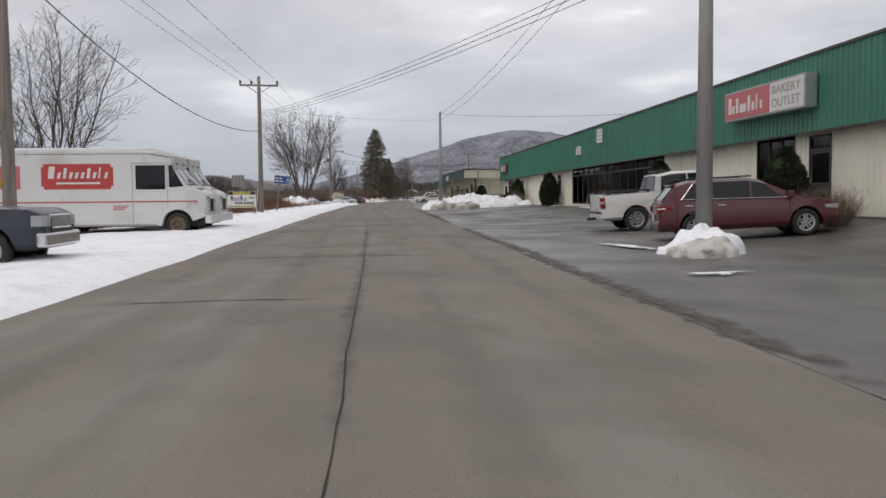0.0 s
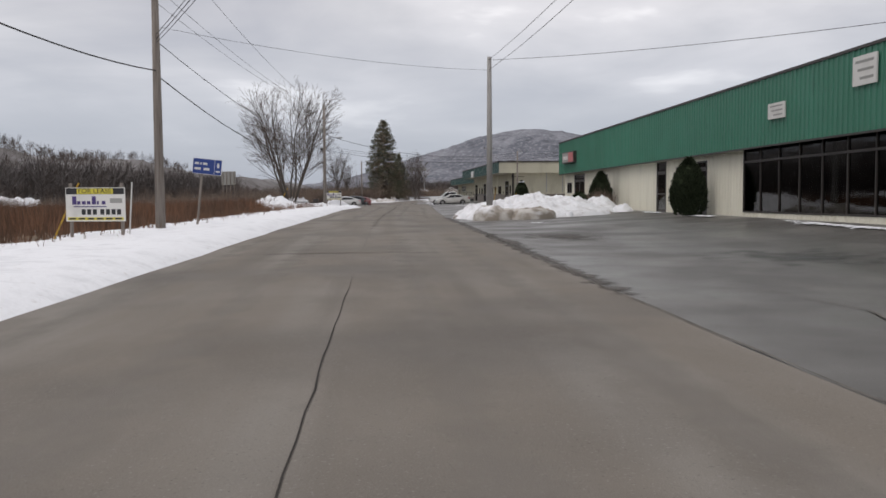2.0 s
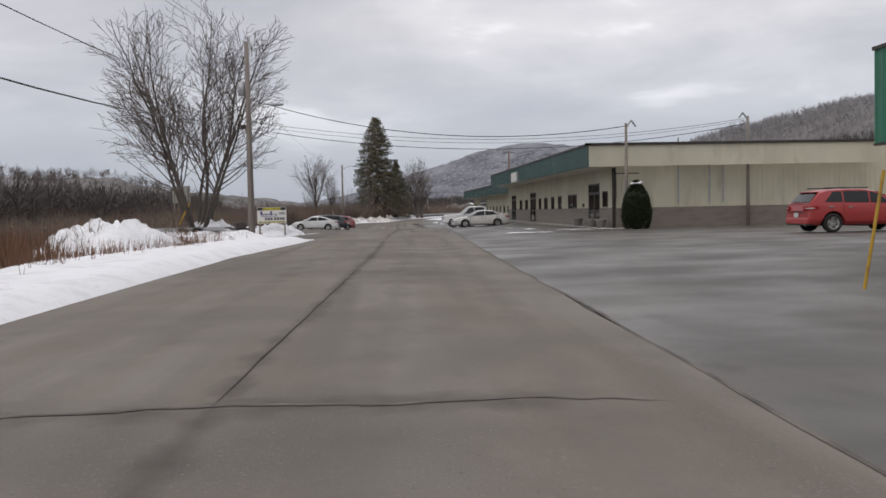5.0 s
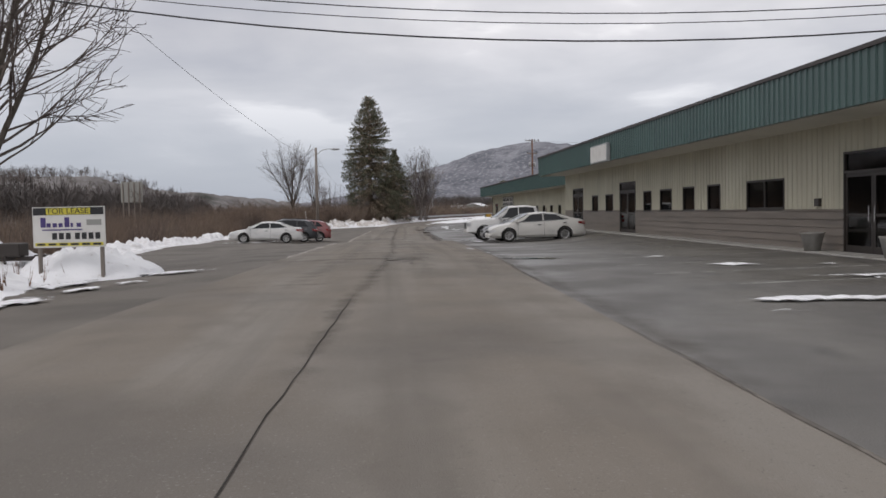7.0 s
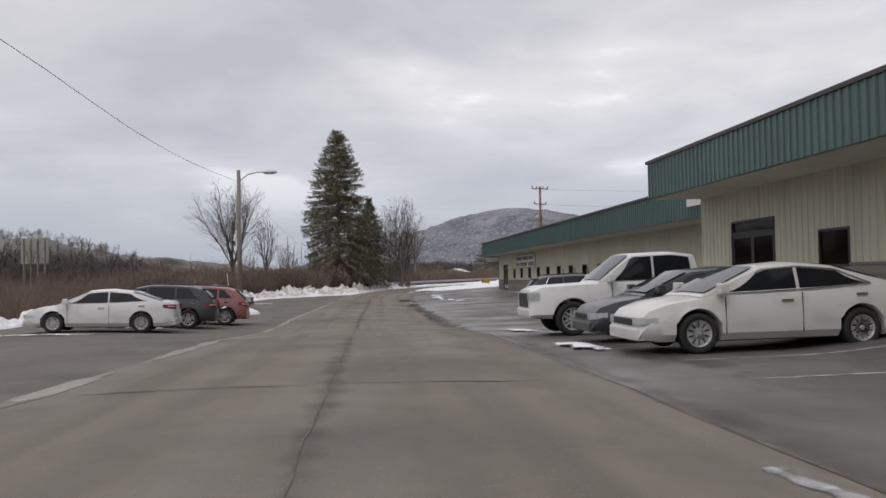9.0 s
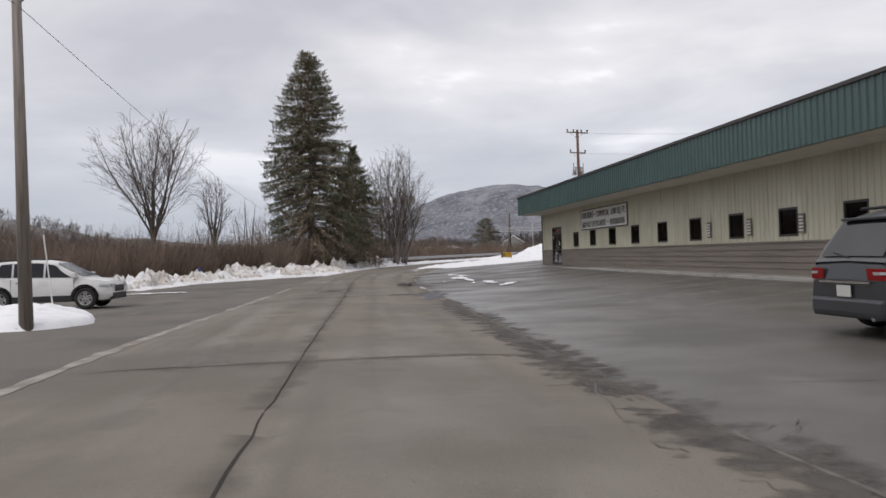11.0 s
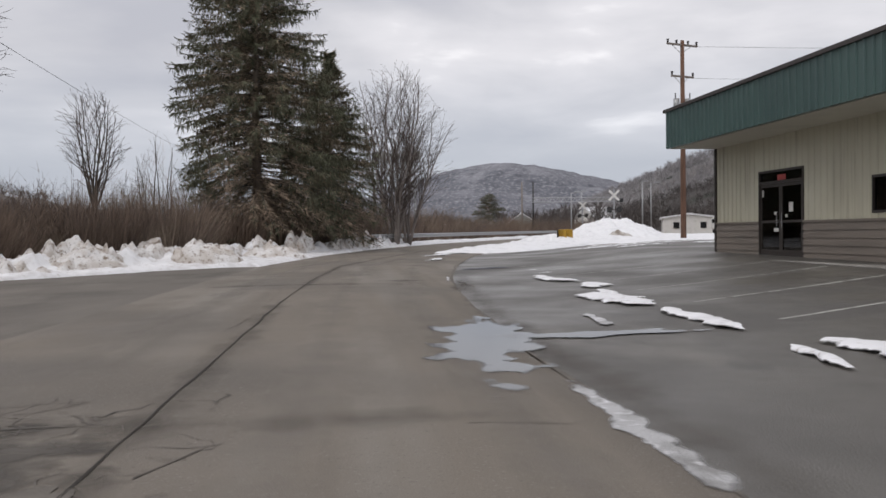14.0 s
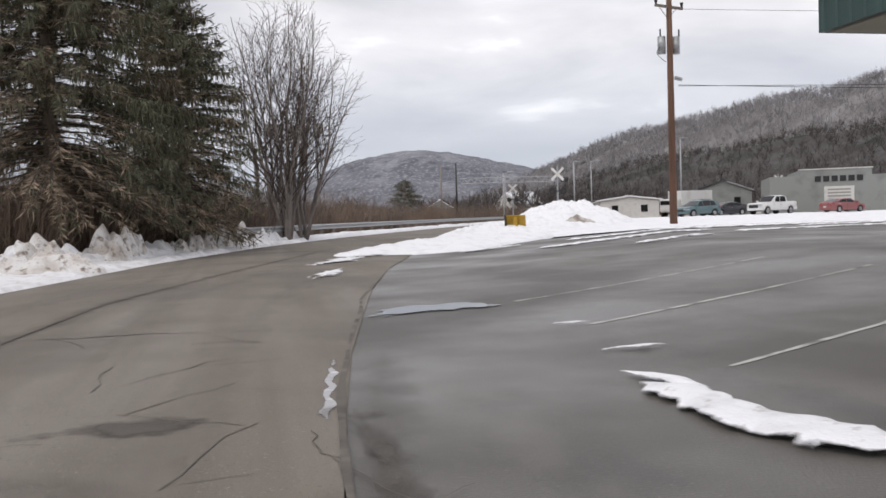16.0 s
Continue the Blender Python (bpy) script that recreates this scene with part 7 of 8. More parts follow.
def wheel(parent, x, y, r, side, rim_mat, spokes=6, width=0.23):
    """side: 1 on the left, -1 on the right."""
    key = (r, rim_mat.name, spokes, width)
    if key not in WHEEL_MESHES:
        w = width / 2
        ty = bpy.data.meshes.new("tyre")
        v, f = lathe([(r * 0.66, -w), (r * 0.92, -w), (r * 0.985, -w * 0.8), (r, -w * 0.5), (r, w * 0.5), (r * 0.985, w * 0.8), (r * 0.92, w), (r * 0.66, w), (r * 0.66, -w)])
        ty.from_pydata(v, [], f)
        ty.shade_smooth()
        ty.materials.append(RUBBER)
        bm = bmesh.new()
        rod(bm, (0, w * 0.35, 0), (0, w * 0.86, 0), r * 0.16, r * 0.12, n=16)
        for i in range(spokes):
            a = 2 * math.pi * i / spokes
            m = Matrix.Rotation(a, 4, "Y")
            for ofs in (-0.045, 0.045):
                k = bmesh.ops.create_cube(bm, size=1.0, matrix=m @ Matrix.Translation((ofs * r * 2.2, w * 0.62, r * 0.38)) @ Matrix.Diagonal((r * 0.11, 0.03, r * 0.56, 1)))
        rm = bpy.data.meshes.new("rim")
        bm.to_mesh(rm), bm.free()
        rm.materials.append(rim_mat)
        v, f = lathe([(r * 0.67, w * 0.9), (r * 0.60, w * 0.92), (r * 0.585, w * 0.5), (r * 0.585, -w * 0.9)])
        lip = bpy.data.meshes.new("rim_lip")
        lip.from_pydata(v, [], f)
        lip.shade_smooth()
        lip.materials.append(rim_mat)
        bm = rodded((0, -w * 0.2, 0), (0, w * 0.15, 0), r * 0.6, n=24)
        hb = bpy.data.meshes.new("wheel_back")
        bm.to_mesh(hb), bm.free()
        hb.materials.append(BLACK)
        WHEEL_MESHES[key] = (hb, ty, rm, lip)
    hb, ty, rm, lip = WHEEL_MESHES[key]
    h = new("wheel", hb)
    h.parent = parent
    h.matrix_local = pose(x, y, r, 0, 0, 0 if side > 0 else 180)
    for name, me in (("tyre", ty), ("rim", rm), ("rim_lip", lip)):
        o = new(name, me)
        o.parent = h
    return h


def outline(rows):
    xs, zs = [p[0] for p in rows], [p[1] for p in rows]
    return lambda x: float(np.interp(x, xs, zs))


def car(name, x, y, rz, label, category, group, paint_mat, L, W, wheels, rw, top, cabin, windows, sill=0.24, rim=RIM, spokes=5, bed=None, screen=0.9, roof_w=0.74, glass=CAR_GLASS, cladding=None, lamps="car", z=None, snow_roof=False, chrome=False):
    """wheels: x of rear and front axles. top: the lower body's upper line, rear to front. cabin: the roof line from rear foot to front foot.
    windows: (x rear foot, x front foot, x rear top, x front top) for each side pane."""
    t = thing(name, x, y, gz(x, y) if z is None else z, rz, label, category, group)
    half = L / 2
    c, s = math.cos(radians(rz)), math.sin(radians(rz))
    zf, zr = (gz(x + c * wx, y + s * wx) for wx in (wheels[1], wheels[0]))
    t.matrix_world = Matrix.Translation((x, y, zr + (zf - zr) * -wheels[0] / (wheels[1] - wheels[0]))) @ Matrix.Rotation(radians(rz), 4, "Z") @ Matrix.Rotation(-math.atan2(zf - zr, wheels[1] - wheels[0]), 4, "Y")
    top_at, cabin_at = outline(top), outline(cabin)

    def hw(px):
        u = max(0.0, (abs(px) / half - 0.70) / 0.30)
        return W / 2 * (1 - (0.17 if px > 0 else 0.11) * u**2.4)

    def low(px):
        b = sill
        for wx in wheels:
            d, ra = abs(px - wx), rw * 1.17
            if d < ra:
                b = max(b, rw + math.sqrt(ra * ra - d * d) * 0.98)
        u = max(0.0, (abs(px) / half - 0.86) / 0.14)
        return b + 0.05 * u

    stations = sorted(set([round(v, 3) for v in np.linspace(-half, half, 46)] + [round(wx + rw * 1.17 * math.cos(a), 3) for wx in wheels for a in np.linspace(0, math.pi, 15)] + [p[0] for p in top] + ([bed[0], bed[0] + 0.005, bed[1], bed[1] - 0.005] if bed else [])))
    stations = [s for s in stations if -half <= s <= half]
    verts, faces, n = [], [], 13
    for px in stations:
        h, b, tp = hw(px), low(px), top_at(px)
        end = max(0.0, (abs(px) / half - 0.965) / 0.035)
        zb_ = max(b + 0.05, tp - 0.20)
        zm = max(b + 0.03, min(zb_ - 0.02, 0.52))
        in_bed = bed and bed[0] < px < bed[1]
        row = [(h * 0.88, b), (h * 0.985, max(b + 0.01, min(zm - 0.01, b + 0.12))), (h * (1 - 0.03 * end), zm), (h * 0.985 * (1 - 0.03 * end), zb_), (h * 0.93 * (1 - 0.03 * end), tp - 0.02), (h * (0.86 if bed else 0.80), tp - (0.42 if in_bed else 0.0)), (0, tp + (0.025 if not in_bed else -0.42))]
        ring = [(px, yy, zz) for yy, zz in row] + [(px, -yy, zz) for yy, zz in row[-2::-1]]
        verts.extend(ring)
    for i in range(len(stations) - 1):
        for j in range(n):
            a, c = i * n + j, i * n + (j + 1) % n
            faces.append((a, c, c + n, a + n))
    faces.append(tuple(range(n))), faces.append(tuple(range((len(stations) - 1) * n, len(stations) * n))[::-1])
    body = raw("body", verts, faces, paint_mat, t, smooth=True)
    body.modifiers.new("edges", "EDGE_SPLIT").split_angle = radians(32)

    # cabin
    x0, x1 = cabin[0][0], cabin[-1][0]
    st = sorted(set([round(v, 3) for v in np.linspace(x0, x1, 26)] + [p[0] for p in cabin]))
    zmax = max(p[1] for p in cabin)

    def side(px, f):
        """Half width of the cabin at a share f of its height."""
        wb = hw(px) * 0.905
        k = (cabin_at(px) - top_at(px)) / (zmax - top_at(px) + 1e-6)
        wr = wb + (roof_w * W / 2 - wb) * min(1.0, max(0.0, k))
        return wb + (wr - wb) * f**1.25

    verts, faces, n = [], [], 9
    for px in st:
        zb_, zr = top_at(px) - 0.04, max(top_at(px) - 0.03, cabin_at(px))
        row = [(side(px, 0), zb_), (side(px, 0.5), zb_ + 0.5 * (zr - zb_)), (side(px, 0.92), zb_ + 0.92 * (zr - zb_)), (side(px, 1.0) * 0.86, zr), (0, zr + 0.02)]
        verts.extend([(px, yy, zz) for yy, zz in row] + [(px, -yy, zz) for yy, zz in row[-2::-1]])
    for i in range(len(st) - 1):
        for j in range(n - 1):
            a = i * n + j
            faces.append((a, a + 1, a + n + 1, a + n))
    cab = raw("cabin", verts, faces, paint_mat, t, smooth=True)
    cab.modifiers.new("edges", "EDGE_SPLIT").split_angle = radians(35)
    for s in (1, -1):
        for a, b, c, d in windows:
            vs, fs = [], []
            for f in np.linspace(0, 1, 5):
                for u in np.linspace(0, 1, 5):
                    px = (a + (c - a) * f) * (1 - u) + (b + (d - b) * f) * u
                    zb_ = top_at(px) + 0.035
                    zt = max(zb_ + 0.01, cabin_at(px) - 0.085)
                    zz = zb_ + (zt - zb_) * f
                    sh = (zz - top_at(px) + 0.04) / max(0.05, cabin_at(px) - top_at(px) + 0.04)
                    vs.append((px, s * (side(px, min(1, sh)) + 0.012), zz))
            for i in range(4):
                for j in range(4):
                    k = i * 5 + j
                    fs.append((k, k + 1, k + 6, k + 5) if s > 0 else (k + 5, k + 6, k + 1, k))
            raw("side_window", vs, fs, glass, t, smooth=True)
    for nm, (fa, fb) in (("windscreen", (cabin[-1], cabin[-2])), ("rear_window", (cabin[0], cabin[1]))):
        vs, fs = [], []
        d = Vector((fb[0] - fa[0], 0, fb[1] - fa[1])).normalized()
        nrm = Vector((d.z, 0, -d.x)) if nm == "windscreen" else Vector((-d.z, 0, d.x))
        if nrm.z < 0:
            nrm = -nrm
        for i, f in enumerate(np.linspace(0.10, 0.93, 5)):
            px, pz = fa[0] + (fb[0] - fa[0]) * f, fa[1] + (fb[1] - fa[1]) * f
            wv = (hw(fa[0]) * 0.905 * (1 - f) + roof_w * W / 2 * f) * 0.90
            for u in np.linspace(-1, 1, 7):
                p = Vector((px, u * wv, pz + 0.012)) + nrm * (0.014 + 0.012 * (1 - u * u))
                vs.append(p)
        for i in range(4):
            for j in range(6):
                k = i * 7 + j
                fs.append((k, k + 1, k + 8, k + 7))
        raw(nm, vs, fs, glass, t, smooth=True)
    def wrap_lamp(nm, s, end, run, inboard, drop0, drop1, mat, under=None, proud=0.0):
        """A lamp that follows the body round a corner; the drops are below the body's shoulder."""
        sg = 1 if end > 0 else -1
        z_top = top_at(end - sg * 0.12)
        pts = [(end + sg * (0.012 + proud), hw(end) - inboard, 0.0), (end + sg * (0.012 + proud), hw(end) * 0.93, 0.0)]
        pts += [(end - sg * run * k / 6, hw(end - sg * run * k / 6) * 0.985 + 0.012 + proud, k / 6) for k in range(1, 7)]
        bm = bmesh.new()
        last = None
        for px, py, k in pts:
            lo, hi = z_top - drop0 + 0.35 * (drop0 - drop1) * k * (not bed), z_top - drop1
            pair = [bm.verts.new((px, s * py, lo)), bm.verts.new((px, s * (py - 0.02), hi))]
            if last:
                bm.faces.new((last[0], pair[0], pair[1], last[1]) if s * sg < 0 else (last[1], pair[1], pair[0], last[0]))
            last = pair
        bmesh.ops.solidify(bm, geom=bm.faces[:], thickness=0.03)
        return part(nm, bm, mat, under or t)

    for wx in wheels:
        for s in (1, -1):
            wheel(t, wx, s * (W / 2 - 0.13), rw, s, rim, spokes)
    part("underbody", boxed(-half + 0.35, half - 0.35, -W / 2 + 0.28, W / 2 - 0.28, sill - 0.03, sill + 0.34), BLACK, t)
    zf, zr = top_at(half - 0.12), top_at(-half + 0.10)
    part("front_bumper", boxed(half - 0.16, half + 0.035, -W / 2 * 0.80, W / 2 * 0.80, sill + 0.02, sill + 0.24, bevel=0.05), cladding or paint_mat, t)
    part("rear_bumper", boxed(-half - 0.035, -half + 0.16, -W / 2 * 0.86, W / 2 * 0.86, sill + 0.04, sill + 0.28, bevel=0.05), cladding or paint_mat, t)
    part("grille", boxed(half - 0.10, half + 0.02, -W * 0.27, W * 0.27, sill + 0.27, min(zf - 0.08, sill + 0.27 + (0.42 if bed else 0.22)), bevel=0.02), BLACK, t)
    for s in (1, -1):
        yy = s * W * 0.40
        wrap_lamp("headlight", s, half, 0.40 if not bed else 0.22, 0.34, 0.26 if bed else 0.19, 0.06, HEAD)
        tl = wrap_lamp("tail_light", s, -half, 0.14 if bed else 0.36, 0.15 if bed else 0.36, 0.46 if bed else 0.24, 0.08, TAIL)
        wrap_lamp("clear_lens", s, -half, 0.10 if bed else 0.20, 0.10 if bed else 0.22, 0.30 if bed else 0.165, 0.22 if bed else 0.125, HEAD, tl, 0.006)
        part("wing_mirror", boxed(cabin[-1][0] - 0.42, cabin[-1][0] - 0.26, s * (W / 2 + 0.02) - 0.10, s * (W / 2 + 0.02) + 0.10, top_at(cabin[-1][0] - 0.4) + 0.02, top_at(cabin[-1][0] - 0.4) + 0.20, bevel=0.03), paint_mat, t)
        for k, (a, b, c, d) in enumerate(windows[:2]):
            part("door_handle", boxed(a + 0.10, a + 0.30, s * W / 2 * 0.99 - 0.012, s * W / 2 * 0.99 + 0.012, top_at(a) - 0.17, top_at(a) - 0.13), CHROME if not bed else paint_mat, t)
        if lamps == "suv":
            part("roof_rail", rodded((cabin[1][0] + 0.25, s * roof_w * W / 2 * 0.9, zmax + 0.035), (cabin[-2][0] - 0.25, s * roof_w * W / 2 * 0.9, zmax + 0.035), 0.022), BLACK, t)
    if lamps == "suv":
        part("spoiler", boxed(cabin[1][0] - 0.11, cabin[1][0] + 0.24, -roof_w * W / 2 * 0.86, roof_w * W / 2 * 0.86, cabin[1][1] - 0.01, cabin[1][1] + 0.03, bevel=0.012), paint_mat, t)
        part("rear_wiper", rodded((cabin[0][0] + 0.02, 0.0, 1.12), (cabin[0][0] + 0.05, 0.42, 1.20), 0.010), BLACK, t)
        part("lower_cladding", boxed(-half - 0.02, -half + 0.3, -W / 2 * 0.84, W / 2 * 0.84, sill, sill + 0.12, bevel=0.03), BLACK, t)
        part("trim_strip", boxed(-half - 0.042, -half - 0.028, -W * 0.30, W * 0.30, sill + 0.33 + 0.16, sill + 0.36 + 0.16), CHROME if chrome else BLACK, t)
        part("exhaust_pipe", rodded((-half - 0.02, -W * 0.30, sill + 0.02), (-half + 0.3, -W * 0.30, sill + 0.02), 0.04), CHROME, t)
    if chrome:
        for s in (1, -1):
            bm = bmesh.new()
            xs = list(np.linspace(windows[0][0], windows[-1][1], 16))
            low_line = [(px, s * (side(px, 0.06) + 0.014), top_at(px) + 0.025) for px in xs]
            xs = list(np.linspace(windows[0][2], windows[-1][3], 14))
            up_line = [(px, s * (side(px, 0.93) + 0.014), cabin_at(px) - 0.07) for px in xs]
            line = [*low_line[::-1], *up_line]
            for p, q in zip(line, line[1:]):
                rod(bm, p, q, 0.013, n=5)
            part("window_trim", bm, CHROME, t)
    # door seams
    for s in (1, -1):
        bm = bmesh.new()
        for a, b, c, d in windows[:1] + windows[-1:]:
            for px in (b, ):
                for k in range(5):
                    z0, z1 = low(px) + 0.10 + (top_at(px) - low(px) - 0.12) * k / 5, low(px) + 0.10 + (top_at(px) - low(px) - 0.12) * (k + 1) / 5
                    box(bm, px - 0.005, px + 0.005, s * hw(px) * 0.99 - 0.006, s * hw(px) * 0.99 + 0.012, z0, z1)
        part("door_seam", bm, BLACK, t)
    part("number_plate", boxed(-half - 0.045, -half - 0.03, -0.16, 0.16, sill + 0.30, sill + 0.46), PLATE, t)
    if cladding:
        for s in (1, -1):
            part("sill_cladding", boxed(wheels[0] + rw * 1.15, wheels[1] - rw * 1.15, s * W / 2 * 0.97 - 0.03, s * W / 2 * 0.97 + 0.035, sill - 0.02, sill + 0.20, bevel=0.02), cladding, t)
        for wx in wheels:
            bm = bmesh.new()
            for i in range(14):
                a0, a1 = math.pi * i / 14, math.pi * (i + 1) / 14
                for s in (1, -1):
                    o = s * (W / 2 + 0.002)
                    v = [bm.verts.new((wx + rr * math.cos(a), o, rw + rr * math.sin(a))) for a, rr in ((a0, rw * 1.12), (a1, rw * 1.12), (a1, rw * 1.32), (a0, rw * 1.32))]
                    bm.faces.new(v)
            bmesh.ops.solidify(bm, geom=bm.faces[:], thickness=0.012)
            part("arch_trim", bm, cladding, t)
    if snow_roof:
        bm = bmesh.new()
        bmesh.ops.create_icosphere(bm, subdivisions=3, radius=1, matrix=Matrix.Translation(((cabin[1][0] + cabin[-2][0]) / 2, 0, zmax + 0.02)) @ Matrix.Diagonal(((cabin[-2][0] - cabin[1][0]) / 2, W * 0.36, 0.05, 1)))
        part("snow_cover", bm, SNOW, t)
    return t


def sedan(x, y, rz, mat, label, **k):
    return car("sedan", x, y, rz, label, "car", "parked cars", mat, 4.88, 1.85, (-1.38, 1.46), 0.335,
               [(-2.44, 0.66), (-2.42, 0.94), (-2.3, 1.05), (-1.9, 1.07), (-0.6, 0.995), (0.9, 0.955), (1.4, 0.92), (1.95, 0.84), (2.25, 0.74), (2.38, 0.62), (2.44, 0.46)],
               [(-2.10, 1.05), (-0.98, 1.395), (-0.3, 1.462), (0.3, 1.42), (1.40, 0.93)], [(-1.58, -0.33, -1.02, -0.33), (-0.27, 1.0, -0.27, 0.40)], sill=0.21, spokes=10, **k)


def suv(x, y, rz, mat, label, L=4.8, H=1.72, W=1.9, **k):
    h = L / 2
    return car("suv", x, y, rz, label, "car", "parked cars", mat, L, W, (-0.30 * L, 0.31 * L), 0.36,
               [(-h, 0.80), (-h + 0.04, 1.02), (-h + 0.25, 1.12), (-0.5, 1.08), (0.9, 1.04), (1.35, 1.04), (h - 0.45, 0.99), (h - 0.14, 0.91), (h, 0.68)],
               [(-h + 0.06, 1.06), (-h + 0.50, H - 0.12), (-h + 0.85, H - 0.03), (-h + 1.6, H), (0.0, H - 0.01), (0.40, H - 0.09), (1.44, 1.04)], [(-h + 0.62, -0.98, -h + 0.98, -0.98), (-0.91, 0.06, -0.91, 0.06), (0.13, 1.08, 0.13, 0.50)], sill=0.28, lamps="suv", roof_w=0.73, **k)


def pickup(x, y, rz, mat, label, L=5.85, **k):
    h = L / 2
    return car("pickup_truck", x, y, rz, label, "pickup truck", "parked pickups", mat, L, 2.0, (-h + 1.18, h - 1.0), 0.41,
               [(-h, 1.16), (-h + 0.02, 1.32), (-1.32, 1.32), (-1.22, 1.26), (1.1, 1.24), (1.5, 1.235), (h - 0.3, 1.19), (h - 0.06, 1.09), (h, 0.86)],
               [(-1.28, 1.25), (-1.14, 1.87), (-0.6, 1.95), (0.40, 1.92), (1.32, 1.22)], [(-1.06, -0.12, -1.0, -0.12), (-0.06, 0.96, -0.06, 0.46)], sill=0.42, bed=(-h + 0.10, -1.36), roof_w=0.79, spokes=6, **k)


# parked by the lower stores
sedan(10.4, 150.3, 181, SILVER_WHITE, "pearl white four-door sedan parked nose to the road", chrome=True)
sedan(10.5, 153.5, 180, DARK_GREY, "dark sedan parked between a pickup and a sedan")
pickup(10.4, 156.9, 180, WHITE_CAR, "white crew-cab pickup truck parked nose to the road")
suv(13.65, 175.6, 2, DARK_GREY, "dark grey SUV with chrome trim parked facing the wall", L=5.15, H=1.77, W=1.98, chrome=True)
# across the road
sedan(-5.4, 166.7, 183, WHITE_CAR, "white sedan parked at the edge of the pull-off")
suv(-4.6, 170.2, 183, DARK_GREY, "dark SUV parked beside a white sedan", H=1.62)
suv(-3.6, 173.6, 183, RED_CAR, "dusty red SUV parked behind a dark one", L=4.3, H=1.58)
suv(-6.2, 195.2, -2, WHITE_CAR, "white compact SUV with black cladding parked by the snow", L=4.6, H=1.68, W=1.86, cladding=BLACK)
# by the green store
PK = pickup(11.7, 28.9, -1, SILVER_WHITE, "pearl white pickup truck with dark bed cover and roof rack", L=6.35)
part("bed_cover", boxed(-2.9, -1.4, -0.80, 0.80, 1.25, 1.30, bevel=0.02), BLACK, PK)
for s in (-1, 1):
    part("bed_rail", boxed(-2.95, -1.45, s * 0.84 - 0.04, s * 0.84 + 0.04, 1.36, 1.42, bevel=0.01), BLACK, PK)
    for px in (-2.9, -2.2, -1.5):
        part("rail_foot", boxed(px - 0.05, px + 0.05, s * 0.84 - 0.03, s * 0.84 + 0.03, 1.29, 1.37), BLACK, PK)
part("roof_rack", boxed(-1.05, -0.6, -0.5, 0.5, 1.93, 2.02, bevel=0.03), BLACK, PK)
part("bumper_pad", boxed(-3.23, -3.0, -0.86, 0.86, 0.68, 0.74, bevel=0.02), BLACK, PK)
part("tow_hitch", boxed(-3.5, -3.1, -0.06, 0.06, 0.45, 0.55), BLACK, PK)
suv(11.02, 22.4, -10, MAROON, "maroon SUV with chrome window trim parked facing the store", L=4.82, H=1.66, W=1.94, chrome=True)
suv(19.8, 106.0, 2, paint("bright_red_car_paint", (0.36, 0.035, 0.035)), "bright red SUV parked behind the green store", L=4.6, H=1.62)
RM = pickup(-8.4, 15.9, 0, NAVY, "dark blue pickup truck with a snow-dusted bonnet", snow_roof=True)
part("chrome_bumper", boxed(2.78, 3.0, -0.9, 0.9, 0.46, 0.74, bevel=0.05), CHROME, RM)
part("chrome_grille", boxed(2.86, 2.96, -0.5, 0.5, 0.80, 1.08, bevel=0.03), CHROME, RM)


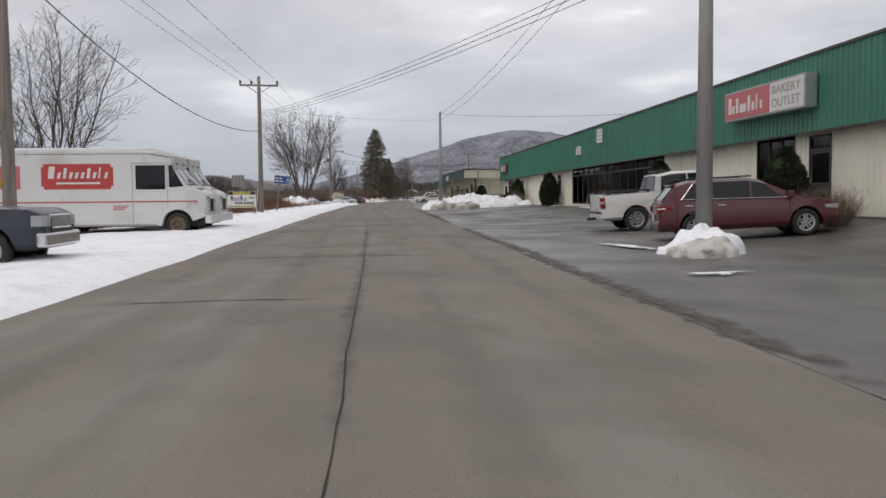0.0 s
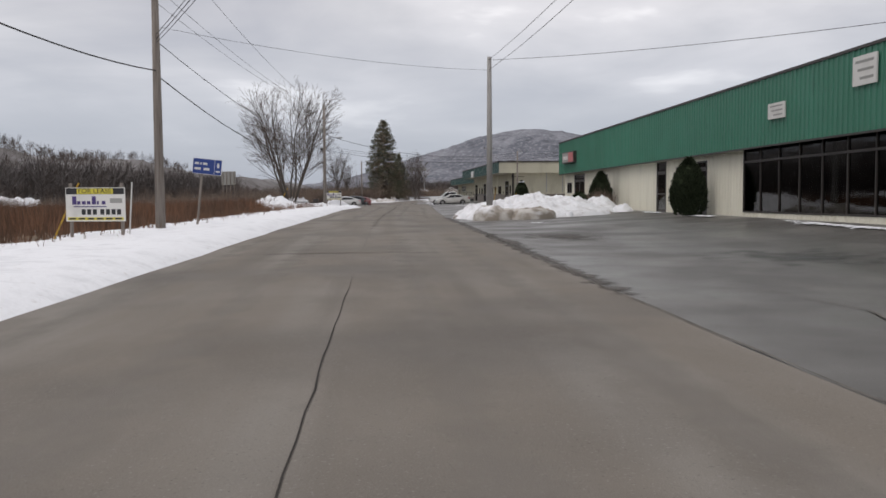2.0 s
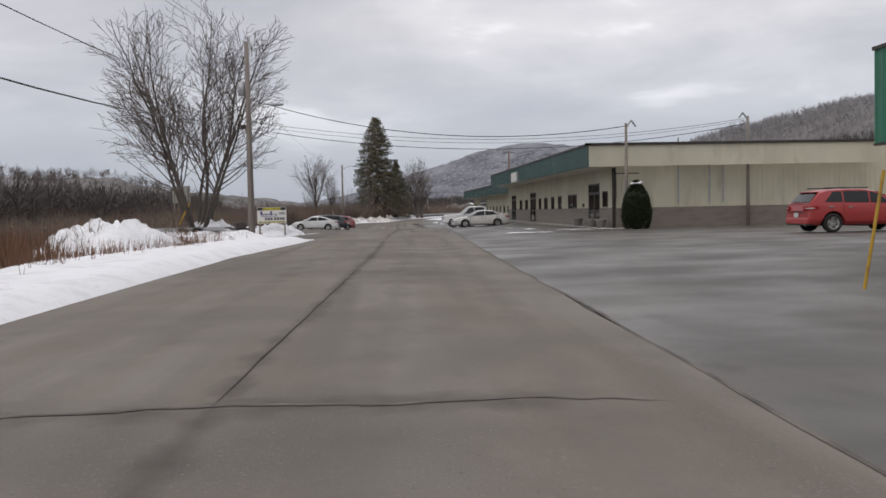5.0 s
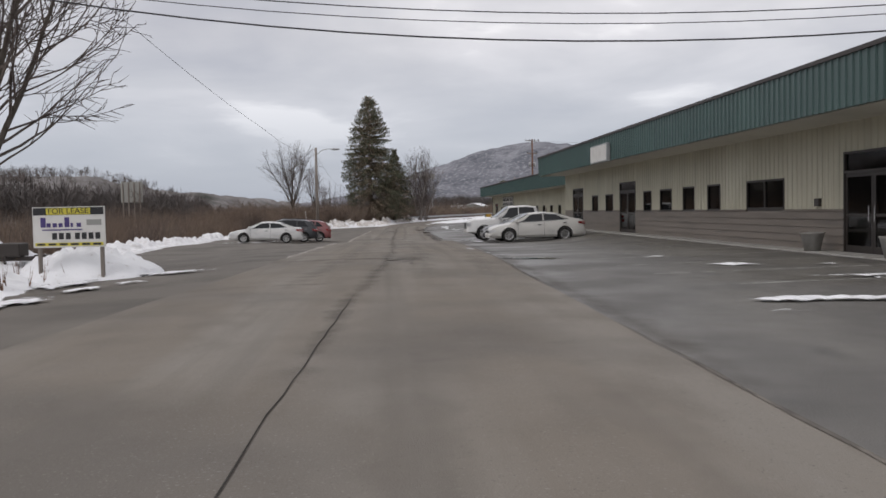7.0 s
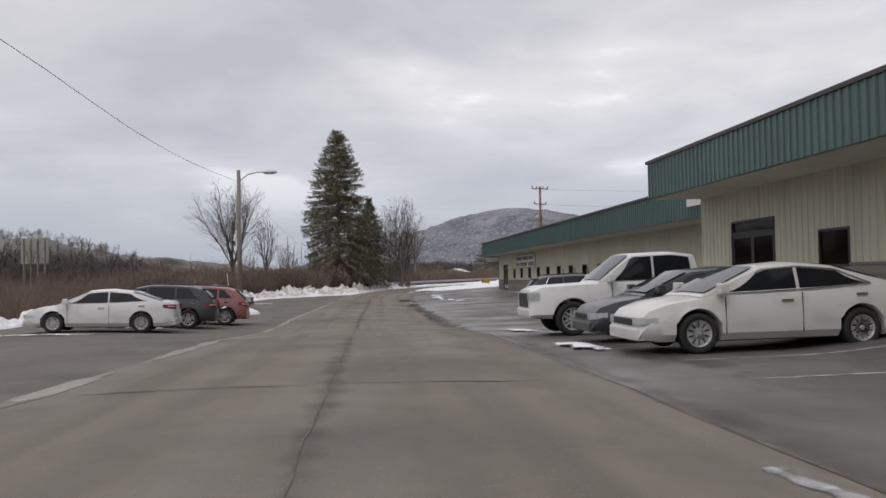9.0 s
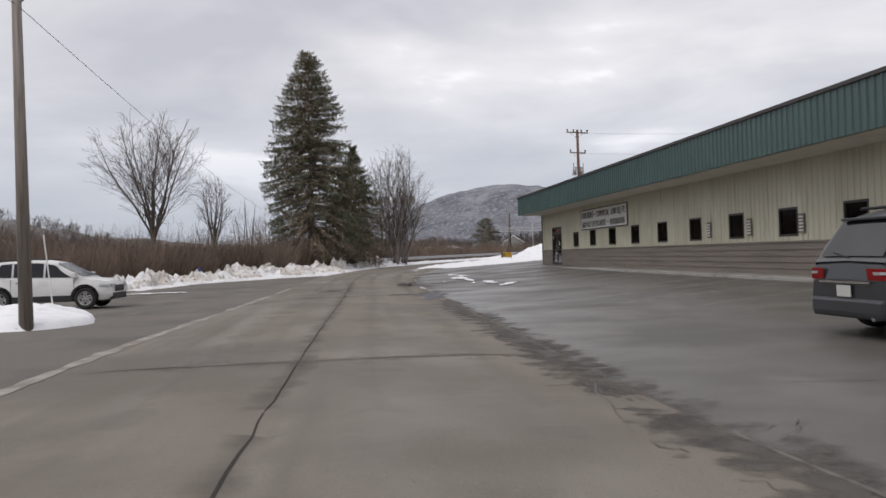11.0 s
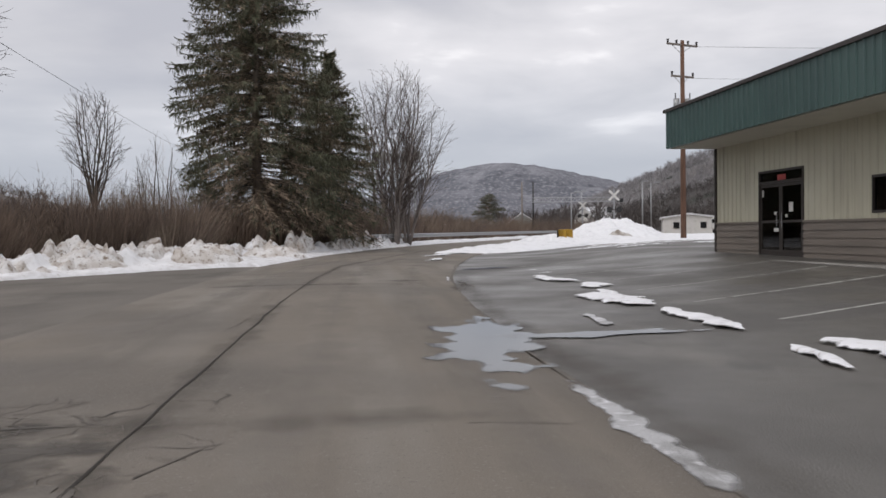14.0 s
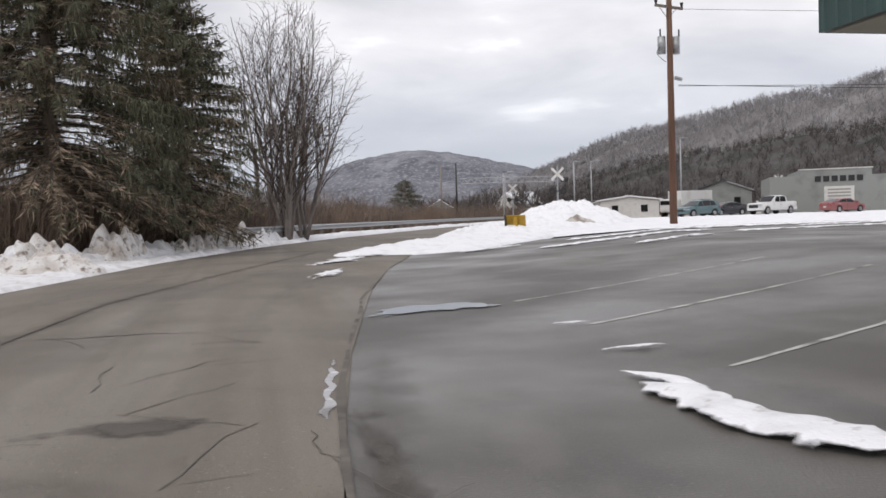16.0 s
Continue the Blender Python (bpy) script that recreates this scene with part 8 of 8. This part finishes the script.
def step_van(x, y, rz, label):
    """A bakery step van: tall box, short bonnet, raked split windscreen."""
    v = thing("delivery_van", x, y, gz(x, y) + 0.05, rz, label, "delivery van", "parked delivery vans")
    W = 1.12
    arch = [(-1.07 + 0.50 * math.cos(radians(a)), 0.38 + 0.50 * math.sin(radians(a))) for a in range(12, 181, 12)]
    # side outline (x, z) from the rear foot over the roof to the nose and back under
    o = [(-7.4, 0.34), (-7.4, 2.83), (-7.3, 2.90), (-2.0, 2.90), (-1.32, 2.78), (-1.16, 2.68), (-1.16, 2.30), (-0.72, 1.66), (-0.28, 1.47), (-0.17, 1.38), (-0.12, 1.22), (-0.12, 0.66)] + arch + [(-1.60, 0.34)]
    bm = bmesh.new()

    def half_at(px, pz):
        k = max(0.0, min(1.0, (px + 1.0) / 0.88))
        return W * (1 - 0.10 * k * k) - (0.05 if pz > 2.9 else 0.0)

    a = [bm.verts.new((px, -half_at(px, pz), pz)) for px, pz in o]
    b = [bm.verts.new((px, half_at(px, pz), pz)) for px, pz in o]
    bm.faces.new(a), bm.faces.new(b[::-1])
    for i in range(len(o)):
        j = (i + 1) % len(o)
        bm.faces.new((a[j], a[i], b[i], b[j]))
    bmesh.ops.recalc_face_normals(bm, faces=bm.faces)
    edges = [e for e in bm.edges if (e.verts[0].co.z > 1.2 and e.verts[1].co.z > 1.2 and abs(e.verts[0].co.y - e.verts[1].co.y) < 0.2) or (min(q.co.x for q in e.verts) > -0.2 and abs(e.verts[0].co.y - e.verts[1].co.y) < 0.2)]
    bmesh.ops.bevel(bm, geom=edges, offset=0.05, segments=3, affect="EDGES")
    bmesh.ops.triangulate(bm, faces=[f for f in bm.faces if len(f.verts) > 4])
    part("body", bm, VAN_WHITE, v)
    part("arch_liner", boxed(-1.62, -0.58, -0.80, 0.80, 0.30, 0.90), BLACK, v)
    part("roof_snow", boxed(-7.3, -1.95, -1.04, 1.04, 2.89, 2.95, bevel=0.03), SNOW, v, "thin snow on the roof")
    part("front_bumper", boxed(-0.16, 0.06, -1.10, 1.10, 0.40, 0.68, bevel=0.03), VAN_WHITE, v)
    part("grille", boxed(-0.14, -0.105, -0.36, 0.36, 0.78, 1.24), GREY_INK, v)
    for k in range(7):
        part("grille_bar", boxed(-0.108, -0.095, -0.34 + 0.1 * k, -0.29 + 0.1 * k, 0.80, 1.22), BLACK, v)
    part("badge", boxed(-0.13, -0.11, -0.82, -0.42, 1.24, 1.29), INK, v)
    part("cowl_vent", boxed(-0.60, -0.44, -0.45, 0.45, 1.56, 1.60), GREY_INK, v)
    nx, nz = 0.824, 0.567
    for s in (1, -1):
        for yy in (0.50, 0.72):
            part("headlight", rodded((-0.16, s * yy, 0.86), (-0.095, s * yy, 0.86), 0.075, n=14), HEAD, v)
        part("marker_lamp", boxed(-0.16, -0.105, s * 0.62 - 0.05, s * 0.62 + 0.05, 1.10, 1.20), YELLOW, v)
        # windscreen halves on the slope, each in a black seal
        for lift, inset, m, nm in ((0.006, 0.0, BLACK, "windscreen_seal"), (0.016, 0.035, GREEN_GLASS, "windscreen")):
            y0, y1 = 0.04 + inset, 0.98 - inset
            lo, hi = (-0.748 - inset * nz, 1.70 + inset * nx), (-1.140 + inset * nz, 2.27 - inset * nx)
            q = [(lo[0], y0, lo[1]), (lo[0], y1, lo[1]), (hi[0], y1 - 0.04, hi[1]), (hi[0], y0, hi[1])]
            q = [(px + nx * lift, s * py, pz + nz * lift) for px, py, pz in q]
            raw(nm, q + [(px - 0.03 * nx, py, pz - 0.03 * nz) for px, py, pz in q], [(0, 1, 2, 3), (7, 6, 5, 4), (0, 4, 5, 1), (1, 5, 6, 2), (2, 6, 7, 3), (3, 7, 4, 0)], m, v)
        part("wiper", rodded((-0.71, s * 0.5, 1.68), (-0.86, s * 0.2, 1.92), 0.010), BLACK, v)
        o = s * (W + 0.006)
        q = [(-1.32, 1.62), (-0.84, 1.66), (-1.20, 2.28), (-1.22, 2.36), (-1.32, 2.36)]
        raw("quarter_window", [(px, o, pz) for px, pz in q] + [(px, o - s * 0.04, pz) for px, pz in q], [(0, 1, 2, 3, 4), (9, 8, 7, 6, 5), (0, 5, 6, 1), (1, 6, 7, 2), (2, 7, 8, 3), (3, 8, 9, 4), (4, 9, 5, 0)], CAR_GLASS, v)
        part("door_window", boxed(-2.40, -1.44, s * W - 0.01, s * W + 0.008, 1.56, 2.36), CAR_GLASS, v)
        bm = bmesh.new()
        for p0, p1, c, d in ((-2.52, -2.505, 0.38, 2.44), (-1.385, -1.37, 0.95, 2.44), (-2.52, -1.37, 2.435, 2.45)):
            box(bm, p0, p1, s * W - 0.01, s * W + 0.004, c, d)
        part("door_seam", bm, GREY_INK, v)
        part("red_stripe", boxed(-7.38, -1.02, s * W - 0.008, s * W + 0.005, 1.13, 1.17), SIGN_RED, v)
        part("bonnet_stripe", boxed(-1.0, -0.40, s * (W - 0.03) - 0.03, s * (W - 0.03) + 0.022, 1.135, 1.17), SIGN_RED, v)
        part("door_handle", boxed(-1.46, -1.40, s * W, s * W + 0.03, 1.34, 1.50), BLACK, v)
        bm = bmesh.new()
        box(bm, -5.35, -3.20, s * W - 0.008, s * W + 0.010, 1.58, 2.42)
        for p0, p1 in ((-5.43, -5.35), (-3.20, -3.12)):
            box(bm, p0, p1, s * W - 0.008, s * W + 0.010, 1.68, 2.32)
        sg = part("sign_panel", bm, SIGN_RED, v, "red sign panel with white script bars")
        for i, (w, h) in enumerate(((0.24, 0.40), (0.12, 0.2), (0.12, 0.34), (0.12, 0.2), (0.12, 0.2), (0.12, 0.2), (0.12, 0.34), (0.12, 0.2), (0.06, 0.36), (0.10, 0.2))):
            x0 = -5.22 + 0.19 * i + (0.1 if i else 0) if s < 0 else -3.33 - 0.19 * i - (0.1 if i else 0) - w
            k = bmesh.new()
            shear = 0.05 * (1 if s < 0 else -1)
            va = [k.verts.new((px, s * (W + 0.018), pz)) for px, pz in ((x0, 1.94), (x0 + w * 0.8, 1.94), (x0 + w * 0.8 + shear, 1.94 + h), (x0 + shear, 1.94 + h))]
            k.faces.new(va)
            bmesh.ops.recalc_face_normals(k, faces=k.faces)
            bmesh.ops.solidify(k, geom=k.faces[:], thickness=0.012)
            part("script_bar", k, SIGN_WHITE, sg)
        part("tag_line", boxed(-4.95, -3.55, s * (W + 0.013) - 0.006, s * (W + 0.013) + 0.006, 1.75, 1.81), SIGN_WHITE, sg)
        for i in range(3):
            part("print_bar", boxed(-3.15, -2.65 - 0.06 * i, s * W - 0.008, s * W + 0.005, 1.00 - 0.06 * i, 1.025 - 0.06 * i), SIGN_RED, v)
        part("picture_panel", boxed(-7.2, -6.1, s * W - 0.008, s * W + 0.008, 1.6, 2.35), PINK_RED, v, "faded food picture as plain patches")
        part("picture_patch", boxed(-6.9, -6.3, s * (W + 0.01) - 0.006, s * (W + 0.01) + 0.006, 1.65, 1.95), YELLOW, v)
        part("top_trim", boxed(-7.42, -1.95, s * (W - 0.02) - 0.02, s * (W - 0.02) + 0.03, 2.73, 2.755), DARK_TRIM, v)
        part("front_trim", rodded((-1.95, s * W, 2.742), (-1.2, s * W, 2.62), 0.013), DARK_TRIM, v)
        part("mirror", boxed(-1.18, -1.10, s * 1.28 - 0.06, s * 1.28 + 0.06, 1.98, 2.22, bevel=0.02), BLACK, v)
        part("mirror_arm", rodded((-1.18, s * 1.1, 2.36), (-1.14, s * 1.28, 2.18), 0.014), BLACK, v)
        part("roof_lamp", boxed(-1.18, -1.12, s * 0.55 - 0.05, s * 0.55 + 0.05, 2.40, 2.45), BLACK, v)
        part("step_rail", boxed(-7.0, -1.75, s * W - 0.03, s * W + 0.015, 0.34, 0.40), GREY_INK, v)
        wheel(v, -1.07, s * 0.98, 0.385, s, STEEL_RIM, 8, 0.26)
        wheel(v, -5.6, s * 0.98, 0.385, s, STEEL_RIM, 8, 0.26)
    part("underframe", boxed(-7.2, -0.4, -0.75, 0.75, 0.30, 0.5), BLACK, v)
    return v


GREEN_GLASS = material("pale_green_windscreen", (0.16, 0.19, 0.18), 0.08, spec=0.6)
step_van(-4.95, 29.4, 1, "white bakery step van with red stripe and red sign")
step_van(-5.0, 32.15, 1, "white bakery step van parked beside another")

# flat trailer by the trees
TR = thing("flat_trailer", -9.6, 130.3, gz(-9.6, 130.3), -4, "low flat tandem trailer half buried in snow", "trailer")
part("deck", boxed(-3.0, 1.6, -0.95, 0.95, 0.62, 0.72, bevel=0.02), WOOD_POLE, TR)
part("side_beam", boxed(-3.0, 1.6, -1.02, -0.95, 0.52, 0.74), GALV, TR)
part("tongue", boxed(1.6, 3.1, -0.06, 0.06, 0.52, 0.64), DARK_TRIM, TR)
part("winch_box", boxed(2.1, 2.7, -0.28, 0.28, 0.64, 1.0, bevel=0.04), DARK_TRIM, TR)
part("jack", rodded((2.3, -0.25, 0.0), (2.3, -0.25, 0.7), 0.035), DARK_TRIM, TR)
part("coupler", boxed(3.0, 3.4, -0.1, 0.1, 0.5, 0.68, bevel=0.02), DARK_TRIM, TR)
for wx in (-1.0, -0.1):
    wheel(TR, wx, -1.12, 0.36, -1, STEEL_RIM, 6)
    wheel(TR, wx, 1.12, 0.36, 1, STEEL_RIM, 6)
for k in (-1.0, -0.1):
    bm = bmesh.new()
    for i in range(10):
        a0, a1 = math.pi * i / 10, math.pi * (i + 1) / 10
        v = [bm.verts.new((k + 0.44 * math.cos(a), yy, 0.36 + 0.44 * math.sin(a))) for a in (a0, a1) for yy in (-1.26, -0.98)]
        bm.faces.new((v[0], v[1], v[3], v[2]))
    bmesh.ops.solidify(bm, geom=bm.faces[:], thickness=0.02)
    part("mudguard", bm, GALV, TR)
part("boom", rodded((-1.6, 0.2, 0.9), (-0.9, 0.2, 2.3), 0.05), YELLOW, TR, "raised yellow bar")

# planters by the lower store's doors
for y in (125.2, 129.0, 123.2):
    pl = thing("planter", 14.3, y, 0.08, 0, "small round concrete planter by the door", "planter", "planters by the doors")
    v, f = lathe([(0.02, 0.0), (0.20, 0.0), (0.30, 0.45), (0.34, 0.50), (0.28, 0.50), (0.24, 0.40), (0.02, 0.40)], 20)
    raw("bowl", [(a, c, b) for a, b, c in v], f, CONCRETE, pl, smooth=True)
    part("soil", rodded((0, 0, 0.38), (0, 0, 0.42), 0.25, n=16), DARK_TRIM, pl)

# vent pipes on the end wall
for x in (18.6, 20.4, 21.2):
    tagged(part("vent_pipe", rodded((x, 122.35, 1.4), (x, 122.35, 5.1), 0.05), GALV), "thin grey vent pipe on the cream end wall", "vent pipe", "vent pipes")
tagged(part("wall_rail", boxed(18.4, 20.4, 122.3, 122.4, 3.9, 3.98), DARK_TRIM), "dark bracket rail on the cream end wall", "wall bracket")

# ---- far side: shops, cars and houses beyond the snow ----
GS = thing("grey_shop", 84.0, 300.0, 0.7, 0, "grey painted block shop with a stepped front", "shop")
bm = bmesh.new()
quad_prism(bm, [(-8.5, 0), (8.5, 0), (8.5, 4.6), (5.0, 4.6), (5.0, 5.3), (-3.2, 5.3), (-3.2, 4.5), (-8.5, 4.5)], 0, 14)
fr = part("front_wall", bm, GREY_BLOCK, GS)
GS.matrix_world = pose(78, 306, 0.7, 0, 0, 62)
part("roof_edge", boxed(-0.1, 0.3, -3.3, 5.1, 5.3, 5.42), SIGN_WHITE, GS)
for k in range(6):
    part("sign_bar", boxed(-0.07, -0.01, -2.2 + 0.95 * k, -1.5 + 0.95 * k, 3.8, 4.5), INK, GS)
part("poster", boxed(-0.06, -0.01, -1.2, 2.2, 1.2, 3.2), SIGN_WHITE, GS)
for k in range(4):
    part("poster_bar", boxed(-0.075, -0.06, -0.8, 1.8, 1.5 + 0.4 * k, 1.7 + 0.4 * k), GREY_INK, GS)
part("door", boxed(-0.06, -0.01, -6.2, -5.0, 0, 2.3), DARK_TRIM, GS)


def gable_house(x, y, z, rz, w, d, h, ridge, wall_mat, label, name="house", roof=SNOW):
    g = thing(name, x, y, z, rz, label, "house", "far houses")
    part("wall", quad_prism(bmesh.new(), [(-w / 2, -0.5), (w / 2, -0.5), (w / 2, h), (0, h + ridge), (-w / 2, h)], -d / 2, d / 2), wall_mat, g)
    for s in (1, -1):
        a = math.atan2(ridge, w / 2)
        p = part("roof_slope", boxed(-d / 2 - 0.3, d / 2 + 0.3, -0.25 - (w / 2 + 0.3) / math.cos(a) / 2, 0.25 + (w / 2 + 0.3) / math.cos(a) / 2, 0, 0.2), roof, g)
        p.matrix_local = Matrix.Translation((0, s * w / 4, h + ridge / 2 + 0.05)) @ Matrix.Rotation(-s * a, 4, "X")
    for k in (-0.25, 0.25):
        wn_ = part("window", boxed(-d / 2 - 0.06, -d / 2 - 0.01, k * w - 0.45, k * w + 0.45, h * 0.35, h * 0.75), DARK_TRIM, g)
        part("pane", boxed(-d / 2 - 0.08, -d / 2 - 0.065, k * w - 0.38, k * w + 0.38, h * 0.38, h * 0.72), CAR_GLASS, wn_)
    return g


gable_house(77, 333, 0.7, 62, 8, 14, 3.4, 1.5, GREY_BLOCK, "grey gabled workshop behind the shop", "workshop", ROOFING)
gable_house(62, 335, 0.7, 70, 8, 22, 2.4, 0.5, SIGN_WHITE, "long low pale shed with a flat roof", "shed", SNOW)
gable_house(96, 318, 0.7, 60, 9, 14, 2.6, 1.8, LAP, "brown shed with a snowy roof", "shed")
gable_house(75, 430, 0.8, 30, 8, 10, 4, 2.6, SIGN_WHITE, "white house with a snowy gable roof")
gable_house(62, 470, 0.8, 80, 7, 9, 4, 2.2, GREY_BLOCK, "grey house with a snowy gable roof")
gable_house(84, 600, 0.8, 70, 9, 18, 3.5, 1.6, SIGN_WHITE, "long white building with a snowy roof")
gable_house(48, 640, 0.8, 85, 10, 30, 3.0, 2.0, SIGN_WHITE, "long pale building with a snowy roof")
gable_house(66, 700, 0.8, 75, 12, 34, 3.4, 2.0, GREY_BLOCK, "long grey building with a snowy roof")
gable_house(110, 560, 0.8, 60, 8, 10, 4, 2.4, LAP, "brown house with a snowy gable roof")
gable_house(30, 720, 0.6, 80, 9, 40, 3, 1.5, SIGN_WHITE, "long pale building with a snowy roof")
pickup(59.8, 293.0, 200, WHITE_CAR, "white pickup truck parked before the grey shop")
sedan(67.0, 291.5, 10, RED_CAR, "red sedan parked before the grey shop")
suv(52.5, 295.0, 195, GREEN_CAR, "grey-green station wagon parked beyond the snow")
sedan(57.5, 298.0, 190, DARK_GREY, "dark car parked beyond the snow")
sedan(92.0, 291.0, 15, DARK_GREY, "dark sedan with a snowy roof by the sheds", snow_roof=True)
BT = thing("box_truck", 55.0, 303.0, 0.7, 195, "white box truck parked beyond the snow", "truck")
part("box", boxed(-3.4, 1.2, -1.1, 1.1, 0.8, 3.0, bevel=0.04), VAN_WHITE, BT)
part("cab", boxed(1.3, 2.6, -1.0, 1.0, 0.6, 2.1, bevel=0.2), VAN_WHITE, BT)
part("windscreen", boxed(2.2, 2.62, -0.85, 0.85, 1.4, 1.95, bevel=0.1), CAR_GLASS, BT)
for wx in (-2.2, 1.9):
    for s in (1, -1):
        wheel(BT, wx, s * 0.95, 0.41, s, STEEL_RIM, 8, 0.26)

# ---- the road falls by nearly a metre past the lower building: lower what stands beyond ----


def fall(x, y):
    f = np.interp(y, [132, 150, 158, 166, 172], [0.0, 0.30, 0.45, 0.80, 0.90])
    u, v = np.clip((x - 10.2) / 4, 0, 1), np.clip((167 - y) / 4, 0, 1)
    return f * (1 - u * u * (3 - 2 * u) * v * v * (3 - 2 * v))


LEVEL = {GA, GB, cam, sun}
for ob in list(scene.objects):
    if ob.parent or ob in LEVEL:
        continue
    if ob is GC or ob is BN or ob.name == "guard_rail":
        ob.location.z -= 0.90
    elif ob.type == "MESH" and ob.matrix_basis.is_identity:
        co = np.empty(len(ob.data.vertices) * 3)
        ob.data.vertices.foreach_get("co", co)
        co = co.reshape(-1, 3)
        if co[:, 1].max() > 132:
            co[:, 2] -= fall(co[:, 0], co[:, 1])
            ob.data.vertices.foreach_set("co", co.ravel())
            ob.data.update()
    elif ob.location.y > 132:
        ob.location.z -= float(fall(ob.location.x, ob.location.y))
